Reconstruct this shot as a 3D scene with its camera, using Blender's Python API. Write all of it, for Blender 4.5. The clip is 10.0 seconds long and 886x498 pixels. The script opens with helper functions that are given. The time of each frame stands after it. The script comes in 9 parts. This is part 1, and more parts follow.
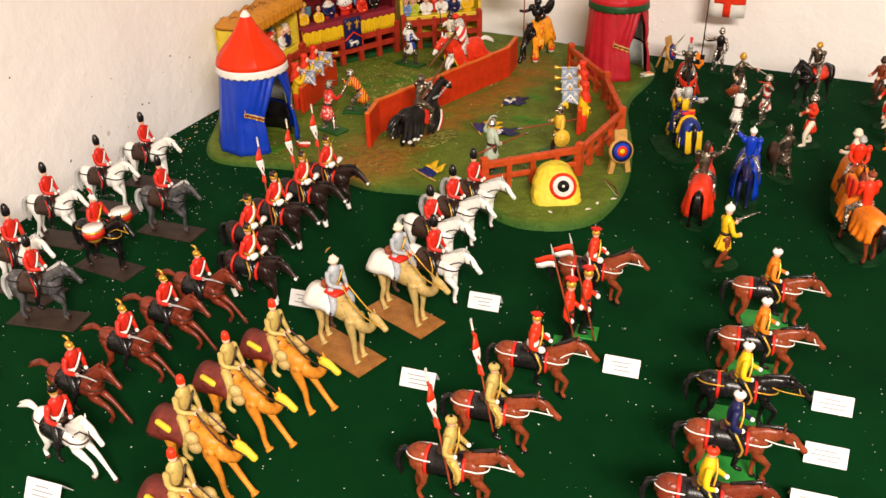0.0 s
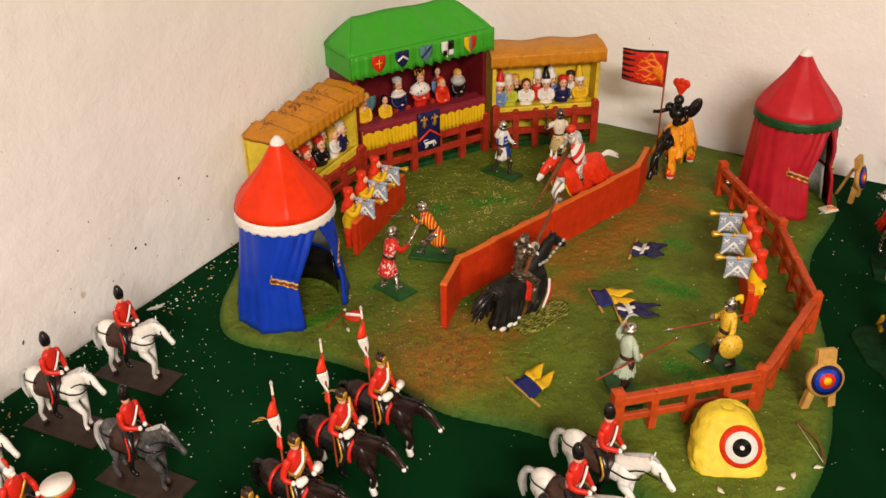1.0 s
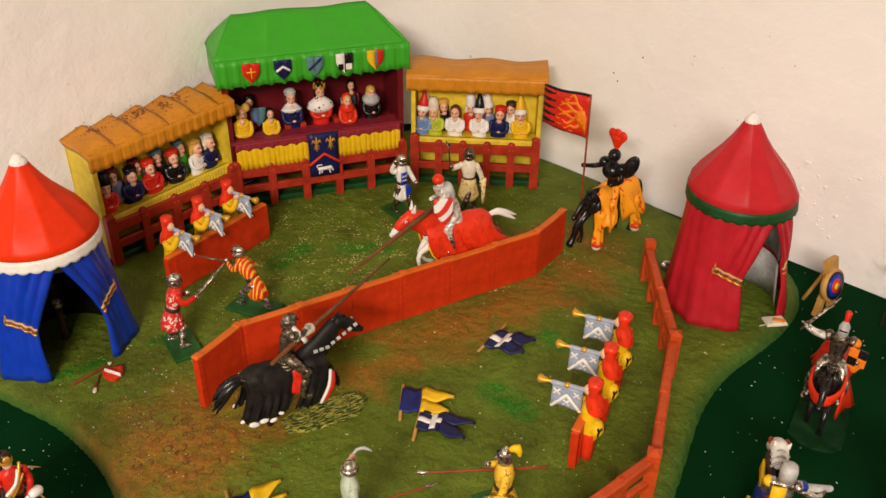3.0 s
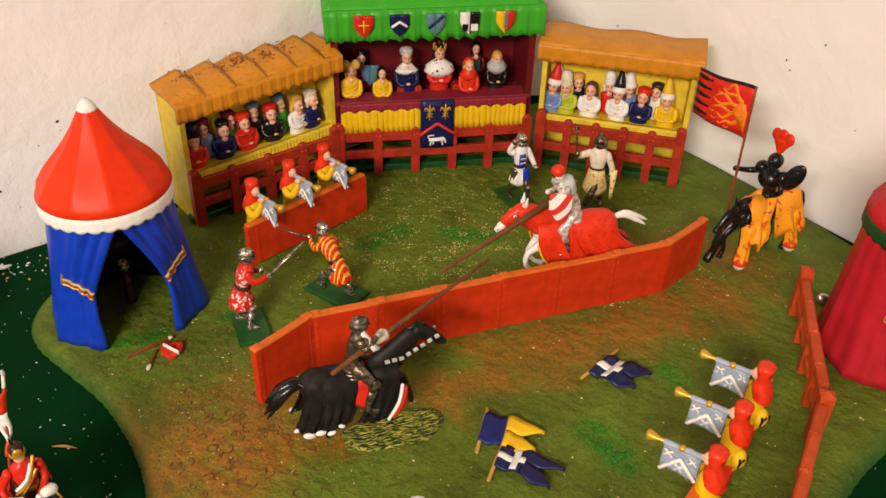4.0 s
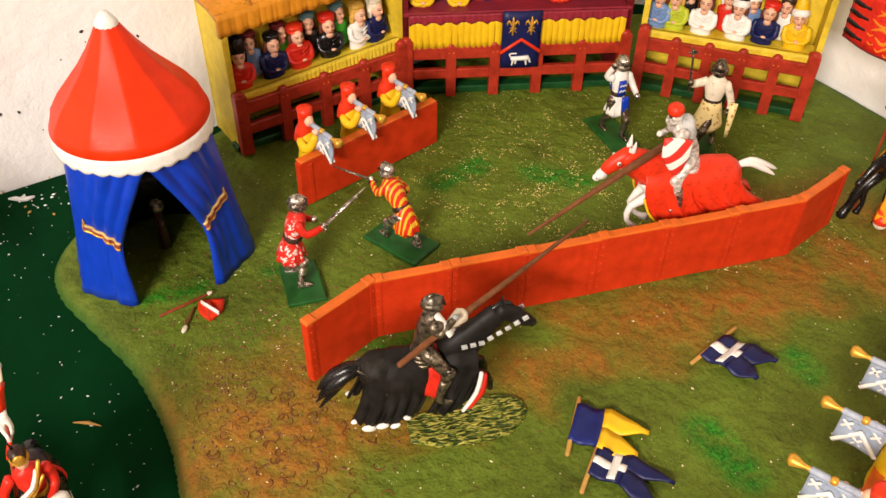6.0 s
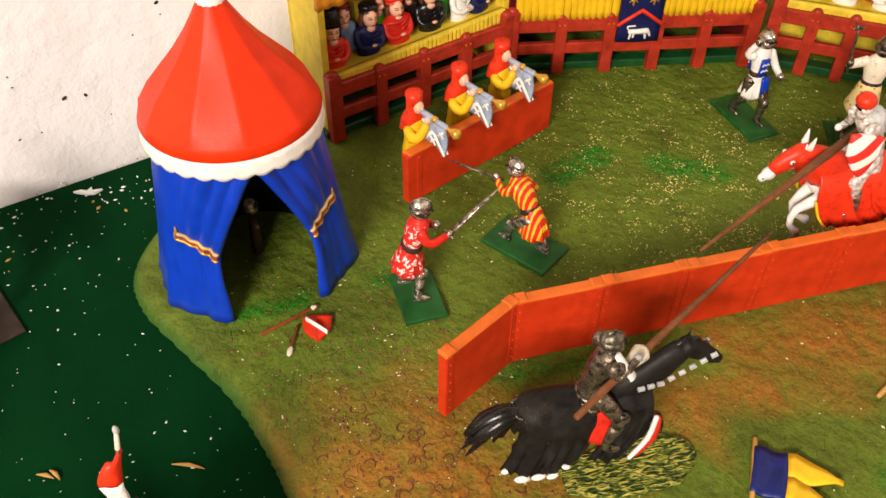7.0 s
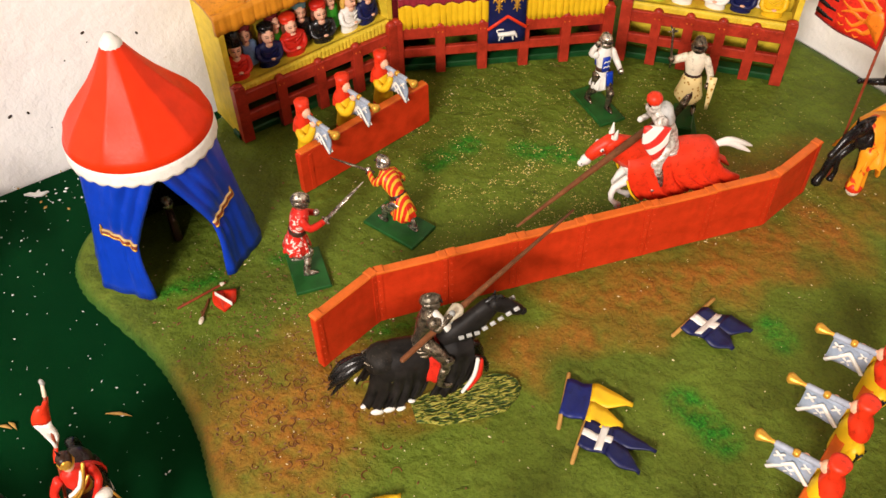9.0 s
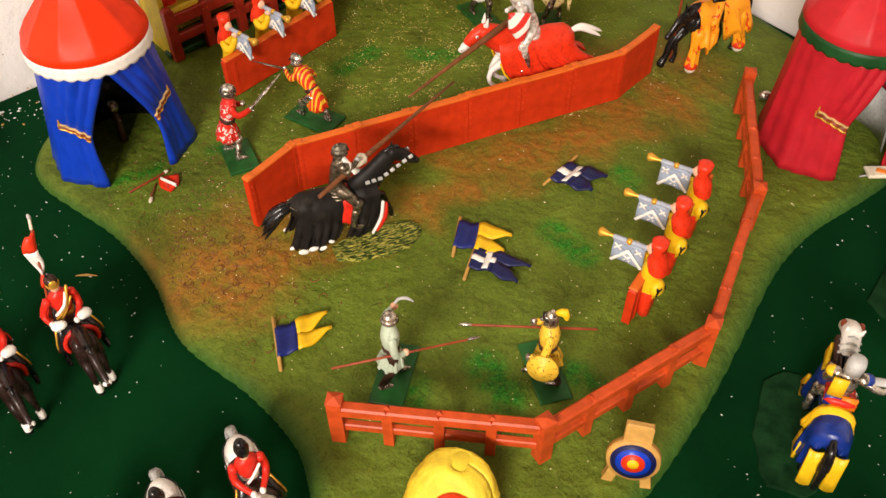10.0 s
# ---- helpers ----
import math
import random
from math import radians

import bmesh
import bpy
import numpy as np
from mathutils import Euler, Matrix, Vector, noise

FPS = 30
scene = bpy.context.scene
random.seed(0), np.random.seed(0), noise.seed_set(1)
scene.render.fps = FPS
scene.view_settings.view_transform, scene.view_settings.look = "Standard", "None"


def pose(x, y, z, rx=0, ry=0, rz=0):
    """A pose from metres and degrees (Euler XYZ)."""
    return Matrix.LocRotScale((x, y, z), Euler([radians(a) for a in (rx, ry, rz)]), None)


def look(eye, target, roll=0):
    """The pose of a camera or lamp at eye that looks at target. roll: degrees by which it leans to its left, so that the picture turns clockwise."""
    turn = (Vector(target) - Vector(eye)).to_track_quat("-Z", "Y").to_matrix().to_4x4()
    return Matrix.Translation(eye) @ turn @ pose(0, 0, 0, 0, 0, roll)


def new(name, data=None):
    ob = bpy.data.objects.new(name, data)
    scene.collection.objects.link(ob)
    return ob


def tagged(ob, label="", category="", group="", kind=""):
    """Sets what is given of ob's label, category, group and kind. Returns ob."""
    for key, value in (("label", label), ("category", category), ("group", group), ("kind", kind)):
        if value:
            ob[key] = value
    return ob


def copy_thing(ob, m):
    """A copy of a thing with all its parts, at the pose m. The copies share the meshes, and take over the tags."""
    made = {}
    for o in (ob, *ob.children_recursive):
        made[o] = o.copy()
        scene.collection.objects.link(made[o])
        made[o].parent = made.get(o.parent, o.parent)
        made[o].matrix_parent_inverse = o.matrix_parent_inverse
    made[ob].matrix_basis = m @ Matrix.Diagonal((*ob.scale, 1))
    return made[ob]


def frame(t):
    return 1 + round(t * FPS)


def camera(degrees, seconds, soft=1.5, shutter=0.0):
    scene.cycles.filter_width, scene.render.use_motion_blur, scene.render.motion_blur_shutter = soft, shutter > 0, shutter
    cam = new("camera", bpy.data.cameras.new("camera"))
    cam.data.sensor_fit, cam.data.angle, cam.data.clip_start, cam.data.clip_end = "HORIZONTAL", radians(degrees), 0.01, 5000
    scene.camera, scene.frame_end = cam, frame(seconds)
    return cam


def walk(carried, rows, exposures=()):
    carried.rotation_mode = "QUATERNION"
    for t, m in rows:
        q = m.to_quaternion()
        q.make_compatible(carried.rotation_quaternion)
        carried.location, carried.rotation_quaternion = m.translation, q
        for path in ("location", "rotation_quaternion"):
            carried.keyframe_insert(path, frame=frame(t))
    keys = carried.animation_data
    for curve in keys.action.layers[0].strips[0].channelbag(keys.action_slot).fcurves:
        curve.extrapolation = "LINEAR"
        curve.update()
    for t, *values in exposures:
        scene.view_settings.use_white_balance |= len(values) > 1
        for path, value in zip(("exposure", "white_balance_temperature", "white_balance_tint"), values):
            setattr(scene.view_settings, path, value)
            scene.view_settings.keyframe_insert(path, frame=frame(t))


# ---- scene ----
cam = camera(53.66, 10.0)
PATH = [
    (0, (0.03502, -0.15736, 0.47521), (0.02842, 0.27045, 0.21649), -1.20),
    (0.5, (-0.00587, 0.05870, 0.49867), (-0.04016, 0.48478, 0.23928), -0.97),
    (1, (-0.00859, 0.23393, 0.48041), (-0.05132, 0.65857, 0.21991), -0.78),
    (1.5, (0.04544, 0.33544, 0.48294), (0.00461, 0.75899, 0.22038), -0.54),
    (2, (0.11955, 0.38695, 0.48867), (0.08146, 0.80999, 0.22487), -0.60),
    (2.5, (0.21671, 0.43151, 0.47760), (0.15894, 0.85102, 0.21176), 0.17),
    (3, (0.24228, 0.46141, 0.45749), (0.11407, 0.86334, 0.18913), 0.84),
    (3.2, (0.23934, 0.48419, 0.44818), (0.09162, 0.87776, 0.17747), 1.02),
    (4.3, (0.21889, 0.58204, 0.41651), (0.02094, 0.93230, 0.11964), 1.66),
    (4.5, (0.21990, 0.59323, 0.40787), (0.01866, 0.93708, 0.10575), 1.48),
    (5, (0.21458, 0.61091, 0.40061), (0.01606, 0.94277, 0.08366), 1.48),
    (6.3, (0.12495, 0.64580, 0.38796), (-0.06926, 0.95585, 0.04714), 0.94),
    (6.5, (0.10236, 0.64806, 0.38265), (-0.08948, 0.95525, 0.03793), 1.12),
    (7, (0.05815, 0.66247, 0.36616), (-0.13148, 0.96048, 0.01228), 0.84),
    (7.5, (0.05596, 0.68167, 0.37354), (-0.12994, 0.97651, 0.01506), 0.76),
    (8, (0.07809, 0.67899, 0.39755), (-0.10239, 0.96927, 0.03263), 0.90),
    (8.5, (0.09905, 0.66189, 0.43703), (-0.08134, 0.95128, 0.07137), 0.49),
    (9, (0.15496, 0.64482, 0.44628), (-0.02377, 0.93285, 0.07873), -1.10),
    (9.5, (0.22684, 0.60598, 0.46840), (0.06986, 0.90349, 0.09848), -0.71),
    (10, (0.24167, 0.53113, 0.47207), (0.09680, 0.83171, 0.09970), -0.59),
]
EXPOSURES = [  # seconds, stops, kelvin, tint
    (0.0, 0.06, 6500, 10), (0.5, 0.04, 6500, 10), (1.0, -0.15, 6600, 10), (2.0, -0.21, 6700, 10), (3.0, -0.10, 6600, 10), (4.3, 0.14, 6550, 10),
    (5.0, 0.40, 6550, 10), (6.5, 0.45, 6350, 9), (7.5, 0.45, 6250, 9), (8.5, 0.45, 6150, 9), (9.5, 0.37, 6400, 10), (10.0, 0.34, 6450, 10),
]
walk(cam, [(t, look(eye, target, roll)) for t, eye, target, roll in PATH], EXPOSURES)

# ---- world, light ----
world = bpy.data.worlds.new("world")
scene.world = world
world.use_nodes = True
world.node_tree.nodes["Background"].inputs[0].default_value = (1.0, 0.93, 0.84, 1)
world.node_tree.nodes["Background"].inputs[1].default_value = 0.006

# The room's corner, and its two walls: U runs along the one behind the stands, V along the one beside the blue tent.
CORNER = Vector((-0.114, 1.458, 0))
TURN = -24.7
ROOM = Matrix.Translation(CORNER) @ pose(0, 0, 0, 0, 0, TURN)   # local x = U, local -y = V
LAMPS = [  # x, y in the room's frame, length, width, watts
    (1.75, -2.40, 1.2, 0.50, 172.0),
]
CEILING = 1.50
FLOOR = -0.80


def lamp(x, y, l, w, power):
    data = bpy.data.lights.new("ceiling_lamp", "AREA")
    data.shape, data.size, data.size_y, data.energy = "RECTANGLE", l, w, power
    data.color = (1.0, 0.875, 0.775)
    ob = new("ceiling_lamp", data)
    ob.matrix_world = ROOM @ pose(x, y, CEILING - 0.075)
    return ob


for row in LAMPS:
    lamp(*row)

# ---- materials ----
MATS = {}


def nodes_of(name):
    m = bpy.data.materials.new(name)
    m.use_nodes = True
    t = m.node_tree
    return m, t.nodes, t.links, t.nodes["Principled BSDF"]


def noise_node(n, l, scale, detail=3.0, rough=0.6, coords="Object"):
    tc = n.new("ShaderNodeTexCoord")
    tx = n.new("ShaderNodeTexNoise")
    tx.inputs["Scale"].default_value, tx.inputs["Detail"].default_value, tx.inputs["Roughness"].default_value = scale, detail, rough
    l.new(tc.outputs[coords], tx.inputs["Vector"])
    return tx


def ramp_node(n, l, src, stops):
    r = n.new("ShaderNodeValToRGB")
    r.color_ramp.elements[0].position, r.color_ramp.elements[0].color = stops[0][0], (*stops[0][1], 1)
    r.color_ramp.elements[1].position, r.color_ramp.elements[1].color = stops[-1][0], (*stops[-1][1], 1)
    for p, c in stops[1:-1]:
        e = r.color_ramp.elements.new(p)
        e.color = (*c, 1)
    l.new(src, r.inputs[0])
    return r


def mix_node(n, l, fac, a, b, mode="MIX"):
    m = n.new("ShaderNodeMix")
    m.data_type, m.blend_type = "RGBA", mode
    for sock, v in ((m.inputs[0], fac), (m.inputs[6], a), (m.inputs[7], b)):
        if isinstance(v, (int, float)):
            sock.default_value = v
        elif isinstance(v, tuple):
            sock.default_value = (*v, 1)
        else:
            l.new(v, sock)
    return m.outputs[2]


def bump_node(n, l, b, height, strength, dist):
    u = n.new("ShaderNodeBump")
    u.inputs["Strength"].default_value, u.inputs["Distance"].default_value = strength, dist
    l.new(height, u.inputs["Height"])
    l.new(u.outputs[0], b.inputs["Normal"])


def paint(name, rgb, rough=0.38, metal=0.0, vary=0.16, wear=None, bump=0.16, coat=0.0, spec=0.28, grime=0.45):
    """Hand-brushed model paint: brush streaks and thin patches over a base coat."""
    if name in MATS:
        return MATS[name]
    m, n, l, b = nodes_of(name)
    big, fine = noise_node(n, l, 90, 3), noise_node(n, l, 900, 4)
    dark = tuple(c * (1 - vary) for c in rgb)
    light = tuple(min(1, c * (1 + vary * 0.6) + 0.01 * vary) for c in rgb)
    r = ramp_node(n, l, big.outputs[0], [(0.32, dark), (0.68, light)])
    col = r.outputs[0]
    if wear:
        w = ramp_node(n, l, fine.outputs[0], [(0.60, (0, 0, 0)), (0.68, (1, 1, 1))])
        col = mix_node(n, l, w.outputs[0], col, wear)
    if grime:
        spots = ramp_node(n, l, noise_node(n, l, 330, 4, 0.7).outputs[0], [(0.54, (0, 0, 0)), (0.66, (grime, grime, grime))])
        col = mix_node(n, l, spots.outputs[0], col, tuple(c * 0.22 for c in rgb))
    l.new(col, b.inputs["Base Color"])
    rr = n.new("ShaderNodeMapRange")
    rr.inputs[3].default_value, rr.inputs[4].default_value = max(0.05, rough - 0.12), min(1, rough + 0.15)
    l.new(fine.outputs[0], rr.inputs[0])
    l.new(rr.outputs[0], b.inputs["Roughness"])
    b.inputs["Metallic"].default_value = metal
    b.inputs["Coat Weight"].default_value = coat
    b.inputs["Specular IOR Level"].default_value = spec
    bump_node(n, l, b, fine.outputs[0], bump, 0.0006)
    MATS[name] = m
    return m


def patterned(name, a, b_rgb, kind, scale, axis="Z", width=0.5, rough=0.4):
    """Two paints in a brushed pattern: stripes along an axis, or spots."""
    if name in MATS:
        return MATS[name]
    m, n, l, b = nodes_of(name)
    tc = n.new("ShaderNodeTexCoord")
    if kind == "stripes":
        tx = n.new("ShaderNodeTexWave")
        tx.bands_direction = axis
        tx.inputs["Scale"].default_value, tx.inputs["Distortion"].default_value, tx.inputs["Detail"].default_value = scale, 0.5, 1
        tx.inputs["Detail Scale"].default_value = 1.5
        l.new(tc.outputs["Object"], tx.inputs["Vector"])
        r = ramp_node(n, l, tx.outputs["Fac"], [(width - 0.06, (0, 0, 0)), (width + 0.06, (1, 1, 1))])
    elif kind == "flames":
        tx = n.new("ShaderNodeTexNoise")
        tx.inputs["Scale"].default_value, tx.inputs["Detail"].default_value, tx.inputs["Distortion"].default_value = scale, 2, 2.5
        l.new(tc.outputs["Object"], tx.inputs["Vector"])
        r = ramp_node(n, l, tx.outputs["Fac"], [(width - 0.02, (0, 0, 0)), (width + 0.02, (1, 1, 1))])
    else:
        tx = n.new("ShaderNodeTexVoronoi")
        tx.inputs["Scale"].default_value = scale
        l.new(tc.outputs["Object"], tx.inputs["Vector"])
        r = ramp_node(n, l, tx.outputs["Distance"], [(width - 0.05, (1, 1, 1)), (width + 0.05, (0, 0, 0))])
    fine = noise_node(n, l, 700, 3)
    l.new(mix_node(n, l, r.outputs[0], a, b_rgb), b.inputs["Base Color"])
    b.inputs["Roughness"].default_value = rough
    b.inputs["Specular IOR Level"].default_value = 0.28
    bump_node(n, l, b, fine.outputs[0], 0.35, 0.0007)
    MATS[name] = m
    return m


RED = paint("red_paint", (0.62, 0.022, 0.010))
SCARLET = paint("scarlet_paint", (0.72, 0.035, 0.008))
RAIL = paint("rail_red_paint", (0.37, 0.028, 0.011), rough=0.40, vary=0.3, wear=(0.52, 0.06, 0.02), grime=0.30)
BARRIER = paint("barrier_red_paint", (0.52, 0.032, 0.005), rough=0.42, vary=0.18, spec=0.2, grime=0.10)
RIVET = paint("rivet_red_paint", (0.60, 0.062, 0.012), rough=0.4, vary=0.2, grime=0.00)
EDGE = paint("barrier_edge_paint", (0.66, 0.13, 0.012), rough=0.45, vary=0.2, grime=0.00)
DARKRED = paint("maroon_paint", (0.14, 0.008, 0.012), rough=0.4, grime=0.20)
PLUM = paint("plum_paint", (0.26, 0.020, 0.035), rough=0.4, grime=0.20)
TENTRED = paint("tent_orange_red_paint", (0.74, 0.034, 0.004), rough=0.40, vary=0.1, spec=0.15, bump=0.08, grime=0.00)
TENTCRIM = paint("tent_crimson_paint", (0.44, 0.012, 0.022), rough=0.4, vary=0.14, grime=0.00)
ROOFCRIM = paint("tent_roof_crimson_paint", (0.50, 0.018, 0.024), rough=0.42, vary=0.12, spec=0.16, bump=0.10, grime=0.00)
BLUE = paint("royal_blue_paint", (0.004, 0.040, 0.44), rough=0.32, vary=0.12, spec=0.4, grime=0.12)
MIDBLUE = paint("deep_blue_paint", (0.005, 0.026, 0.21), rough=0.3, vary=0.35, spec=0.4)
DARKHORSE = paint("black_brown_horse_paint", (0.022, 0.010, 0.008), rough=0.28, vary=0.5)
NAVY = paint("navy_paint", (0.007, 0.010, 0.068), rough=0.4)
SKY = paint("grey_blue_paint", (0.16, 0.26, 0.48), rough=0.4)
WHITE = paint("white_paint", (0.80, 0.78, 0.72), rough=0.4, vary=0.08, grime=0.16)
CREAM = paint("cream_paint", (0.76, 0.68, 0.52), rough=0.45, vary=0.1)
BLACK = paint("black_paint", (0.007, 0.006, 0.006), rough=0.24, vary=0.4, spec=0.35)
SOOT = paint("soot_cloth_paint", (0.010, 0.008, 0.007), rough=0.5, vary=0.6, wear=(0.026, 0.021, 0.016), spec=0.16)
YELLOW = paint("yellow_paint", (0.78, 0.48, 0.010), rough=0.4, vary=0.12, grime=0.00)
STRAW = paint("straw_yellow_paint", (0.74, 0.54, 0.035), rough=0.5, vary=0.18, bump=0.6, grime=0.12)
GOLD = paint("ochre_roof_paint", (0.58, 0.225, 0.012), rough=0.42, vary=0.12, bump=0.08, grime=0.15)
GOLDROOF = paint("speckled_ochre_roof_paint", (0.58, 0.225, 0.012), rough=0.42, vary=0.14, wear=(0.46, 0.15, 0.01))
GREYBLUE = paint("pale_uniform_paint", (0.40, 0.43, 0.46), rough=0.45, vary=0.25)
PACK = paint("saddlebag_paint", (0.15, 0.018, 0.010), rough=0.45, vary=0.35)
FENCE = paint("fence_brick_red_paint", (0.49, 0.062, 0.010), rough=0.42, vary=0.25, grime=0.20)
BRASS = paint("brass_paint", (0.70, 0.38, 0.05), rough=0.32, metal=0.5)
ORANGE = paint("orange_paint", (0.80, 0.20, 0.010), rough=0.42)
GREEN = paint("bright_green_paint", (0.045, 0.36, 0.020), rough=0.40, vary=0.05, bump=0.05, grime=0.00)
FELTBASE = paint("dark_base_green_paint", (0.0035, 0.030, 0.007), rough=0.8, vary=0.45, spec=0.06, grime=0.00)
BASEGREEN = paint("base_green_paint", (0.010, 0.084, 0.013), rough=0.42, vary=0.35, grime=0.00)
BRIGHTBASE = paint("bright_base_green_paint", (0.014, 0.20, 0.025), rough=0.45, vary=0.25, grime=0.00)
BANDGREEN = paint("band_green_paint", (0.006, 0.060, 0.012), rough=0.45, vary=0.3, grime=0.00)
TEAL = paint("teal_paint", (0.10, 0.22, 0.24), rough=0.4)
LIME = paint("lime_paint", (0.46, 0.52, 0.03), rough=0.45)


ROPEGOLD = paint("pale_gold_rope_paint", (0.62, 0.42, 0.16), rough=0.4, vary=0.3)


def armour(name, dark, bright, rough, metal, scale, band=0.40):
    """Plate armour picked out by brush: bright ridges over a dark wash, in bands and scratches."""
    m, n, l, b = nodes_of(name)
    tc, wv = n.new("ShaderNodeTexCoord"), n.new("ShaderNodeTexWave")
    wv.bands_direction = "Z"
    wv.inputs["Scale"].default_value, wv.inputs["Distortion"].default_value, wv.inputs["Detail"].default_value, wv.inputs["Detail Scale"].default_value = scale, 9.0, 2, 1.6
    l.new(tc.outputs["Object"], wv.inputs["Vector"])
    fine = noise_node(n, l, 420, 4, 0.65)
    both = n.new("ShaderNodeMath")
    both.operation = "MULTIPLY_ADD"
    both.inputs[1].default_value = band
    l.new(wv.outputs["Fac"], both.inputs[0])
    l.new(fine.outputs[0], both.inputs[2])
    mid = tuple((p + q) / 2 for p, q in zip(dark, bright))
    k = 0.36 + band / 2
    r = ramp_node(n, l, both.outputs[0], [(k - 0.06, dark), (k + 0.10, mid), (k + 0.26, bright)])
    l.new(r.outputs[0], b.inputs["Base Color"])
    b.inputs["Metallic"].default_value, b.inputs["Roughness"].default_value = metal, rough
    bump_node(n, l, b, both.outputs[0], 0.6, 0.0010)
    return m


SILVER = armour("bright_silver_paint", (0.34, 0.29, 0.24), (0.88, 0.85, 0.79), 0.34, 0.35, 60, 0.2)
STEEL = armour("steel_paint", (0.07, 0.05, 0.035), (0.62, 0.56, 0.47), 0.25, 0.85, 60, 0.25)
IRON = armour("dark_iron_paint", (0.010, 0.008, 0.006), (0.26, 0.21, 0.15), 0.24, 0.8, 60, 0.10)
SKIN = paint("flesh_paint", (0.82, 0.46, 0.30), rough=0.45, vary=0.12, grime=0.25)
TAN = paint("khaki_paint", (0.50, 0.36, 0.10), rough=0.45, vary=0.2)
CAMEL = paint("camel_paint", (0.66, 0.24, 0.022), rough=0.42, vary=0.25)
SANDY = paint("sandy_paint", (0.50, 0.35, 0.12), rough=0.45, vary=0.22)
BAY = paint("bay_horse_paint", (0.18, 0.028, 0.011), rough=0.28, vary=0.35)
CHESTNUT = paint("chestnut_horse_paint", (0.24, 0.048, 0.016), rough=0.26, vary=0.35)
DARKBROWN = paint("dark_brown_paint", (0.045, 0.020, 0.012), rough=0.35, vary=0.4)
GREYHORSE = paint("grey_horse_paint", (0.075, 0.072, 0.074), rough=0.35, vary=0.7, wear=(0.22, 0.21, 0.20))
PALEGREY = paint("pale_grey_paint", (0.46, 0.46, 0.44), rough=0.4, vary=0.3)
WOOD = paint("wooden_pole_paint", (0.17, 0.058, 0.018), rough=0.5, vary=0.35)
REDPOLE = paint("red_brown_pole_paint", (0.26, 0.045, 0.015), rough=0.45, vary=0.3)
PINE = paint("pine_wood", (0.52, 0.29, 0.07), rough=0.5, vary=0.25, grime=0.00)
TANBASE = paint("tan_base_paint", (0.32, 0.13, 0.03), rough=0.42, vary=0.25)
MUD = paint("brown_base_paint", (0.032, 0.018, 0.011), rough=0.55, vary=0.4)
HAIR = paint("brown_hair_paint", (0.12, 0.035, 0.015), rough=0.45)
BLOND = paint("blond_hair_paint", (0.62, 0.36, 0.06), rough=0.45)
MINT = paint("pale_green_paint", (0.42, 0.50, 0.38), rough=0.45)
STRIPE_RY = patterned("red_yellow_stripes", (0.62, 0.03, 0.01), (0.78, 0.46, 0.03), "stripes", 110, "X", 0.66)
STRIPE_RW = patterned("red_white_stripes", (0.62, 0.03, 0.02), (0.78, 0.74, 0.68), "stripes", 55, "DIAGONAL", 0.5)
SPOTS_Y = patterned("yellow_black_spots", (0.74, 0.46, 0.04), (0.10, 0.045, 0.010), "flames", 330, "X", 0.63)
SPOTS_W = patterned("cream_yellow_drops", (0.82, 0.66, 0.30), (0.42, 0.20, 0.01), "spots", 300, "X", 0.27)
ERMINE = patterned("ermine_spots", (0.80, 0.77, 0.72), (0.01, 0.01, 0.012), "spots", 210, "X", 0.24)
RED_SPLASH = patterned("red_white_splash", (0.62, 0.025, 0.015), (0.78, 0.66, 0.60), "flames", 150, "X", 0.585)
PALEBLUE = paint("pale_blue_paint", (0.34, 0.38, 0.46), rough=0.4, vary=0.2)
BANNER = paint("grey_blue_banner_paint", (0.32, 0.38, 0.48), rough=0.42, vary=0.15)
FLAME = patterned("flame_drape_paint", (0.88, 0.34, 0.014), (0.62, 0.05, 0.01), "flames", 62, "X", 0.60)


def plaster():
    m, n, l, b = nodes_of("wall_plaster")
    big, mid, fine = noise_node(n, l, 3.5, 4), noise_node(n, l, 26, 5, 0.62), noise_node(n, l, 240, 3)
    c = ramp_node(n, l, big.outputs[0], [(0.3, (0.86, 0.82, 0.785)), (0.7, (0.91, 0.88, 0.845))])
    spot = ramp_node(n, l, noise_node(n, l, 60, 2).outputs[0], [(0.74, (0, 0, 0)), (0.80, (1, 1, 1))])
    l.new(mix_node(n, l, spot.outputs[0], c.outputs[0], (0.62, 0.54, 0.44)), b.inputs["Base Color"])
    b.inputs["Roughness"].default_value = 0.85
    add = n.new("ShaderNodeMath")
    add.operation = "MULTIPLY_ADD"
    add.inputs[1].default_value = 0.05
    l.new(fine.outputs[0], add.inputs[0])
    l.new(mid.outputs[0], add.inputs[2])
    bump_node(n, l, b, add.outputs[0], 0.50, 0.0060)
    return m


def felt():
    m, n, l, b = nodes_of("green_felt")
    big, fine = noise_node(n, l, 9, 4), noise_node(n, l, 1600, 2)
    c = ramp_node(n, l, big.outputs[0], [(0.3, (0.0007, 0.020, 0.0043)), (0.7, (0.0012, 0.032, 0.0070))])
    l.new(mix_node(n, l, 0.25, c.outputs[0], fine.outputs[1], "SOFT_LIGHT"), b.inputs["Base Color"])
    b.inputs["Roughness"].default_value = 0.95
    b.inputs["Specular IOR Level"].default_value = 0.05
    bump_node(n, l, b, fine.outputs[0], 0.4, 0.0008)
    return m


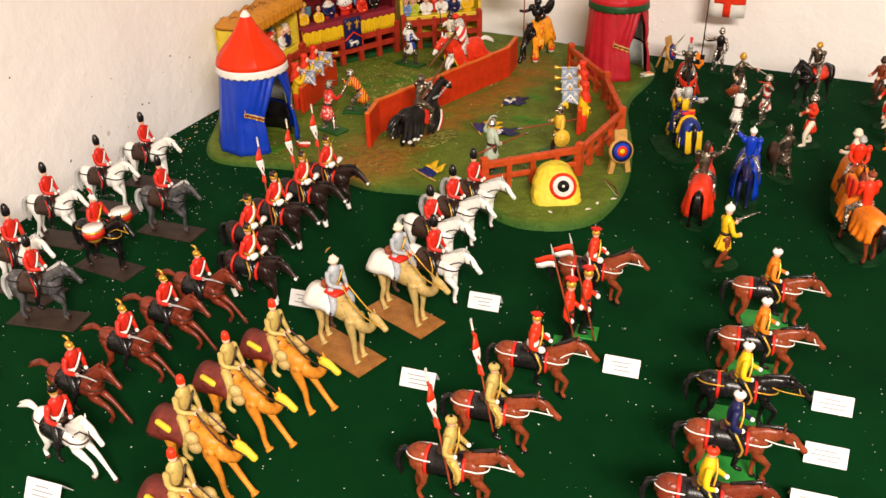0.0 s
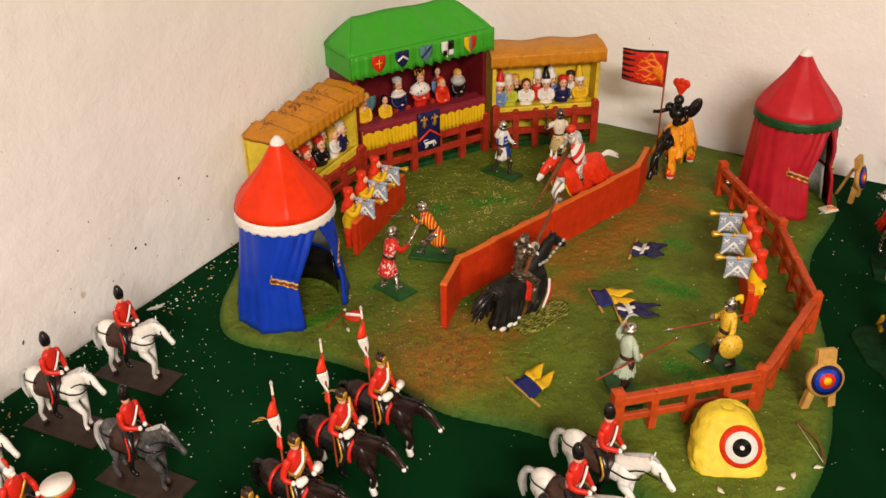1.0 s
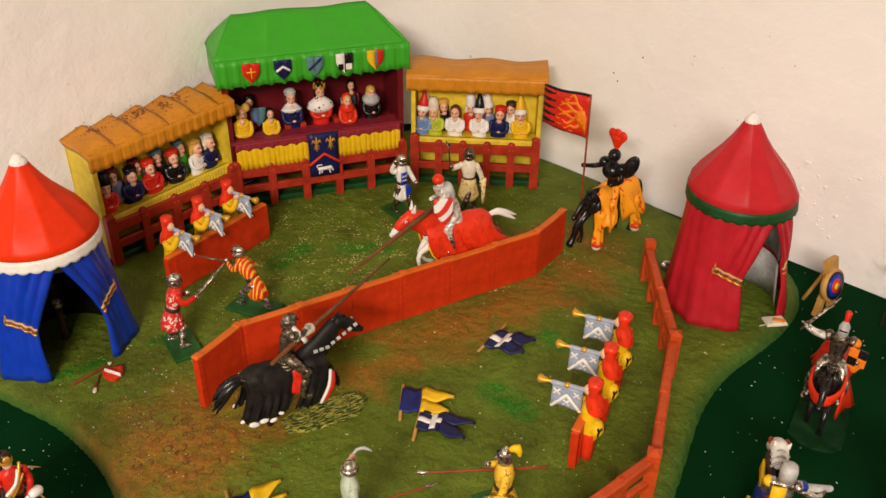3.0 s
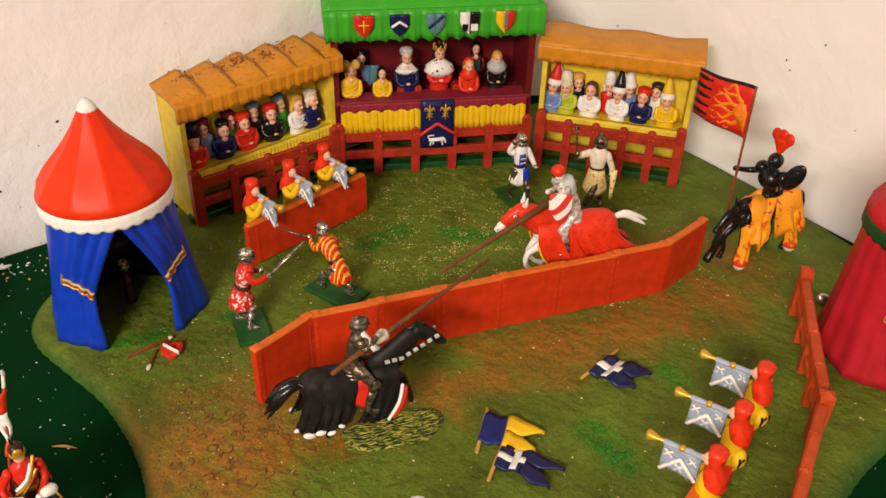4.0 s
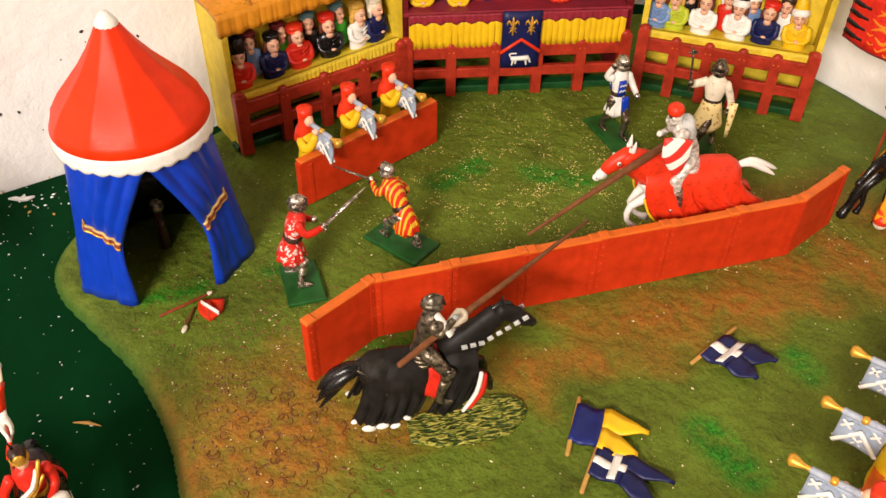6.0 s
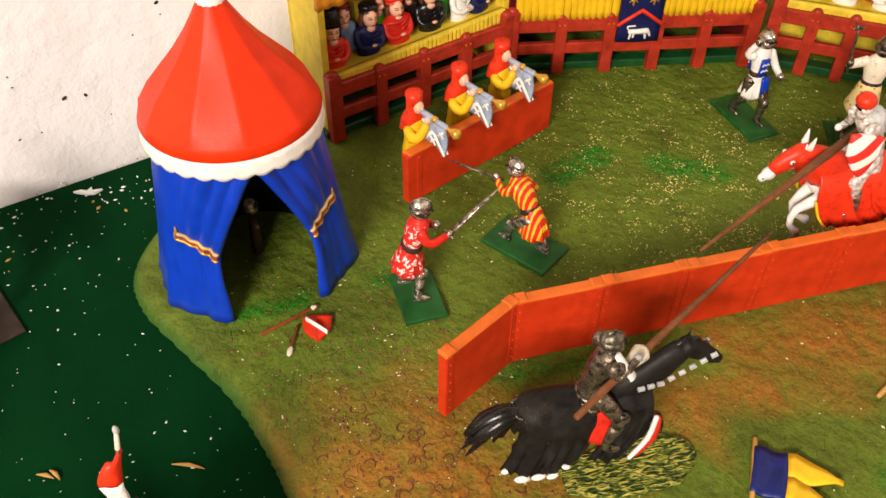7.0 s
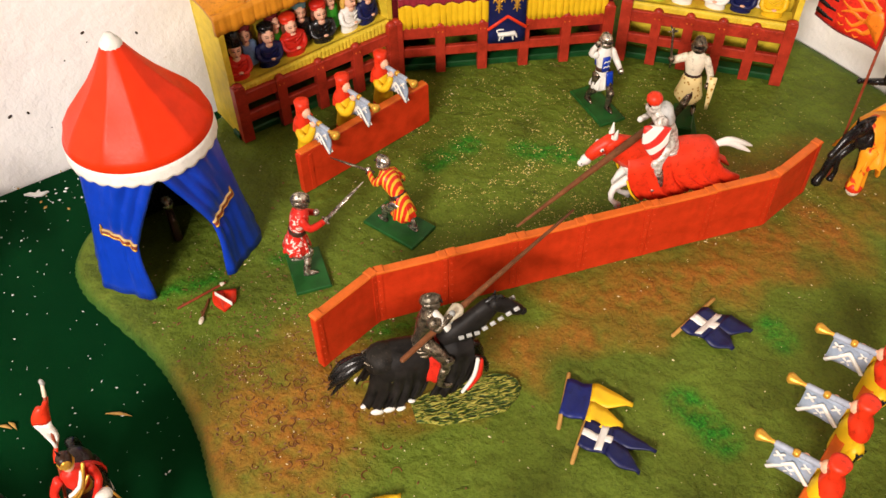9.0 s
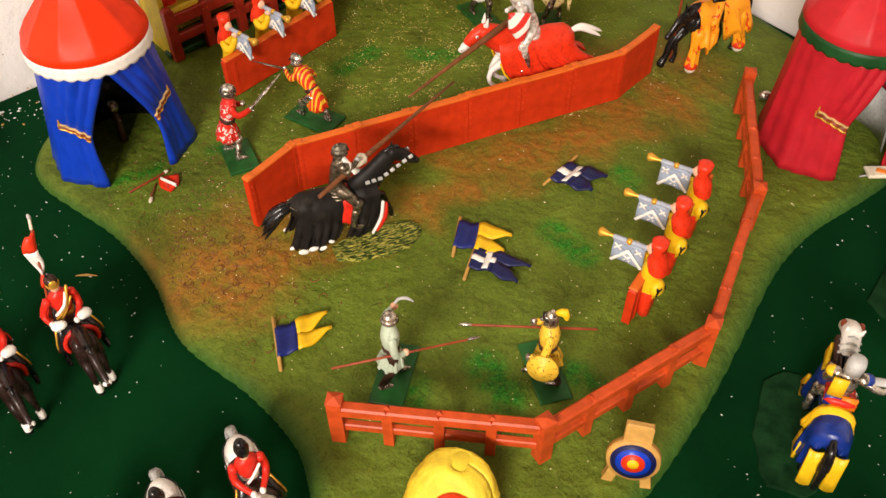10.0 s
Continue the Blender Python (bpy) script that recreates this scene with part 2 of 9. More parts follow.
def turf():
    """Painted resin turf: olive greens, rubbed earth where the lists run, dabs of bright green."""
    m, n, l, b = nodes_of("painted_turf")
    big, mid, fine = noise_node(n, l, 26, 3), noise_node(n, l, 120, 3, 0.5), noise_node(n, l, 620, 4, 0.65)
    g = ramp_node(n, l, big.outputs[0], [(0.28, (0.080, 0.108, 0.0110)), (0.50, (0.106, 0.150, 0.0148)), (0.72, (0.134, 0.192, 0.0200))])
    speck = ramp_node(n, l, fine.outputs[0], [(0.30, (0.60, 0.60, 0.60)), (0.48, (1, 1, 1)), (0.66, (1.12, 1.12, 1.10))])
    g1 = mix_node(n, l, 1.0, g.outputs[0], speck.outputs[0], "MULTIPLY")
    g2 = mix_node(n, l, ramp_node(n, l, mid.outputs[0], [(0.56, (0, 0, 0)), (0.80, (0.55, 0.55, 0.55))]).outputs[0], g1, (0.165, 0.195, 0.024))
    at = n.new("ShaderNodeAttribute")
    at.attribute_name = "earth"
    ae = n.new("ShaderNodeMath")
    ae.operation = "MULTIPLY"
    l.new(at.outputs["Fac"], ae.inputs[0])
    l.new(ramp_node(n, l, mid.outputs[0], [(0.24, (0.30, 0.30, 0.30)), (0.60, (0.92, 0.92, 0.92))]).outputs[0], ae.inputs[1])
    e = ramp_node(n, l, fine.outputs[0], [(0.35, (0.23, 0.086, 0.013)), (0.7, (0.39, 0.152, 0.021))])
    c = mix_node(n, l, ae.outputs[0], g2, e.outputs[0])
    at2 = n.new("ShaderNodeAttribute")
    at2.attribute_name = "dab"
    ad2 = n.new("ShaderNodeMath")
    ad2.operation = "MULTIPLY"
    l.new(at2.outputs["Fac"], ad2.inputs[0])
    l.new(ramp_node(n, l, mid.outputs[0], [(0.34, (0.25, 0.25, 0.25)), (0.60, (1, 1, 1))]).outputs[0], ad2.inputs[1])
    tuft = ramp_node(n, l, fine.outputs[0], [(0.36, (0.012, 0.085, 0.006)), (0.52, (0.024, 0.17, 0.010)), (0.64, (0.05, 0.28, 0.02))])
    c = mix_node(n, l, ad2.outputs[0], c, tuft.outputs[0])
    crack_src = noise_node(n, l, 75, 3, 0.6)
    crack_src.inputs["Distortion"].default_value = 1.2
    cracks = ramp_node(n, l, crack_src.outputs[0], [(0.470, (0, 0, 0)), (0.485, (1, 1, 1)), (0.500, (0, 0, 0))])
    where = ramp_node(n, l, noise_node(n, l, 40, 3).outputs[0], [(0.52, (0, 0, 0)), (0.60, (1, 1, 1))])
    crack = n.new("ShaderNodeMath")
    crack.operation = "MULTIPLY"
    l.new(cracks.outputs[0], crack.inputs[0])
    l.new(where.outputs[0], crack.inputs[1])
    soft = n.new("ShaderNodeMath")
    soft.operation = "MULTIPLY"
    soft.inputs[1].default_value = 0.16
    l.new(crack.outputs[0], soft.inputs[0])
    c = mix_node(n, l, soft.outputs[0], c, (0.028, 0.022, 0.004))
    at3 = n.new("ShaderNodeAttribute")
    at3.attribute_name = "rim"
    c = mix_node(n, l, at3.outputs["Fac"], c, (0.010, 0.080, 0.012))
    l.new(c, b.inputs["Base Color"])
    rr = n.new("ShaderNodeMapRange")
    b.inputs["Specular IOR Level"].default_value = 0.16
    rr.inputs[3].default_value, rr.inputs[4].default_value = 0.42, 0.8
    l.new(fine.outputs[0], rr.inputs[0])
    l.new(rr.outputs[0], b.inputs["Roughness"])
    hs = n.new("ShaderNodeMath")
    hs.operation = "MULTIPLY_ADD"
    hs.inputs[1].default_value = 0.16
    l.new(fine.outputs[0], hs.inputs[0])
    l.new(mid.outputs[0], hs.inputs[2])
    dent = n.new("ShaderNodeMath")
    dent.operation = "MULTIPLY_ADD"
    dent.inputs[1].default_value = -0.22
    l.new(crack.outputs[0], dent.inputs[0])
    l.new(hs.outputs[0], dent.inputs[2])
    bump_node(n, l, b, dent.outputs[0], 0.75, 0.0038)
    return m


def strokes(name, dark, mid, light, scale):
    """Grass brushed on in short curved strokes."""
    m, n, l, b = nodes_of(name)
    tc, mp, tx = n.new("ShaderNodeTexCoord"), n.new("ShaderNodeMapping"), n.new("ShaderNodeTexNoise")
    mp.inputs["Scale"].default_value, mp.inputs["Rotation"].default_value = (0.45, 1.5, 1), (0, 0, 0.7)
    tx.inputs["Scale"].default_value, tx.inputs["Detail"].default_value, tx.inputs["Distortion"].default_value = scale, 1.5, 0.9
    l.new(tc.outputs["Object"], mp.inputs[0])
    l.new(mp.outputs[0], tx.inputs["Vector"])
    r = ramp_node(n, l, tx.outputs[0], [(0.40, dark), (0.50, mid), (0.60, light)])
    l.new(r.outputs[0], b.inputs["Base Color"])
    b.inputs["Roughness"].default_value = 0.5
    b.inputs["Specular IOR Level"].default_value = 0.25
    bump_node(n, l, b, tx.outputs[0], 0.9, 0.004)
    return m


ROUGH_GRASS = strokes("slab_grass", (0.022, 0.045, 0.005), (0.11, 0.15, 0.014), (0.42, 0.38, 0.07), 470)


def plain(name, rgb, rough=0.7):
    m, n, l, b = nodes_of(name)
    f = noise_node(n, l, 14, 4)
    r = ramp_node(n, l, f.outputs[0], [(0.3, tuple(c * 0.88 for c in rgb)), (0.7, rgb)])
    l.new(r.outputs[0], b.inputs["Base Color"])
    b.inputs["Roughness"].default_value = rough
    return m


PLASTER, FELT, TURF = plaster(), felt(), turf()
FLOORING, CEILPAINT = plain("floor_boards", (0.22, 0.14, 0.08)), plain("ceiling_paint", (0.32, 0.30, 0.27), 0.9)
FARWALL = plain("far_wall_paint", (0.20, 0.16, 0.11), 0.8)
CARD = plain("card_paper", (0.80, 0.79, 0.75), 0.6)
INK = plain("ink", (0.30, 0.30, 0.32), 0.6)
GLOW = bpy.data.materials.new("lamp_diffuser")
GLOW.use_nodes = True
GLOW.node_tree.nodes["Principled BSDF"].inputs["Emission Color"].default_value = (1, 0.92, 0.8, 1)
GLOW.node_tree.nodes["Principled BSDF"].inputs["Emission Strength"].default_value = 3.0


# ---- modelling tools ----
def smooth_path(pts, vals, k):
    """Catmull-Rom through points and the values that go with them."""
    if k < 2 or len(pts) < 3:
        return pts, vals
    out, res, n = [], [], len(pts)
    for i in range(n - 1):
        a, b, c, d = pts[max(i - 1, 0)], pts[i], pts[i + 1], pts[min(i + 2, n - 1)]
        for j in range(k):
            u = j / k
            out.append(0.5 * (2 * b + (c - a) * u + (2 * a - 5 * b + 4 * c - d) * u * u + (3 * b - a - 3 * c + d) * u ** 3))
            res.append((vals[i][0] * (1 - u) + vals[i + 1][0] * u, vals[i][1] * (1 - u) + vals[i + 1][1] * u))
    return out + [pts[-1]], res + [vals[-1]]


def pyramid(s, c, w, h, mat):
    """A low four-sided cap."""
    x, y, z = c
    s.add([(x - w, y - w, z), (x + w, y - w, z), (x + w, y + w, z), (x - w, y + w, z), (x, y, z + h)], [(0, 1, 4), (1, 2, 4), (2, 3, 4), (3, 0, 4), (3, 2, 1, 0)], mat, False)


class Shape:
    """Gathers the faces of one mesh, each with its material."""

    def __init__(self):
        self.v, self.f, self.m, self.s, self.mats = [], [], [], [], []
        self.at = Matrix.Identity(4)

    def slot(self, mat):
        if mat not in self.mats:
            self.mats.append(mat)
        return self.mats.index(mat)

    def add(self, verts, faces, mat, smooth=True):
        k, i = len(self.v), self.slot(mat)
        self.v += [tuple(self.at @ Vector(p)) for p in verts]
        self.f += [tuple(k + a for a in f) for f in faces]
        self.m += [i] * len(faces)
        self.s += [smooth] * len(faces)
        return self

    def tube(self, pts, rad, mat, n=8, sub=1, up=None, flare=None, cap=True, smooth=True):
        pts = [Vector(p) for p in pts]
        rad = [r if isinstance(r, tuple) else (r, r) for r in rad] if isinstance(rad, (list,)) else [(rad, rad)] * len(pts)
        pts, rad = smooth_path(pts, rad, sub)
        if up is None:
            d = (pts[-1] - pts[0]).normalized() if (pts[-1] - pts[0]).length > 1e-9 else Vector((0, 0, 1))
            up = Vector((1, 0, 0)) if abs(d.z) > 0.75 else Vector((0, 0, 1))
        else:
            up = Vector(up)
        verts, faces = [], []

        def ring(c, t, ra, rb, amp):
            side = t.cross(up)
            side = side.normalized() if side.length > 1e-6 else Vector((0, 1, 0))
            upv = side.cross(t).normalized()
            for j in range(n):
                a = 2 * math.pi * j / n
                w = 1 + amp * math.cos(a * (flare[1] if flare else 1))
                verts.append(c + side * (ra * math.cos(a) * w) + upv * (rb * math.sin(a) * w))

        last = len(pts) - 1
        tang = [((pts[min(i + 1, last)] - pts[max(i - 1, 0)]).normalized()) for i in range(last + 1)]
        rows = 0
        if cap:
            ring(pts[0] - tang[0] * (min(rad[0]) * 0.55), tang[0], rad[0][0] * 0.6, rad[0][1] * 0.6, 0)
            rows += 1
        for i, p in enumerate(pts):
            ring(p, tang[i], rad[i][0], rad[i][1], flare[0] * i / last if flare else 0)
            rows += 1
        if cap:
            ring(pts[-1] + tang[-1] * (min(rad[-1]) * 0.55), tang[-1], rad[-1][0] * 0.6, rad[-1][1] * 0.6, 0)
            rows += 1
        for i in range(rows - 1):
            for j in range(n):
                faces.append((i * n + j, i * n + (j + 1) % n, (i + 1) * n + (j + 1) % n, (i + 1) * n + j))
        faces.append(tuple(reversed(range(n))))
        faces.append(tuple(range((rows - 1) * n, rows * n)))
        return self.add(verts, faces, mat, smooth)

    def blob(self, c, r, mat, rot=(0, 0, 0), nu=10, nv=7):
        r = r if isinstance(r, tuple) else (r, r, r)
        e = Euler([radians(a) for a in rot]).to_matrix()
        verts, faces = [], []
        for i in range(nv + 1):
            th = math.pi * i / nv
            for j in range(nu):
                ph = 2 * math.pi * j / nu
                verts.append(Vector(c) + e @ Vector((r[0] * math.sin(th) * math.cos(ph), r[1] * math.sin(th) * math.sin(ph), r[2] * math.cos(th))))
        for i in range(nv):
            for j in range(nu):
                faces.append((i * nu + j, (i + 1) * nu + j, (i + 1) * nu + (j + 1) % nu, i * nu + (j + 1) % nu))
        return self.add(verts, faces, mat, True)

    def box(self, c, s, mat, rz=0, ry=0, rx=0, bevel=0.0):
        """A box with chamfered upper and lower edges."""
        e = Euler((radians(rx), radians(ry), radians(rz))).to_matrix()
        x, y, z = s[0] / 2, s[1] / 2, s[2] / 2
        b = min(bevel, x * 0.9, y * 0.9, z * 0.9)
        verts, faces = [], []
        if b <= 0:
            rings = [(x, y, -z), (x, y, z)]
        else:
            rings = [(x - b, y - b, -z), (x, y, -z + b), (x, y, z - b), (x - b, y - b, z)]
        for a, d, h in rings:
            verts += [Vector(c) + e @ Vector(p) for p in ((-a, -d, h), (a, -d, h), (a, d, h), (-a, d, h))]
        for i in range(len(rings) - 1):
            for j in range(4):
                faces.append((4 * i + j, 4 * i + (j + 1) % 4, 4 * i + 4 + (j + 1) % 4, 4 * i + 4 + j))
        k = 4 * (len(rings) - 1)
        faces += [(3, 2, 1, 0), (k, k + 1, k + 2, k + 3)]
        return self.add(verts, faces, mat, False)

    def prism(self, outline, z0, z1, mat, chamfer=0.0, smooth=False):
        """An upright slab over an outline, with its upper edge taken off."""
        n = len(outline)
        c = Vector((sum(p[0] for p in outline) / n, sum(p[1] for p in outline) / n, 0))
        rings = [(z0, 0), (z1 - chamfer, 0), (z1, chamfer)] if chamfer else [(z0, 0), (z1, 0)]
        verts, faces = [], []
        for z, inset in rings:
            for p in outline:
                q = Vector((p[0], p[1], 0))
                d = c - q
                q = q + d.normalized() * inset if d.length > 0 else q
                verts.append((q.x, q.y, z))
        for i in range(len(rings) - 1):
            for j in range(n):
                faces.append((i * n + j, i * n + (j + 1) % n, (i + 1) * n + (j + 1) % n, (i + 1) * n + j))
        k = n * (len(rings) - 1)
        faces += [tuple(reversed(range(n))), tuple(range(k, k + n))]
        return self.add(verts, faces, mat, smooth)

    def sheet(self, grid, thick, mat, smooth=True):
        """A cloth or plate over rows of points, with a thickness along its own normal."""
        grid = [[Vector(p) for p in row] for row in grid]
        a, b = len(grid), len(grid[0])
        verts, faces = [], []
        for s in (0.5, -0.5):
            for i in range(a):
                for j in range(b):
                    du = grid[min(i + 1, a - 1)][j] - grid[max(i - 1, 0)][j]
                    dv = grid[i][min(j + 1, b - 1)] - grid[i][max(j - 1, 0)]
                    nn = du.cross(dv)
                    nn = nn.normalized() if nn.length > 1e-12 else Vector((0, 0, 1))
                    verts.append(grid[i][j] + nn * (s * thick))
        o = a * b
        for i in range(a - 1):
            for j in range(b - 1):
                q = (i * b + j, (i + 1) * b + j, (i + 1) * b + j + 1, i * b + j + 1)
                faces.append(q)
                faces.append(tuple(o + k for k in reversed(q)))
        rim = [i * b for i in range(a)] + [(a - 1) * b + j for j in range(1, b)] + [i * b + b - 1 for i in range(a - 2, -1, -1)] + [j for j in range(b - 2, 0, -1)]
        for k in range(len(rim)):
            p, q = rim[k], rim[(k + 1) % len(rim)]
            faces.append((q, p, o + p, o + q))
        return self.add(verts, faces, mat, smooth)

    def sleeve(self, grid, mat, smooth=True):
        """A closed skin over rings of points."""
        a, b = len(grid), len(grid[0])
        faces = [(i * b + j, i * b + (j + 1) % b, (i + 1) * b + (j + 1) % b, (i + 1) * b + j) for i in range(a - 1) for j in range(b)]
        return self.add([p for row in grid for p in row], faces, mat, smooth)

    def mesh(self, name):
        me = bpy.data.meshes.new(name)
        me.from_pydata(self.v, [], self.f)
        for m in self.mats:
            me.materials.append(m)
        me.polygons.foreach_set("material_index", self.m)
        me.polygons.foreach_set("use_smooth", self.s)
        me.update()
        return me

    def thing(self, name, m=None, **tags):
        ob = new(name, self.mesh(name))
        if m is not None:
            ob.matrix_world = m
        return tagged(ob, **tags)


def part(name, shape, parent, label="", m=None):
    ob = new(name, shape.mesh(name) if isinstance(shape, Shape) else shape)
    ob.parent = parent
    if m is not None:
        ob.matrix_local = m
    return tagged(ob, label) if label else ob


def empty(name, m, **tags):
    ob = new(name)
    ob.empty_display_size = 0.01
    ob.matrix_world = m
    return tagged(ob, **tags)


def put(x, y, z, heading):
    return pose(x, y, z, 0, 0, heading)


def P(*a):
    return Vector(a)


# ---- the room ----
def slab(name, x0, x1, y0, y1, z0, z1, mat):
    s = Shape()
    s.box(((x0 + x1) / 2, (y0 + y1) / 2, (z0 + z1) / 2), (x1 - x0, y1 - y0, z1 - z0), mat)
    return s.thing(name, ROOM, kind="structure")


SIDE = 3.4


def plaster_walls(r=0.10):
    """Two hand-plastered walls that run into one another round a soft corner; the face swells by a few millimetres."""
    path = [(0.0, -SIDE * (1 - i / 50) ** 1.5 - r, 1, 0) for i in range(50)]
    path += [(r - r * math.cos(a), -r + r * math.sin(a), math.cos(a), -math.sin(a)) for a in [math.pi / 2 * k / 12 for k in range(13)]]
    path += [(r + (SIDE - r) * (i / 50) ** 1.5, 0.0, 0, -1) for i in range(1, 51)]
    grid = []
    for x, y, nx, ny in path:
        row = []
        for j in range(61):
            z = FLOOR + (CEILING - FLOOR) * j / 60
            off = 0.004 * noise.noise(Vector((x * 5 - y * 5, z * 5, 3))) + 0.002 * noise.noise(Vector((x * 17 - y * 17, z * 17, 1))) + 0.003 - 0.05
            row.append((x + nx * off, y + ny * off, z))
        grid.append(row)
    return Shape().sheet(grid, 0.1, PLASTER).thing("wall_north", ROOM, label="whitewashed plaster walls, uneven and flecked with marks", kind="structure")


plaster_walls()
slab("wall_east", SIDE, SIDE + 0.1, -SIDE, 0, FLOOR, CEILING, FARWALL)
slab("wall_south", 0, SIDE, -SIDE - 0.1, -SIDE, FLOOR, CEILING, FARWALL)
slab("floor", -0.1, SIDE + 0.1, -SIDE - 0.1, 0.1, FLOOR - 0.1, FLOOR, FLOORING)
slab("ceiling", -0.1, SIDE + 0.1, -SIDE - 0.1, 0.1, CEILING, CEILING + 0.1, CEILPAINT)
for lx, ly, ll, lw, lp in LAMPS:
    fixture = empty("ceiling_light", ROOM @ pose(lx, ly, CEILING), label="long white ceiling light fitted to the ceiling", category="ceiling light")
    part("housing", Shape().box((0, 0, -0.03), (ll + 0.06, lw + 0.06, 0.06), CEILPAINT, bevel=0.01), fixture)
    part("diffuser", Shape().box((0, 0, -0.064), (ll, lw, 0.008), GLOW), fixture, "glowing diffuser")

# ---- the display table ----
table = empty("display_table", ROOM @ pose(0.75, -0.68, FLOOR), label="large display table covered in dark green felt", category="table")
part("tabletop", Shape().box((0, 0, -FLOOR - 0.0175), (1.49, 1.35, 0.035), FELT, bevel=0.004), table, "dark green felt top")
for sx in (-0.68, 0.68):
    for sy in (-0.60, 0.60):
        part("leg", Shape().box((sx, sy, (-FLOOR - 0.035) / 2), (0.06, 0.06, -FLOOR - 0.035), PINE, bevel=0.004), table)

# ---- the tournament ground ----
GROUND = 0.008
OUTLINE = [(-0.291, 0.930), (-0.286, 0.885), (-0.272, 0.855), (-0.247, 0.839), (-0.210, 0.831), (-0.163, 0.821), (-0.112, 0.798), (-0.062, 0.764),
           (0.0, 0.749), (0.045, 0.731), (0.069, 0.709), (0.085, 0.686), (0.110, 0.668), (0.152, 0.663), (0.187, 0.677), (0.211, 0.706),
           (0.234, 0.752), (0.251, 0.807), (0.264, 0.870), (0.272, 0.930), (0.280, 0.992), (0.296, 1.040), (0.321, 1.083), (0.340, 1.119),
           (0.352, 1.160), (0.348, 1.200), (0.325, 1.228), (0.262, 1.262), (0.160, 1.322), (0.05, 1.372), (-0.07, 1.400), (-0.165, 1.300), (-0.235, 1.150),
           (-0.288, 1.030)]


def closed_curve(pts, k):
    n, out = len(pts), []
    for i in range(n):
        a, b, c, d = (Vector(pts[(i + o) % n]) for o in (-1, 0, 1, 2))
        for j in range(k):
            u = j / k
            out.append(0.5 * (2 * b + (c - a) * u + (2 * a - 5 * b + 4 * c - d) * u * u + (3 * b - a - 3 * c + d) * u ** 3))
    return np.array([tuple(p) for p in out])


EDGE_LINE = closed_curve(OUTLINE, 6)


def inside_by(x, y):
    """How far points lie inside the ground's outline (outside: minus)."""
    a, b = EDGE_LINE, np.roll(EDGE_LINE, -1, 0)
    best, odd = np.full(x.shape, 9.0), np.zeros(x.shape, bool)
    for (ax, ay), (bx, by) in zip(a, b):
        dx, dy = bx - ax, by - ay
        t = np.clip(((x - ax) * dx + (y - ay) * dy) / (dx * dx + dy * dy + 1e-12), 0, 1)
        best = np.minimum(best, np.hypot(x - ax - t * dx, y - ay - t * dy))
        if ay != by:
            odd ^= ((ay > y) != (by > y)) & (x < dx * (y - ay) / dy + ax)
    return np.where(odd, best, -best)


def near_line(x, y, ax, ay, bx, by):
    dx, dy = bx - ax, by - ay
    t = np.clip(((x - ax) * dx + (y - ay) * dy) / (dx * dx + dy * dy), 0, 1)
    return np.hypot(x - ax - t * dx, y - ay - t * dy)


def fade(d, r, soft):
    return np.clip((r + soft - d) / (2 * soft), 0, 1)


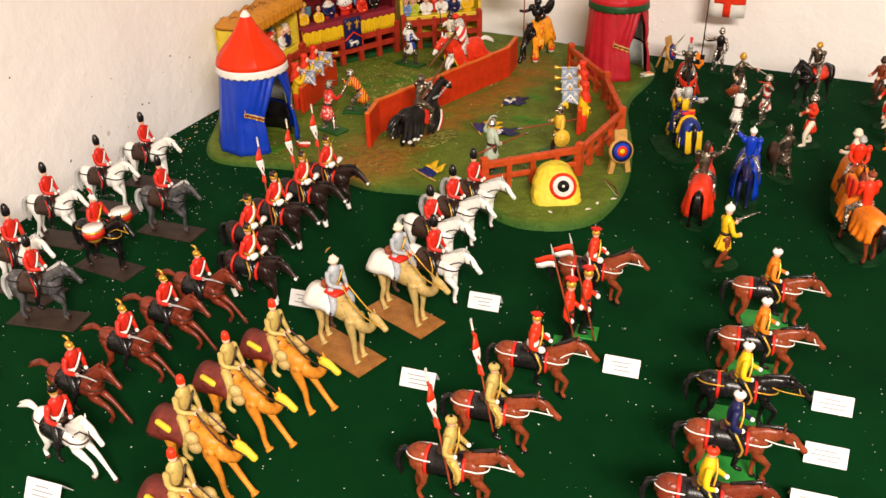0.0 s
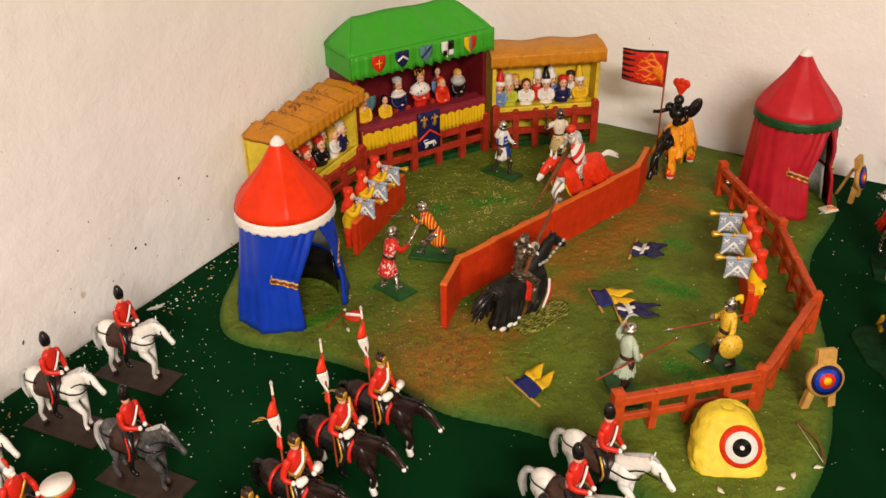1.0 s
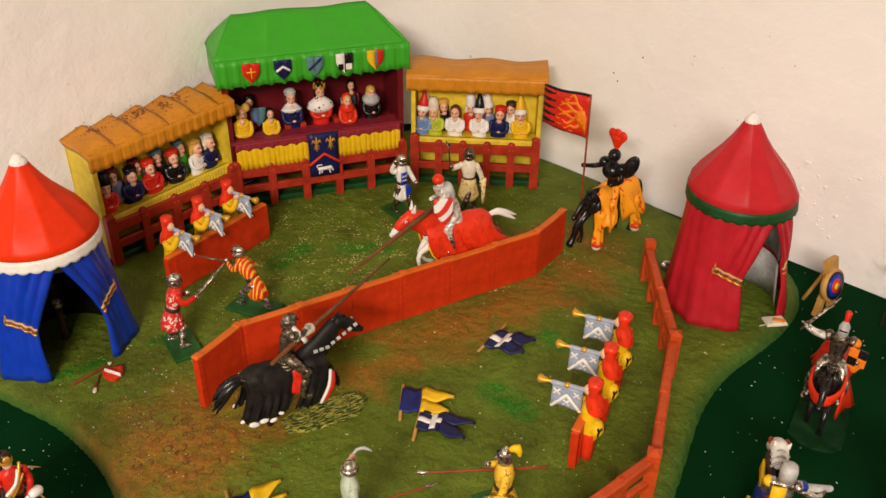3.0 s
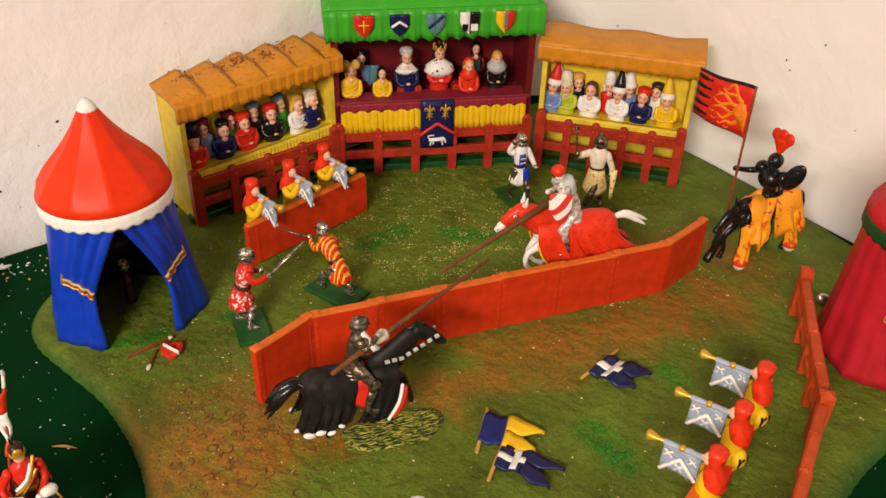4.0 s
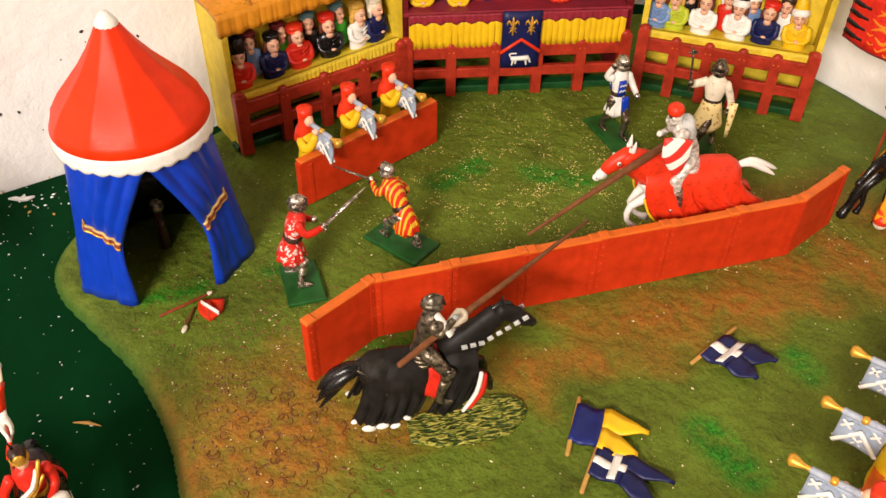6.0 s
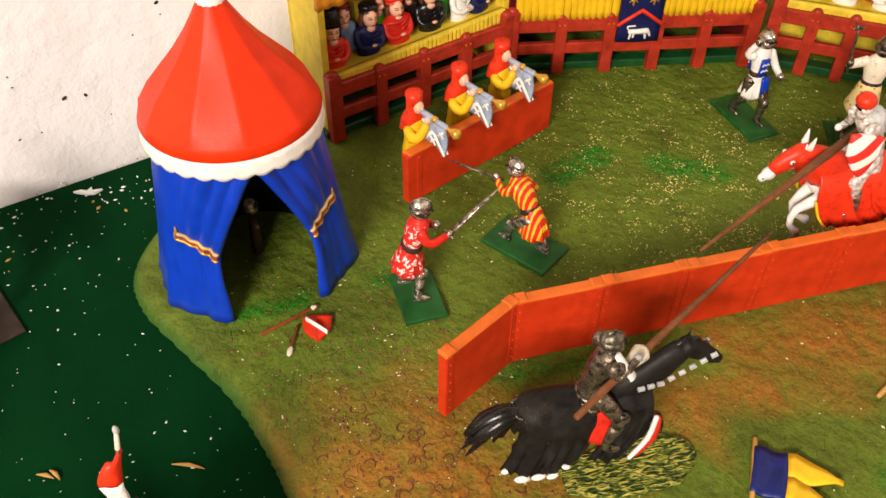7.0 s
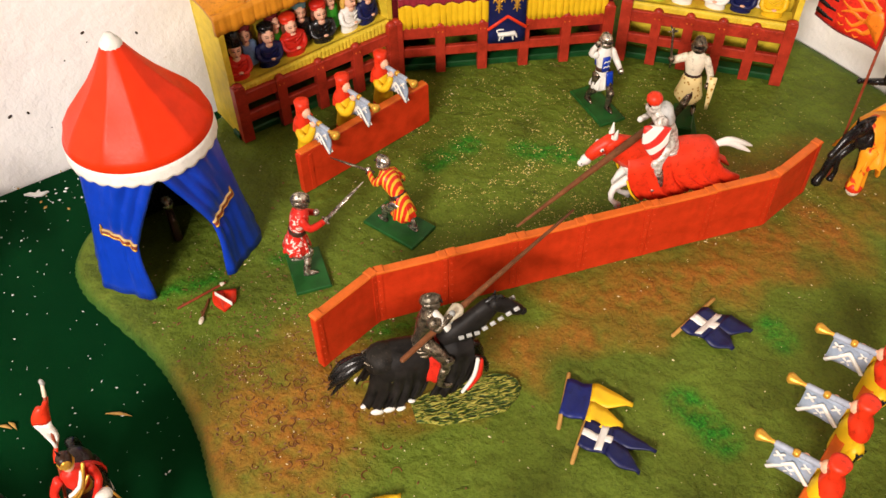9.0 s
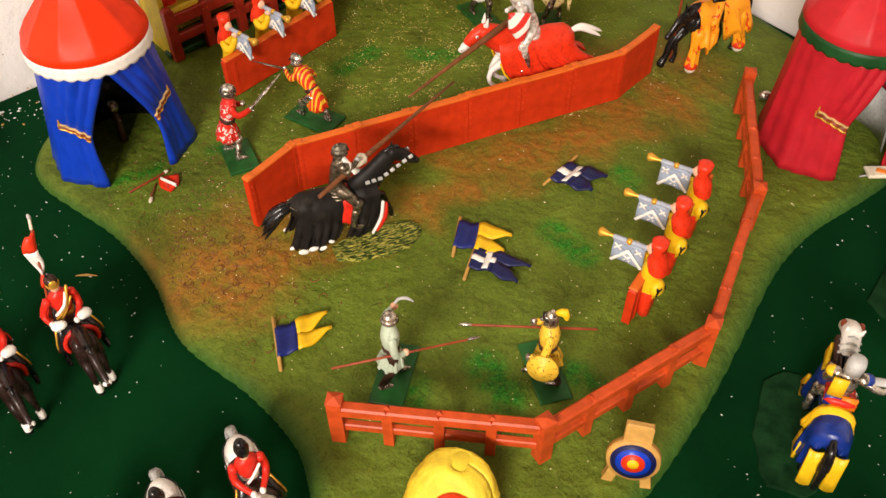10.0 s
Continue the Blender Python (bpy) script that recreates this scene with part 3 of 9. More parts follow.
def tournament_ground():
    step = 0.0026
    xs, ys = np.arange(-0.305, 0.375, step), np.arange(0.640, 1.420, step)
    x, y = np.meshgrid(xs, ys, indexing="ij")
    d = inside_by(x, y)
    u = np.clip(d / 0.011, -1, 1)
    lump = np.array([[noise.noise(Vector((a * 60, b * 60, 0))) + 0.5 * noise.noise(Vector((a * 170, b * 170, 5))) + 0.75 * noise.noise(Vector((a * 420, b * 420, 8))) for b in ys] for a in xs])
    z = np.where(u > 0, (GROUND - 0.0004) * np.sqrt(1 - (1 - np.clip(u, 0, 1)) ** 2), 0.011 * u) + 0.00050 * lump * np.clip(u, 0, 1)
    wob = 0.010 * np.sin(x * 70 + 3 * np.sin(y * 55)) + 0.006 * np.sin(y * 130 + x * 90)
    earth = np.maximum.reduce([fade(near_line(x, y, -0.080, 0.815, -0.055, 0.845) + wob, 0.040, 0.026),
                               fade(near_line(x, y, -0.050, 0.800, -0.035, 0.840) + wob, 0.022, 0.020),
                               0.85 * fade(near_line(x, y, -0.020, 0.870, 0.075, 1.015) + wob, 0.013, 0.016),
                               1.0 * fade(near_line(x, y, 0.050, 0.990, 0.165, 1.145) + wob, 0.024, 0.018),
                               0.6 * fade(near_line(x, y, -0.105, 0.875, -0.085, 0.890) + wob, 0.014, 0.014),
                               0.7 * fade(near_line(x, y, 0.045, 1.13, 0.115, 1.18), 0.020, 0.018),
                               0.7 * fade(near_line(x, y, 0.13, 1.2, 0.17, 1.19), 0.022, 0.018)])
    dabs = np.zeros_like(x)
    for ax, ay, bx, by, r in ((-0.110, 1.060, -0.097, 1.094, 0.010), (-0.060, 1.107, -0.026, 1.118, 0.010), (0.153, 1.036, 0.162, 1.028, 0.009),
                              (0.126, 0.956, 0.153, 0.942, 0.011), (-0.195, 0.864, -0.176, 0.889, 0.006), (0.128, 0.827, 0.149, 0.812, 0.012),
                              (-0.150, 0.925, -0.146, 0.931, 0.005), (0.094, 0.796, 0.098, 0.786, 0.008), (0.181, 0.847, 0.194, 0.840, 0.009), (-0.058, 0.905, -0.030, 0.935, 0.004)):
        dabs = np.maximum(dabs, fade(near_line(x, y, ax, ay, bx, by), r, 0.005))
    keep = d > -0.008
    ids = np.full(x.shape, -1)
    ids[keep] = np.arange(keep.sum())
    faces = [(ids[i, j], ids[i + 1, j], ids[i + 1, j + 1], ids[i, j + 1]) for i in range(len(xs) - 1) for j in range(len(ys) - 1)
             if keep[i, j] and keep[i + 1, j] and keep[i, j + 1] and keep[i + 1, j + 1]]
    me = bpy.data.meshes.new("tournament_ground")
    me.from_pydata(np.stack([x[keep], y[keep], z[keep]], -1).tolist(), [], [tuple(int(q) for q in f) for f in faces])
    for name, values in (("earth", earth), ("dab", dabs), ("rim", 0.85 * fade(d, 0.0022 + 0.0036 * np.clip((x + 0.08) / 0.16, 0, 1), 0.0034 + 0.0040 * np.clip((x + 0.08) / 0.16, 0, 1)))):
        me.attributes.new(name, "FLOAT", "POINT").data.foreach_set("value", values[keep].astype(np.float32))
    me.polygons.foreach_set("use_smooth", [True] * len(me.polygons))
    me.materials.append(TURF)
    return tagged(new("tournament_ground", me), "moulded base board painted as olive turf with rubbed brown earth", "diorama base")


tournament_ground()


# ---- tents ----
def tent(cx, cy, gap, half, body, roof, band, lining, hanging, label, lean=(0, 0), tall=1.0):
    """A round pavilion: eight-sided skirt drawn open at the gap, bell roof with pleats, scalloped band and knob."""
    root = empty("tent", put(cx, cy, GROUND, gap), label=label, category="tent")
    tilt = Matrix.Rotation(radians(-gap), 2) @ Vector(lean)

    def part_of(name, shape, parent, text=""):
        shape.v = [(x + tilt.x * z, y + tilt.y * z, z * tall) for x, y, z in shape.v]
        return part(name, shape, parent, text)

    rows, s = 16, Shape()
    top, r_top, r_low = 0.100, 0.0408, 0.0560

    def facet(a, r):
        k = math.pi / 5
        return r * math.cos(k / 2) / math.cos((a % k) - k / 2)

    def edge(f):
        """The half angle of the gap at a height from 0 to 1: wide below, drawn together above the tie."""
        return radians(half) * (1.0 - 0.10 * (0.43 - f) / 0.43 if f < 0.43 else max(0.02, 1 - ((f - 0.43) / 0.55) ** 1.15 * 0.98)) if f < 0.98 else 0.02 * radians(half)

    n = 160

    def cloth(j, f, out=0.0):
        """A point of the skirt: j steps round from one side of the gap to the other, f up from the hem."""
        lo = edge(f)
        a = lo + (2 * math.pi - 2 * lo) * j / n
        r = facet(a, r_low + (r_top - r_low) * f ** 0.8)
        near = min(j, n - j)
        gather = max(0, 1 - near / 24)
        r += (0.0005 + 0.0009 * f) * math.sin(near * 1.15 + 0.5 * math.sin(5 * f)) * gather + 0.0007 * math.sin(near * 0.47 + 1.2 * f) * gather + 0.0004 * math.sin(a * 23 + f * 3)
        if near < 24:
            pinch = math.exp(-((f - 0.46) / 0.10) ** 2)
            r -= (0.0035 * pinch + 0.0085 * (1 - f) ** 1.5) * (1 - near / 24)
        return P((r + out) * math.cos(a), (r + out) * math.sin(a), f * top)

    grid = [[cloth(j, i / rows) for j in range(n + 1)] for i in range(rows + 1)]
    s.sheet(grid, 0.0020, body)
    part_of("skirt", s, root)
    inner = Shape()
    inner.sheet([[((r_low - 0.0150 - 0.006 * f) * math.cos(a), (r_low - 0.0150 - 0.006 * f) * math.sin(a), f * 0.095) for a in
                  [radians(half + 22) + (2 * math.pi - 2 * radians(half + 22)) * j / 30 for j in range(31)]] for f in (0.46, 0.73, 1.0)], 0.001, lining)
    part_of("lining", inner, root, "pale grey lining")
    # Added inner sheet; its black stands in for the blue tent's dark inside.
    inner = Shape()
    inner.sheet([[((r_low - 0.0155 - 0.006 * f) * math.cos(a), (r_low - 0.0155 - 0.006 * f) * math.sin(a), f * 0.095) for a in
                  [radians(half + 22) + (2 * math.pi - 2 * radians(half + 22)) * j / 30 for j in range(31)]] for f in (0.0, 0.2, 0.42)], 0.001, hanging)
    part_of("lower_inner_sheet", inner, root)
    for sgn in (1, -1):
        tie = Shape()
        steps = [0.4 + 0.47 * k for k in range(37)]
        strand = [[cloth(q if sgn > 0 else n - q, f0 + 0.0022 * k, 0.0016) for k, q in enumerate(steps)] for f0 in (0.418, 0.432, 0.446, 0.460)]
        for row, mat in zip(strand, (BRASS, CHESTNUT, CHESTNUT, ROPEGOLD)):
            tie.tube(row, [0.00085 + 0.00022 * (k % 2) for k in range(len(steps))], mat, n=6)
        for k in range(0, 35, 3):
            tie.tube([strand[0][k], strand[2][k + 1], strand[3][k + 2]], 0.00048, BRASS, n=5)
        for row in (strand[0], strand[3]):
            tie.tube([row[-1], row[-1] + Vector((0, 0, 0.0022)), row[-1] + Vector((0, 0, 0.0044))], [0.0009, 0.0007, 0.0003], BRASS, n=6)
        part_of("rope_tie", tie, root, "braided gold rope tie")
    bell, k = [], 100
    profile = [(0.0428, 0.1052), (0.0442, 0.1062), (0.0430, 0.1118), (0.0366, 0.1216), (0.0286, 0.1308), (0.0208, 0.1398), (0.0142, 0.1490), (0.0094, 0.1570), (0.0060, 0.1630)]
    for r, z in profile:
        row = []
        for j in range(k):
            a = 2 * math.pi * j / k
            q = math.pi / 5
            flat = math.cos(q / 2) / math.cos((a % q) - q / 2)
            w = math.sin(math.pi * min(1, max(0, (z - 0.107) / 0.052)) ** 0.7)
            sag = 1 + (flat * (1 - 0.02 * math.sin((a % q) / q * math.pi)) / flat * flat - 1) * w
            row.append((r * sag * math.cos(a), r * sag * math.sin(a), z))
        bell.append(row)
    cone = part_of("roof", Shape().sleeve(bell, roof), root)
    fringe, k = [], 208
    for f, dr in ((0.0, -0.002), (0.0, 0.0), (0.4, 0.0004), (0.8, 0.0007), (1.0, 0.0009), (1.0, -0.001)):
        row = []
        for j in range(k):
            a = 2 * math.pi * j / k
            z = 0.1064 - f * (0.0086 + 0.0019 * abs(math.sin(a * 15)))
            r = 0.0440 + dr
            row.append((r * math.cos(a), r * math.sin(a), z))
        fringe.append(row)
    part_of("scalloped_band", Shape().sleeve(fringe, band), root)
    knob = Shape().tube([(0, 0, 0.1605), (0, 0, 0.164), (0, 0, 0.1675)], [0.0066, 0.0062, 0.0036], WHITE, n=14, sub=3)
    part_of("knob", knob, cone, "white knob")
    return root


GREYLINE = paint("grey_lining_paint", (0.74, 0.73, 0.70), rough=0.6)
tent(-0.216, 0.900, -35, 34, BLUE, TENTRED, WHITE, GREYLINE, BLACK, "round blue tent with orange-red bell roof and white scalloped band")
tent(0.289, 1.140, -48, 30, TENTCRIM, ROOFCRIM, BANDGREEN, PALEGREY, PALEGREY, "round crimson tent with crimson bell roof and dark green band", (-0.060, 0.0), 1.035)


# ---- barrier, fence, trumpeters' rails ----
def wall_frame(a, b, z=GROUND):
    """The pose whose x runs from a to b along the ground."""
    return Matrix.Translation((a[0], a[1], z)) @ pose(0, 0, 0, 0, 0, math.degrees(math.atan2(b[1] - a[1], b[0] - a[0])))


def rivets(s, x, y, z0, z1, k, mat):
    for i in range(k):
        s.blob((x, y, z0 + (z1 - z0) * i / (k - 1)), (0.00045, 0.0004, 0.00045), mat, nu=6, nv=4)


def tilt_barrier():
    pts = [(-0.0725, 0.869), (-0.0625, 0.9165), (0.119, 1.121), (0.134, 1.168)]
    root = empty("tilt_barrier", Matrix.Translation((pts[0][0], pts[0][1], GROUND)), label="long brick-red tilt barrier with riveted panels and paler top edge", category="barrier")
    inv = root.matrix_world.inverted()
    for (a, b), n in zip(zip(pts, pts[1:]), (1, 6, 1)):
        for i in range(n):
            p = Vector(a).lerp(Vector(b), i / n)
            q = Vector(a).lerp(Vector(b), (i + 1) / n)
            w = (q - p).length
            s = Shape()
            h = 0.0445 + 0.0008 * math.sin(3.1 * i + n)
            s.box((w / 2, 0, h / 2), (w + 0.0004, 0.0050, h), BARRIER)
            s.box((w / 2, 0, h + 0.0004), (w + 0.001, 0.0060, 0.0022), EDGE, bevel=0.0007)
            for x in (0.0022, w - 0.0022):
                s.box((x, 0, (h - 0.001) / 2), (0.0040, 0.0058, h - 0.001), BARRIER, bevel=0.0003)
                for sy in (-0.0030, 0.0030):
                    rivets(s, x, sy, 0.006, h - 0.006, 6, RIVET)
            for x in (0.0030, w - 0.0030):
                s.box((x, 0, h + 0.0012), (0.0062, 0.0066, 0.0020), EDGE, bevel=0.0007)
            part("panel", s, root, "", inv @ wall_frame(p, q))
    return root


tilt_barrier()


def low_fence(pts, tall, label):
    """A post-and-rail fence: stout capped posts at the corners, thin ones between, a thick top rail and a lower one."""
    root = empty("fence", Matrix.Translation((pts[0][0], pts[0][1], GROUND)), label=label, category="fence")
    inv = root.matrix_world.inverted()
    for i, p in enumerate(pts):
        o = pts[i + 1] if i + 1 < len(pts) else pts[i - 1]
        s = Shape().box((0, 0, tall / 2), (0.0085, 0.0085, tall), FENCE, bevel=0.0008)
        pyramid(s, (0, 0, tall - 0.0002), 0.0047, 0.0026, FENCE)
        part("post", s, root, "", inv @ wall_frame(p, o))
    for a, b in zip(pts, pts[1:]):
        m, w = inv @ wall_frame(a, b), (Vector(b) - Vector(a)).length
        for j in range(4):
            x0, x1 = w * j / 4, w * (j + 1) / 4
            jog = 0.0008 * math.sin(7 * j + w * 90)
            part("top_rail", Shape().box(((x0 + x1) / 2, jog, tall - 0.0085), (x1 - x0 + 0.0006, 0.0070, 0.0085), FENCE, bevel=0.0012), root, "", m)
            part("lower_rail", Shape().box(((x0 + x1) / 2, 0, tall * 0.36), (x1 - x0 + 0.0006, 0.0045, 0.0062), FENCE, bevel=0.0008), root, "", m)
            if j:
                part("baluster", Shape().box((x0, 0, (tall - 0.006) / 2), (0.0060, 0.0062, tall - 0.006), FENCE, bevel=0.0006), root, "", m)
                part("peg", Shape().tube([(x0, 0, tall - 0.0045), (x0, 0, tall - 0.0026)], [0.0028, 0.0006], FENCE, n=3, cap=False, smooth=False), root, "", m)
    return root


low_fence([(0.0700, 0.744), (0.183, 0.782), (0.2505, 0.888), (0.2510, 1.018), (0.2170, 1.146)], 0.0415, "low brick-red post-and-rail fence round the tournament ground")


def trumpeter(s):
    """A herald in red hood and flat-topped hat with a long level trumpet, a banner hung below it; faces +x, stands at the origin."""
    for y in (0.0042, -0.0042):
        s.tube([(-0.002, y, 0), (-0.001, y, 0.026)], [0.0044, 0.0060], SCARLET, n=8)
    s.tube([(-0.001, 0, 0.021), (-0.001, 0, 0.028), (0.000, 0, 0.038), (0.000, 0, 0.048), (0, 0, 0.056)], [(0.0088, 0.0078), (0.0092, 0.0082), (0.0082, 0.0070), (0.0090, 0.0070), (0.0050, 0.0045)], YELLOW, n=16, sub=2)
    s.blob((-0.0066, 0.0030, 0.0310), (0.0058, 0.0070, 0.0074), YELLOW, nu=14)
    s.tube([(-0.0086, 0.0096, 0.0362), (-0.0094, 0.0092, 0.0330), (-0.0088, 0.0094, 0.0285)], [0.0009, 0.0010, 0.0007], BLACK, n=5)
    s.tube([(-0.0112, 0.0076, 0.0358), (-0.0094, 0.0092, 0.0330)], [0.0007, 0.0008], BLACK, n=5)
    s.tube([(-0.0124, 0.0024, 0.0345), (-0.0126, 0.0010, 0.0300)], [0.0006, 0.0007], BLACK, n=5)
    hood = []
    for r, z, x in ((0.0096, 0.0475, -0.0030), (0.0091, 0.0520, -0.0026), (0.0082, 0.0565, -0.0018), (0.0060, 0.0610, -0.0010), (0.0058, 0.0660, -0.0010), (0.0058, 0.0700, -0.0011)):
        hood.append([(x + r * 0.82 * math.cos(a), r * math.sin(a), z - (0.003 if z < 0.048 else 0) * math.cos(a + math.pi)) for a in [2 * math.pi * q / 24 for q in range(24)]])
    s.sleeve(hood, SCARLET)
    s.blob((0.0030, 0, 0.0645), (0.0042, 0.0038, 0.0050), SKIN)
    s.blob((0.0070, 0, 0.0648), (0.0010, 0.0009, 0.0012), SKIN, nu=6, nv=4)
    s.tube([(-0.0008, 0, 0.0660), (-0.0010, 0, 0.0700), (-0.0012, 0, 0.0738)], [0.0054, 0.0056, 0.0060], SCARLET, n=16, cap=False)
    s.blob((-0.0012, 0, 0.0736), (0.0058, 0.0058, 0.0012), SCARLET, nu=16)
    for y, out, k in ((-0.0080, 1.0, 1.0),):
        s.tube([(0.001, y * 0.9, 0.0490), (0.007, y * out, 0.0450), (0.0115, y * 0.70, 0.0480), (0.0140, y * 0.30, 0.0570)], [0.0036 * k, 0.0040 * k, 0.0034 * k, 0.0026 * k], YELLOW, n=8, sub=2)
        s.blob((0.0148, y * 0.25, 0.0612), 0.0025 * k, SKIN)
    z = 0.0632
    s.tube([(0.005, 0, z), (0.022, 0, z), (0.034, 0, z + 0.0006), (0.0410, 0, z + 0.001)], [0.0011, 0.0012, 0.0013, 0.0038], BRASS, n=12)
    s.tube([(0.007, 0, z), (0.0175, 0, z + 0.0002)], [0.0020, 0.0020], PALEBLUE, n=8)
    s.tube([(0.0225, 0, z), (0.031, 0, z + 0.0004)], [0.0020, 0.0021], PALEBLUE, n=8)
    s.blob((0.0198, 0, z + 0.0004), (0.0025, 0.0025, 0.0025), BRASS)
    rows, wide = [], 0.0235
    for i in range(6):
        f = i / 5
        rows.append([(0.0075 + wide * g, 0.0012 * math.sin(6 * f + 5 * g), z - 0.001 - f * (0.0185 + 0.007 * abs(g - 0.5))) for g in (0, 0.25, 0.5, 0.75, 1)])
    s.sheet(rows, 0.0016, BANNER)
    for sy in (0.0013, -0.0013):
        for g0, g1 in ((0.02, 0.52), (0.98, 0.48)):
            s.tube([(0.0075 + wide * g0, sy * 1.1, z - 0.0220), (0.0075 + wide * g1, sy, z - 0.0080)], [(0.0007, 0.0016)] * 2, WHITE, n=6)
        for g, d in ((0.17, 0.0065), (0.83, 0.0065), (0.50, 0.0160)):
            for a, q in ((1, 1), (1, -1)):
                s.tube([(0.0075 + wide * g - 0.0024 * a, sy, z - d - 0.0024 * q), (0.0075 + wide * g + 0.0024 * a, sy, z - d + 0.0024 * q)], [(0.0006, 0.0010)] * 2, WHITE, n=5)
    return s


def trumpeters_rail(a, b, height, spots, heading, label):
    root = empty("trumpeters_rail", wall_frame(a, b), label=label, category="figure rail")
    inv = root.matrix_world.inverted()
    w = (Vector(b) - Vector(a)).length
    s = Shape().box((w / 2, 0, height / 2), (w, 0.0055, height), BARRIER, bevel=0.0012)
    s.box((w / 2, 0, height + 0.0004), (w - 0.002, 0.0062, 0.0018), EDGE, bevel=0.0006)
    s.box((0.008, 0, height / 2 - 0.001), (0.003, 0.0066, height - 0.004), BARRIER, bevel=0.0005)
    part("panel", s, root)
    s = Shape()
    s.at = Matrix.Scale(0.89, 4)
    data = trumpeter(s).mesh("trumpeter")
    for x, y in spots:
        part("trumpeter", data, root, "painted herald blowing a trumpet hung with a pale blue banner", inv @ put(x, y, GROUND, heading))
    return root


trumpeters_rail((-0.174, 0.985), (-0.140, 1.100), 0.037, [(-0.181, 1.006), (-0.174, 1.044), (-0.166, 1.081)], -16, "brick-red rail with three trumpeters in red hoods and yellow sleeves")
trumpeters_rail((0.198, 0.896), (0.216, 1.024), 0.034, [(0.2045, 0.9145), (0.2085, 0.9555), (0.2125, 0.9955)], 178, "brick-red rail with three trumpeters in red hats by the fence")


# ---- grandstands ----
def bust(s, at, robe, hair, hat=None, hatcol=None, trim=None, size=1.0, arms=True, squat=False):
    """A seated spectator moulded from the waist up; faces -y."""
    x, y, z = at
    k = size
    keep = s.at.copy()
    here = keep @ Matrix.Translation((x, y, z)) @ Matrix.Scale(k, 4)
    s.at = here @ Matrix.Diagonal((1.06, 1.0, 0.86, 1)) if squat else here
    s.tube([(0, 0, -0.004), (0, 0, 0.004), (0, 0.0002, 0.0095), (0, 0.0006, 0.0138), (0, 0.0008, 0.0172)], [(0.0042, 0.0066), (0.0040, 0.0062), (0.0040, 0.0066), (0.0036, 0.0068), (0.0022, 0.0026)], robe, n=16, sub=2, up=(1, 0, 0))
    s.blob((0, -0.0024, 0.0152), (0.0024, 0.0016, 0.0024), SKIN, nu=8, nv=5)
    if arms:
        for sx in (1, -1):
            s.tube([(sx * 0.0062, 0.0004, 0.0132), (sx * 0.0070, -0.0012, 0.0062), (sx * 0.0040, -0.0042, 0.0036), (-sx * 0.0008, -0.0048, 0.0046)], [0.0019, 0.0020, 0.0018, 0.0012], robe, n=8, sub=2)
        s.blob((0.0006, -0.0055, 0.0050), (0.0016, 0.0010, 0.0010), SKIN)
        for sx, z in ((1, 0.0088), (-1, 0.0104), (1, 0.0118)):
            s.tube([(sx * 0.0044, -0.0036, z + 0.0014), (sx * 0.0008, -0.0042, z - 0.0008)], [0.0004, 0.0007], robe, n=5)
    if trim:
        k2 = 1.0 if trim == ERMINE else 0.80
        s.tube([(0, 0.0000, 0.0100 if trim == ERMINE else 0.0130), (0, 0.0004, 0.0140), (0, 0.0006, 0.0180)], [(0.0066 * k2, 0.0104 * k2), (0.0060 * k2, 0.0090 * k2), (0.0028, 0.0034)], trim, n=14, up=(1, 0, 0))
    if squat:
        s.at = here @ Matrix.Translation((0, 0, 0.0186)) @ Matrix.Diagonal((1.20, 1.14, 1.14, 1)) @ Matrix.Translation((0, 0, -0.0220))
    s.tube([(0, 0, 0.016), (0, 0, 0.0195)], [0.0020, 0.0020], SKIN, n=8)
    s.blob((0, -0.0008, 0.0220), (0.0033, 0.0038, 0.0046), SKIN)
    s.blob((0, -0.0047, 0.0216), (0.0007, 0.0009, 0.0011), SKIN, nu=6, nv=4)
    for sx in (1, -1):
        s.tube([(sx * 0.0007, -0.0044, 0.0229), (sx * 0.0022, -0.0039, 0.0229)], [0.0003, 0.0002], DARKBROWN, n=5)
        s.tube([(sx * 0.0006, -0.0043, 0.0237), (sx * 0.0024, -0.0036, 0.0238)], [0.0002, 0.0002], HAIR, n=4)
    s.blob((0, -0.0044, 0.0197), (0.0008, 0.0003, 0.0003), PLUM, nu=6, nv=4)
    s.blob((0, 0.0018, 0.0236), (0.0042, 0.0040, 0.0046), hair)
    for sx in (1, -1):
        s.blob((sx * 0.0034, 0.0014, 0.0200), (0.0013, 0.0020, 0.0036), hair, nu=8, nv=5)
    hc = hatcol or hair
    if hat == "cone":
        s.tube([(0, 0.0008, 0.0245), (0, 0.0022, 0.0310), (0, 0.0040, 0.0395)], [0.0044, 0.0032, 0.0006], hc, n=10)
        s.tube([(0, 0.0046, 0.0385), (0.003, 0.0060, 0.0290), (0.0036, 0.0056, 0.0180)], [(0.0010, 0.0006), (0.0026, 0.0007), (0.0030, 0.0007)], CREAM, n=6, sub=2)
        s.tube([(0, 0.0006, 0.0240), (0, 0.0010, 0.0258)], [0.0050, 0.0046], WHITE, n=10)
    elif hat == "tall":
        s.tube([(0, 0.0004, 0.0248), (0, 0.0008, 0.0320)], [0.0042, 0.0036], hc, n=10)
    elif hat == "cap":
        s.blob((0, 0.0016, 0.0268), (0.0048, 0.0044, 0.0026), hc)
        s.blob((0, 0.0012, 0.0250), (0.0045, 0.0043, 0.0013), hc)
    elif hat == "horns":
        for sx in (1, -1):
            s.blob((sx * 0.0040, 0.0006, 0.0268), (0.0036, 0.0030, 0.0040), hc)
    elif hat == "crown":
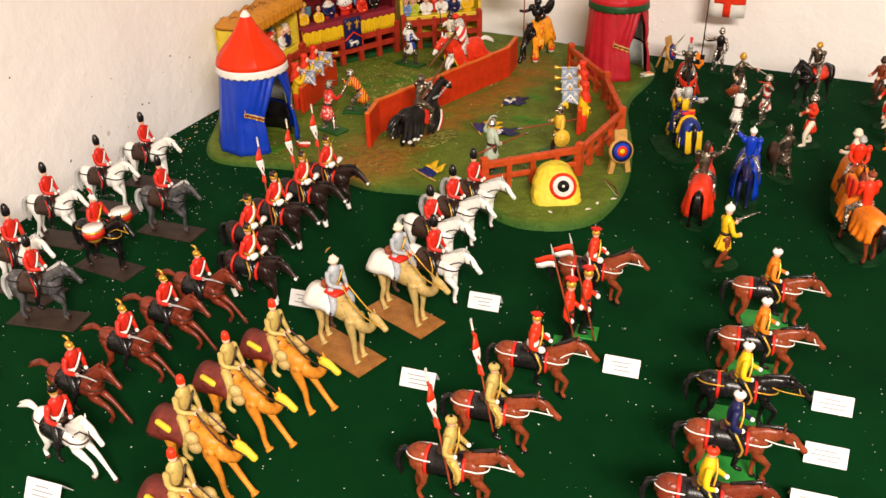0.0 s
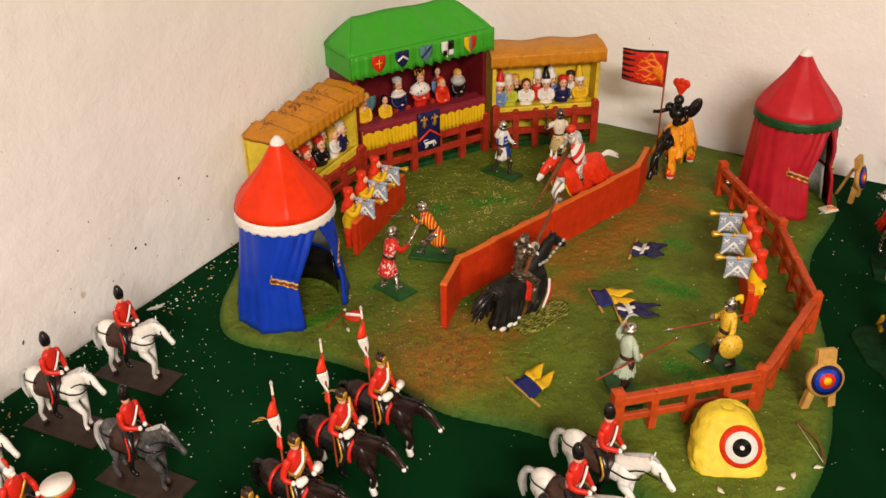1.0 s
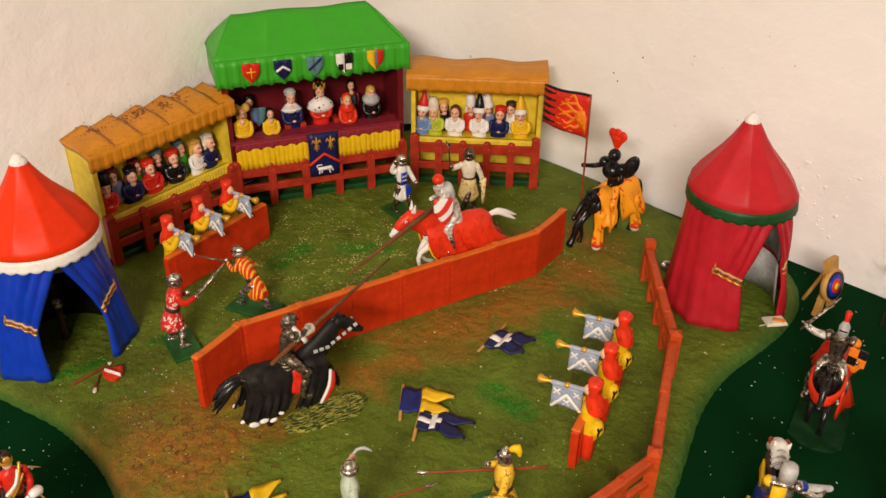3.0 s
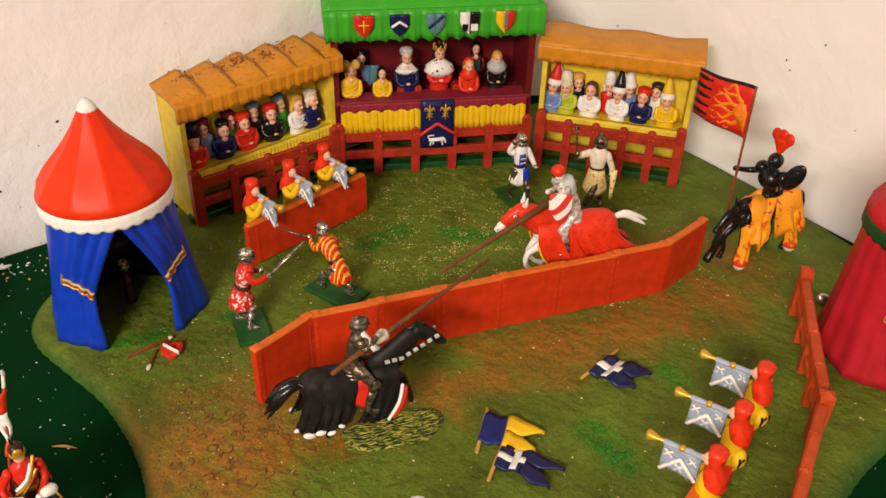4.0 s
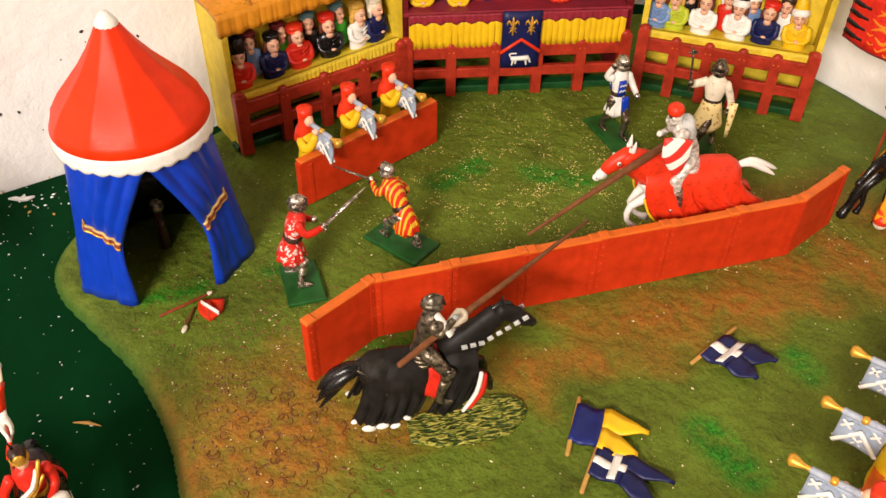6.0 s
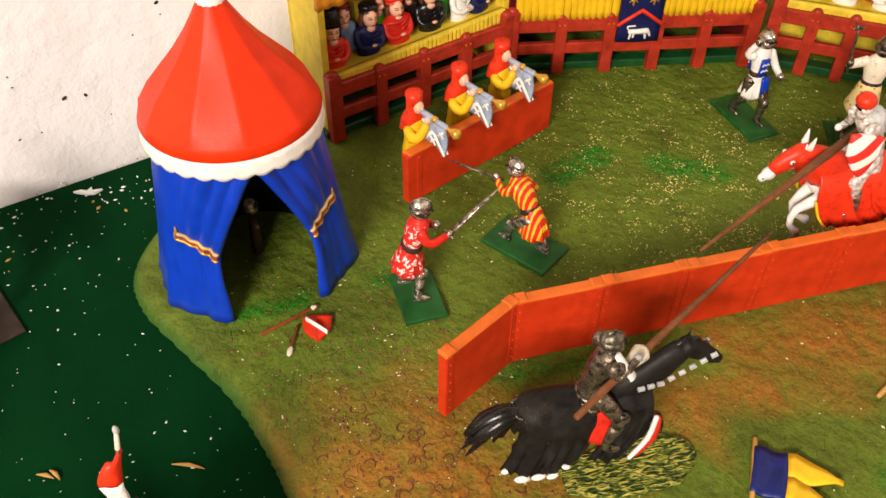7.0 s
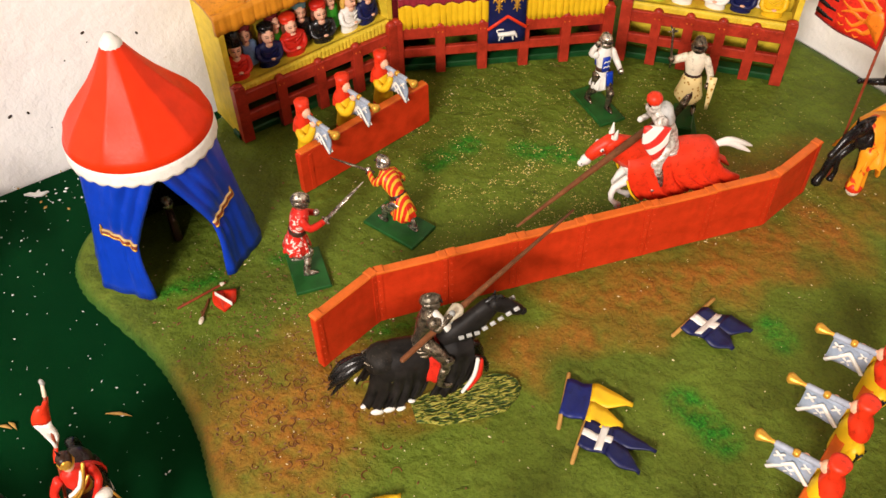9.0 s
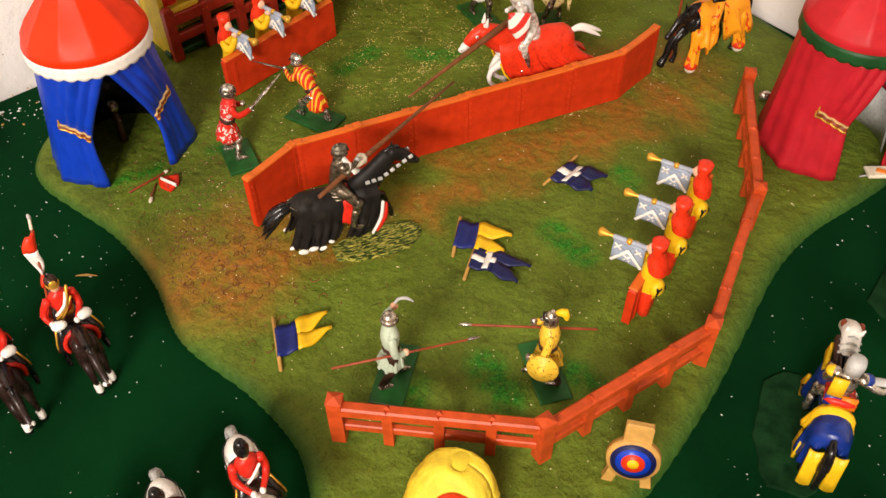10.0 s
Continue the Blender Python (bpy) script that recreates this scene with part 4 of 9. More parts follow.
        for j in range(8):
            a = j * math.pi / 4
            s.tube([(0.0038 * math.cos(a), 0.0006 + 0.0038 * math.sin(a), 0.0250), (0.0042 * math.cos(a), 0.0006 + 0.0042 * math.sin(a), 0.0284)], [0.0011, 0.0004], BRASS, n=5)
    elif hat == "ruff":
        s.tube([(0, 0, 0.0150), (0, 0, 0.0172)], [0.0078, 0.0072], PALEGREY, n=20, flare=(0.1, 10))
        s.blob((0, 0.0008, 0.0240), (0.0044, 0.0044, 0.0042), hc)
    elif hat == "hood":
        s.blob((0, 0.0026, 0.0236), (0.0047, 0.0042, 0.0054), hc)
        s.tube([(0, 0.0006, 0.0150), (0, 0.0006, 0.0200)], [(0.0072, 0.0078), (0.0044, 0.0044)], hc, n=10)
    s.at = keep
    return s


def wavy_front(w, z_top, z_bot, y, amp, waves, scallop, mat, n=120, depth=0.003, scallops=20, lift=0.0):
    """A pleated valance along x, with a scalloped hem."""
    rows = []
    for i in range(5):
        f = i / 4
        row = []
        for j in range(n + 1):
            g = j / n
            hem = scallop * abs(math.sin(math.pi * scallops * g))
            z = z_top + (z_bot - z_top) * f + (hem * f if scallop else 0) + lift * g
            row.append((w * g, y + amp * (math.sin(2 * math.pi * waves * g + 1.6 * math.sin(9 * g)) + 0.4 * math.sin(2 * math.pi * waves * 2.3 * g + 2)) * (0.35 + 0.65 * f), z))
        rows.append(row)
    return Shape().sheet(rows, depth, mat)


def stand_rails(root, w, tall, spans):
    for z, h, d in ((tall * 0.76, 0.0105, 0.0052), (tall * 0.40, 0.0085, 0.0048)):
        part("rail", Shape().box((w / 2, -0.001, z), (w - 0.006, d, h), RAIL, bevel=0.0008), root)
    for i in range(spans + 1):
        x = 0.004 + (w - 0.008) * i / spans
        end = i in (0, spans)
        s = Shape().box((x, -0.0015, tall / 2 if end else tall * 0.44), (0.0088 if end else 0.0078, 0.0075 if end else 0.0060, tall if end else tall * 0.88), RAIL, bevel=0.0008)
        if end:
            s.blob((x, -0.0015, tall), (0.0042, 0.0036, 0.0024), RAIL)
        else:
            s.blob((x, -0.0015, tall * 0.87), (0.0036, 0.0030, 0.0030), RAIL)
            for sx in (0.45, -0.45):
                s.blob((x + sx * 0.004, -0.0048, tall * 0.78), 0.0007, EDGE, nu=6, nv=4)
        part("post", s, root)
    # Dark green strip puts the shade along the stand's foot into colour.
    part("foot_shade_strip", Shape().box((w / 2, 0.006, 0.0030), (w + 0.004, 0.010, 0.0060), BANDGREEN, bevel=0.001), root)


def side_stand(a, b, heights, deep, waves, people, lean, spans, label):
    """A roofed gallery: red rails, yellow pleated parapet, ochre scalloped roof, rows of spectators."""
    p0, p1, v0, r0, r1 = heights      # parapet bottom and top, valance bottom, roof edge, roof back
    root = empty("grandstand", wall_frame(a, b), label=label, category="grandstand")
    w = (Vector(b) - Vector(a)).length
    stand_rails(root, w, p1 + 0.003, spans)
    part("parapet", wavy_front(w - 0.009, p1, p0, 0.002, 0.0004 if waves > 4 else 0.0002, 40, 0.0016, STRAW, n=170, depth=0.004, scallops=8, lift=lean), root, "", pose(0.0045, 0, 0))
    tip = -math.degrees(math.atan2(lean, w))
    part("ledge", Shape().box((w / 2, 0.012, p1 - 0.003 + lean / 2), (w - 0.006, 0.020, 0.004), STRAW, ry=tip, bevel=0.001), root)
    part("back_wall", Shape().box((w / 2, deep - 0.002, r1 / 2 - 0.004), (w, 0.004, r1 - 0.008), STRAW), root)
    part("moulded_back", wavy_front(w - 0.010, r0 - 0.006, p1 - 0.004, 0.0255, 0.0005, 9, 0.0, STRAW, n=90, depth=0.003), root, "moulded yellow back panel", pose(0.005, 0, 0))
    for x in (0.0022, w - 0.0022):
        part("side_wall", Shape().box((x, deep / 2, r0 / 2 - 0.002), (0.0044, deep - 0.004, r0 - 0.004), STRAW, bevel=0.0006), root)
    part("inner_floor", Shape().box((w / 2, deep / 2 + 0.004, p1 - 0.008), (w - 0.010, deep - 0.012, 0.004), STRAW), root)
    n, rows, fold = 130, [], 0.0080 if waves > 4 else 0.0028
    for i in range(9):
        f = i / 8
        row = []
        for j in range(n + 1):
            g = j / n
            crest = fold * (((g * waves + 0.15) % 1) ** 0.8 - 0.5) if waves > 4 else fold * 0.5 * math.sin(2 * math.pi * waves * g)
            arch = 0.0022 * math.sin(math.pi * min(1, f * 1.3))
            row.append((-0.004 + (w + 0.008) * g, -0.006 + (deep + 0.002) * f, r0 + (r1 - r0) * f + crest * (0.5 + 0.5 * f) + arch - 0.004 + lean * g))
        rows.append(row)
    part("roof", Shape().sheet(rows, 0.006, GOLDROOF if waves > 4 else GOLD), root, "ochre cloth roof in broad folds")
    part("valance", wavy_front(w + 0.008, r0 - 0.001, v0, -0.006, 0.0006 if waves > 4 else 0.0004, 15, 0.0012, GOLD, n=220, depth=0.004, scallops=11, lift=lean), root, "", pose(-0.004, 0, 0))
    for x, row, robe, hair, hat, hatcol, trim in people:
        y, z = (0.0125, p1 + 0.0015) if row == 0 else (0.0190, p1 + 0.0065)
        z += lean * x / w
        part("spectator", bust(Shape(), (0, 0, 0), robe, hair, hat, hatcol, trim, 1.18 if row == 0 else 1.10, row == 0, True), root, "", pose(x, y, z, 0, 4 * math.sin(x * 700), 16 * math.sin(x * 410)))
    return root


side_stand((-0.250, 1.008), (-0.194, 1.140), (0.036, 0.047, 0.098, 0.115, 0.119), 0.044, 5.5,
           [(0.013, 0, RED, BLACK, "tall", BLACK, None), (0.026, 1, SKY, HAIR, "cap", DARKRED, None), (0.039, 0, NAVY, HAIR, "cap", BLACK, None),
            (0.049, 1, GREEN, HAIR, "cap", DARKRED, None), (0.061, 0, RED, HAIR, "cap", SCARLET, RED), (0.072, 1, BLACK, HAIR, "cap", TEAL, None),
            (0.086, 0, BLACK, HAIR, "cap", RED, None), (0.098, 1, GREEN, HAIR, "cap", TEAL, None), (0.110, 0, WHITE, BLOND, "cap", BLOND, None),
            (0.126, 0, NAVY, CREAM, "cap", CREAM, None)], 0.006, 4, "roofed grandstand with ochre roof, yellow parapet and painted spectators")
side_stand((-0.047, 1.2525), (0.084, 1.285), (0.043, 0.054, 0.108, 0.125, 0.129), 0.042, 2.2,
           [(0.010, 0, SKY, HAIR, "cone", RED, None), (0.024, 0, LIME, BLOND, "tall", CREAM, None), (0.034, 1, BLACK, HAIR, "cap", BLOND, None),
            (0.045, 0, WHITE, HAIR, None, None, None), (0.062, 1, RED, WHITE, "tall", WHITE, None), (0.071, 0, WHITE, HAIR, "cone", BLACK, None),
            (0.080, 1, SKY, HAIR, "cone", WHITE, None), (0.091, 0, NAVY, HAIR, "cap", RED, None), (0.104, 1, WHITE, HAIR, "cap", DARKBROWN, None),
            (0.115, 0, YELLOW, BLOND, "cone", YELLOW, None)], 0.0, 5, "roofed grandstand with ochre roof, yellow parapet and painted ladies")


def shield_shape(w, h, k=9):
    """The outline of a heater shield in x and z, hung from z = 0."""
    right = [(w / 2 * (1 if f < 0.4 else math.cos((f - 0.4) / 0.6 * math.pi / 2)), -h * f) for f in [i / k for i in range(k + 1)]]
    return right


def heraldic_shield(s, x, y, z, w, h, left, right, thick=0.0016):
    for side, mat in (((0, 1), right), ((-1, 0), left)):
        r = shield_shape(w, h)
        rows = [[(x + (px if side == (0, 1) else -px) * g, y, z + pz) for g in (0, 0.5, 1)] for px, pz in r]
        s.sheet(rows, thick, mat)


def royal_stand(a, b):
    root = empty("royal_grandstand", wall_frame(a, b), label="tall maroon royal box with bright green hipped canopy and seated court", category="grandstand")
    w = (Vector(b) - Vector(a)).length
    deep = 0.062
    stand_rails(root, w, 0.051, 5)
    for x0, x1 in ((0.006, w / 2 - 0.013), (w / 2 + 0.017, w - 0.006)):
        part("yellow_hanging", wavy_front(x1 - x0, 0.068, 0.043, -0.0015, 0.0006, 14, 0.0, YELLOW, n=90, depth=0.003), root, "pleated yellow hanging", pose(x0, 0, 0))
        part("plum_border", wavy_front(x1 - x0, 0.072, 0.0635, -0.0035, 0.0003, 14, 0.0024, PLUM, n=90, depth=0.002, scallops=6), root, "plum scalloped border", pose(x0, 0, 0))
    part("ledge", Shape().box((w / 2, 0.010, 0.0705), (w - 0.004, 0.022, 0.0035), PLUM, bevel=0.001), root)
    part("parapet", Shape().box((w / 2, 0.005, 0.053), (w - 0.006, 0.004, 0.034), PLUM), root)
    part("back_wall", Shape().box((w / 2, deep - 0.003, 0.069), (w, 0.006, 0.138), DARKRED), root)
    for x in (0.003, w - 0.003):
        part("side_wall", Shape().box((x, deep / 2, 0.069), (0.006, deep - 0.006, 0.138), DARKRED, bevel=0.0008), root)
    part("inner_floor", Shape().box((w / 2, deep / 2 + 0.004, 0.050), (w - 0.012, deep - 0.016, 0.004), DARKRED), root)
    part("step", Shape().box((w / 2, deep - 0.016, 0.060), (w - 0.012, 0.020, 0.016), DARKRED), root)
    for x in (0.062, 0.078, 0.098, 0.113):
        part("throne_arm", Shape().box((x, 0.024, 0.071), (0.006, 0.014, 0.012), RAIL, bevel=0.001), root)
    # canopy: hipped, sagging between its ribs; the back slope falls steeply behind the ridge
    n, rows = 60, []
    for i in range(13):
        f = i / 8
        up = min(1, f)
        inset = 0.025 * up
        y = -0.004 + 0.041 * f if f <= 1 else 0.037 + 0.025 * (f - 1) / 0.5
        z = 0.1560 + 0.0315 * up ** 0.85 if f <= 1 else 0.1875 - 0.033 * (f - 1) / 0.5
        row = []
        for j in range(n + 1):
            g = j / n
            sag = -0.0040 * abs(math.sin(math.pi * 3.5 * g + 0.2)) ** 0.6 * math.sin(math.pi * min(1, 0.12 + up * 0.86)) + 0.0008 * math.sin(11 * g + 4 * f)
            row.append((-0.004 + inset + (w + 0.008 - inset * 2.25) * g, y, z + sag))
        rows.append(row)
    part("canopy", Shape().sheet(rows, 0.003, GREEN), root, "bright green cloth canopy")
    for x, sx, run in ((-0.004, 1, 0.025), (w + 0.004, -1, 0.031)):
        side = []
        for i in range(8):
            f = i / 7
            side.append([(x + sx * run * f, (-0.004 + 0.066 * g) * (1 - f) + 0.037 * f, 0.1545 + 0.0325 * f ** 0.85 - 0.0016 * math.sin(math.pi * g) * (1 - f)) for g in (0, 0.2, 0.4, 0.6, 0.8, 1)])
        part("canopy_end", Shape().sheet(side, 0.003, GREEN), root)
        part("end_valance", Shape().box((x + sx * 0.001, deep / 2 - 0.002, 0.143), (0.003, deep - 0.002, 0.026), GREEN, bevel=0.0008), root)
    part("front_valance", wavy_front(w + 0.008, 0.158, 0.1295, -0.005, 0.0011, 15, 0.0030, GREEN, n=150, depth=0.0026, scallops=15), root, "scalloped green valance", pose(-0.004, 0, 0))
    for x, l, r in ((0.028, RED, RED), (0.058, NAVY, NAVY), (0.089, TEAL, TEAL), (0.118, WHITE, BLACK), (0.149, YELLOW, RED)):
        s = Shape()
        heraldic_shield(s, 0, 0, 0, 0.0165, 0.0190, l, r)
        if l == NAVY:
            s.tube([(-0.006, -0.0012, -0.010), (0, -0.0012, -0.006), (0.006, -0.0012, -0.010)], 0.0014, WHITE, n=5)
        if l == RED:
            s.tube([(0, -0.0012, -0.004), (0, -0.0012, -0.014)], 0.0007, YELLOW, n=5)
            s.tube([(-0.004, -0.0012, -0.008), (0.004, -0.0012, -0.008)], 0.0007, YELLOW, n=5)
        if l == TEAL:
            s.tube([(-0.006, -0.0012, -0.012), (0.006, -0.0012, -0.002)], 0.0013, NAVY, n=5)
        if r == BLACK:
            s.box((0.004, -0.0011, -0.013), (0.006, 0.0008, 0.006), WHITE, bevel=0.0002)
            s.box((-0.004, -0.0011, -0.013), (0.005, 0.0008, 0.006), BLACK, bevel=0.0002)
        if r == RED and l == YELLOW:
            s.box((0.0005, -0.0011, -0.008), (0.0022, 0.0008, 0.014), TEAL, bevel=0.0002)
        part("heraldic_shield", s, root, "small painted heraldic shield", pose(x, -0.0085, 0.1545))
    # royal banner over the parapet
    s = Shape()
    s.sheet([[(x, -0.0062 - 0.0004 * math.cos(x * 260), z) for x in np.linspace(-0.015, 0.015, 7)] for z in np.linspace(0.074, 0.026, 7)], 0.0016, NAVY)
    s.tube([(-0.0155, -0.0075, 0.040), (0, -0.0075, 0.051), (0.0155, -0.0075, 0.040)], [(0.0010, 0.0016)] * 3, SCARLET, n=6)
    for fx in (-0.0072, 0.0072):
        s.tube([(fx, -0.0074, 0.070), (fx, -0.0076, 0.064), (fx, -0.0074, 0.055)], [0.0004, 0.0015, 0.0007], BRASS, n=6)
        for sx in (1, -1):
            s.tube([(fx, -0.0074, 0.0615), (fx + sx * 0.0034, -0.0074, 0.0670), (fx + sx * 0.0046, -0.0074, 0.0635)], [0.0008, 0.0010, 0.0004], BRASS, n=5, sub=2)
            s.tube([(fx, -0.0074, 0.0600), (fx + sx * 0.0030, -0.0074, 0.0570)], [0.0007, 0.0003], BRASS, n=5)
        s.box((fx, -0.0076, 0.0608), (0.0050, 0.0008, 0.0010), BRASS)
    s.tube([(-0.0065, -0.0074, 0.0345), (0.0060, -0.0074, 0.0350)], [0.0018, 0.0022], WHITE, n=7)
    for fx, fz in ((-0.0062, 0.0290), (-0.0036, 0.0300), (0.0052, 0.0290), (0.0082, 0.0310)):
        s.tube([(fx * 0.85, -0.0074, 0.0345), (fx, -0.0074, fz)], [0.0011, 0.0008], WHITE, n=5)
    s.tube([(-0.0065, -0.0074, 0.0350), (-0.0085, -0.0074, 0.0385), (-0.003, -0.0074, 0.0390)], [0.0007, 0.0006, 0.0006], WHITE, n=5, sub=3)
    part("royal_banner", s, root, "dark blue banner with two gold lilies and a white beast", pose(w / 2 + 0.002, 0, 0))
    court = [(0.017, 0.014, 0.0705, YELLOW, BLOND, "horns", BLOND, None, 1.05), (0.029, 0.042, 0.071, RED, BLACK, "cap", BLACK, None, 1.0), (0.045, 0.014, 0.0695, YELLOW, BLACK, None, None, None, 0.92),
             (0.068, 0.022, 0.074, NAVY, HAIR, "cap", PALEGREY, WHITE, 1.18), (0.098, 0.022, 0.076, RED, BLACK, "crown", BRASS, ERMINE, 1.22),
             (0.124, 0.014, 0.0705, SCARLET, BLOND, "hood", SCARLET, None, 1.02), (0.136, 0.044, 0.076, DARKRED, BLACK, None, None, None, 0.95), (0.151, 0.020, 0.0735, BLACK, BLOND, "ruff", BLOND, None, 1.05)]
    for x, y, z, robe, hair, hat, hatcol, trim, k in court:
        part("spectator", bust(Shape(), (0, 0, 0), robe, hair, hat, hatcol, trim, k * 1.12), root, "", pose(x, y, z))
    for x in (0.036, 0.130):
        s = Shape()
        heraldic_shield(s, 0, 0, 0, 0.016, 0.020, SKY, TEAL)
        part("page_shield", s, root, "grey-blue shield held by a page", pose(x, 0.034, 0.092))
    return root


royal_stand((-0.196, 1.139), (-0.0535, 1.2505))


# ---- figures: horses, riders, soldiers on foot; each is one painted casting ----
def leg(s, pts, mat, hoof, thick=1.0):
    pts = [Vector(p) for p in pts]
    s.tube(pts, [r * thick for r in (0.0062, 0.0036, 0.0022, 0.0021, 0.0026)][: len(pts)], mat, n=8, sub=2)
    s.tube([pts[-1], pts[-1] + Vector((0.0008, 0, -0.0024))], [0.0024 * thick, 0.0031 * thick], hoof, n=8, cap=False)


GAITS = {  # hip, knee, fetlock, foot, as x and z, for the near and the far leg
    "walk": (((0.020, 0.032), (0.021, 0.019), (0.020, 0.008), (0.021, 0.0024)), ((0.020, 0.032), (0.030, 0.024), (0.027, 0.012), (0.029, 0.007)),
             ((-0.024, 0.034), (-0.028, 0.020), (-0.031, 0.010), (-0.029, 0.0024)), ((-0.022, 0.034), (-0.021, 0.021), (-0.026, 0.010), (-0.023, 0.0024))),
    "stand": (((0.020, 0.032), (0.021, 0.019), (0.020, 0.008), (0.021, 0.0024)), ((0.020, 0.032), (0.019, 0.019), (0.018, 0.008), (0.019, 0.0024)),
              ((-0.024, 0.034), (-0.028, 0.020), (-0.030, 0.010), (-0.028, 0.0024)), ((-0.024, 0.034), (-0.026, 0.020), (-0.029, 0.010), (-0.027, 0.0024))),
    "canter": (((0.021, 0.034), (0.033, 0.027), (0.034, 0.016), (0.028, 0.010)), ((0.021, 0.034), (0.029, 0.022), (0.024, 0.012), (0.017, 0.009)),
               ((-0.022, 0.034), (-0.024, 0.019), (-0.033, 0.008), (-0.031, 0.0024)), ((-0.020, 0.034), (-0.016, 0.019), (-0.024, 0.008), (-0.022, 0.0024))),
    "gallop": (((0.021, 0.034), (0.034, 0.026), (0.044, 0.015), (0.050, 0.008)), ((0.021, 0.034), (0.038, 0.028), (0.042, 0.019), (0.037, 0.013)),
               ((-0.024, 0.034), (-0.032, 0.020), (-0.041, 0.008), (-0.040, 0.0024)), ((-0.022, 0.034), (-0.022, 0.019), (-0.031, 0.008), (-0.029, 0.0024))),
}


def horse(s, coat, gait="walk", mane=BLACK, hoof=BLACK, tail=None, head_low=0.0, socks=None, tack=WHITE, stretch=0.0, tail_drop=0.0):
    """A horse facing +x, its saddle over the origin; 75 mm long."""
    keep = s.at.copy()
    s.at = keep @ Matrix.Diagonal((1, 0.88, 1, 1))
    s.tube([(-0.033, 0, 0.042), (-0.027, 0, 0.0425), (-0.014, 0, 0.0405), (0.002, 0, 0.0395), (0.015, 0, 0.041), (0.024, 0, 0.043)],
           [(0.0052, 0.0066), (0.0100, 0.0110), (0.0098, 0.0094), (0.0096, 0.0092), (0.0094, 0.0108), (0.0062, 0.0076)], coat, n=14, sub=3)
    for y in (1, -1):
        s.blob((-0.0245, y * 0.0048, 0.0405), (0.0090, 0.0056, 0.0110), coat, rot=(0, 18, 0))
        s.blob((0.0185, y * 0.0046, 0.0400), (0.0066, 0.0050, 0.0100), coat, rot=(0, -16, 0))
    hx, hz = 0.040 + stretch, 0.0665 - head_low
    s.tube([(0.016, 0, 0.045), (0.025 + stretch * 0.4, 0, 0.054 - head_low * 0.3), (0.033 + stretch * 0.8, 0, 0.063 - head_low * 0.8), (0.037 + stretch, 0, 0.0690 - head_low)],
           [(0.0066, 0.0112), (0.0048, 0.0082), (0.0038, 0.0058), (0.0034, 0.0044)], coat, n=10, sub=3)
    s.tube([(hx - 0.003, 0, hz + 0.0012), (hx + 0.004, 0, hz - 0.0030), (hx + 0.010, 0, hz - 0.0085), (hx + 0.0150, 0, hz - 0.0130)],
           [(0.0033, 0.0044), (0.0034, 0.0046), (0.0024, 0.0030), (0.0024, 0.0026)], coat, n=10, sub=3)
    for y in (1, -1):
        s.blob((hx + 0.0010, y * 0.0018, hz - 0.0030), (0.0036, 0.0020, 0.0040), coat, nu=9, nv=6)
        s.blob((hx + 0.0052, y * 0.0033, hz - 0.0016), (0.0008, 0.0005, 0.0007), BLACK, nu=6, nv=4)
        s.blob((hx + 0.0150, y * 0.0019, hz - 0.0118), (0.0006, 0.0006, 0.0006), BLACK, nu=6, nv=4)
    for y in (0.0023, -0.0023):
        s.tube([(hx - 0.0035, y, hz + 0.0045), (hx - 0.0025, y * 1.2, hz + 0.0095)], [0.0013, 0.0003], coat, n=5)
    s.tube([(0.017, 0, 0.0565 - head_low * 0.1), (0.026 + stretch * 0.5, 0, 0.0640 - head_low * 0.5), (hx - 0.004, 0, hz + 0.0055), (hx + 0.002, 0, hz + 0.0035)], [(0.0014, 0.0030)] * 3 + [(0.0010, 0.0014)], mane, n=6, sub=2)
    ys = (0.0058, -0.0058, 0.0068, -0.0068)
    for y, pts in zip(ys, GAITS[gait]):
        hind = pts[0][0] < 0
        path = [Vector((pts[0][0], y * 0.8, pts[0][1] + 0.005))] + [Vector((x, y, z)) for x, z in pts]
        rads = [0.0070, 0.0054, 0.0028, 0.0018, 0.0022] if hind else [0.0056, 0.0042, 0.0025, 0.0017, 0.0021]
        s.tube(path, rads, coat, n=8, sub=2)
        if socks:
            s.tube([path[-2], path[-1]], [0.0027, 0.0029], socks, n=8)
        s.tube([path[-1] + Vector((0, 0, 0.0006)), path[-1] + Vector((0.0008, 0, -0.0022))], [0.0021, 0.0028], hoof, n=8, cap=False)
    tail = tail or mane
    if gait in ("gallop", "canter"):
        d = tail_drop
        for k, (dy, dz, f) in enumerate(((0.0, 0.0, 1.0), (0.0022, -0.0014, 0.92), (-0.0022, -0.0010, 0.95), (0.0008, 0.0018, 0.86))):
            s.tube([(-0.033, 0, 0.047), (-0.042, dy * 0.5, 0.0495 + dz * 0.5 - d * 0.3), (-0.033 - 0.020 * f, dy, 0.046 + dz - d * 0.7), (-0.033 - 0.029 * f, dy * 1.6, 0.0415 + dz * 1.5 - d)], [0.0018, 0.0024, 0.0022, 0.0005], tail, n=7, sub=3)
    else:
        for dy, f in ((0.0, 1.0), (0.0020, 0.92), (-0.0020, 0.95)):
            s.tube([(-0.034, 0, 0.047), (-0.041, dy * 0.6, 0.044), (-0.044, dy, 0.032), (-0.041, dy * 1.3, 0.047 - 0.029 * f)], [0.0019, 0.0026, 0.0026, 0.0007], tail, n=7, sub=3)
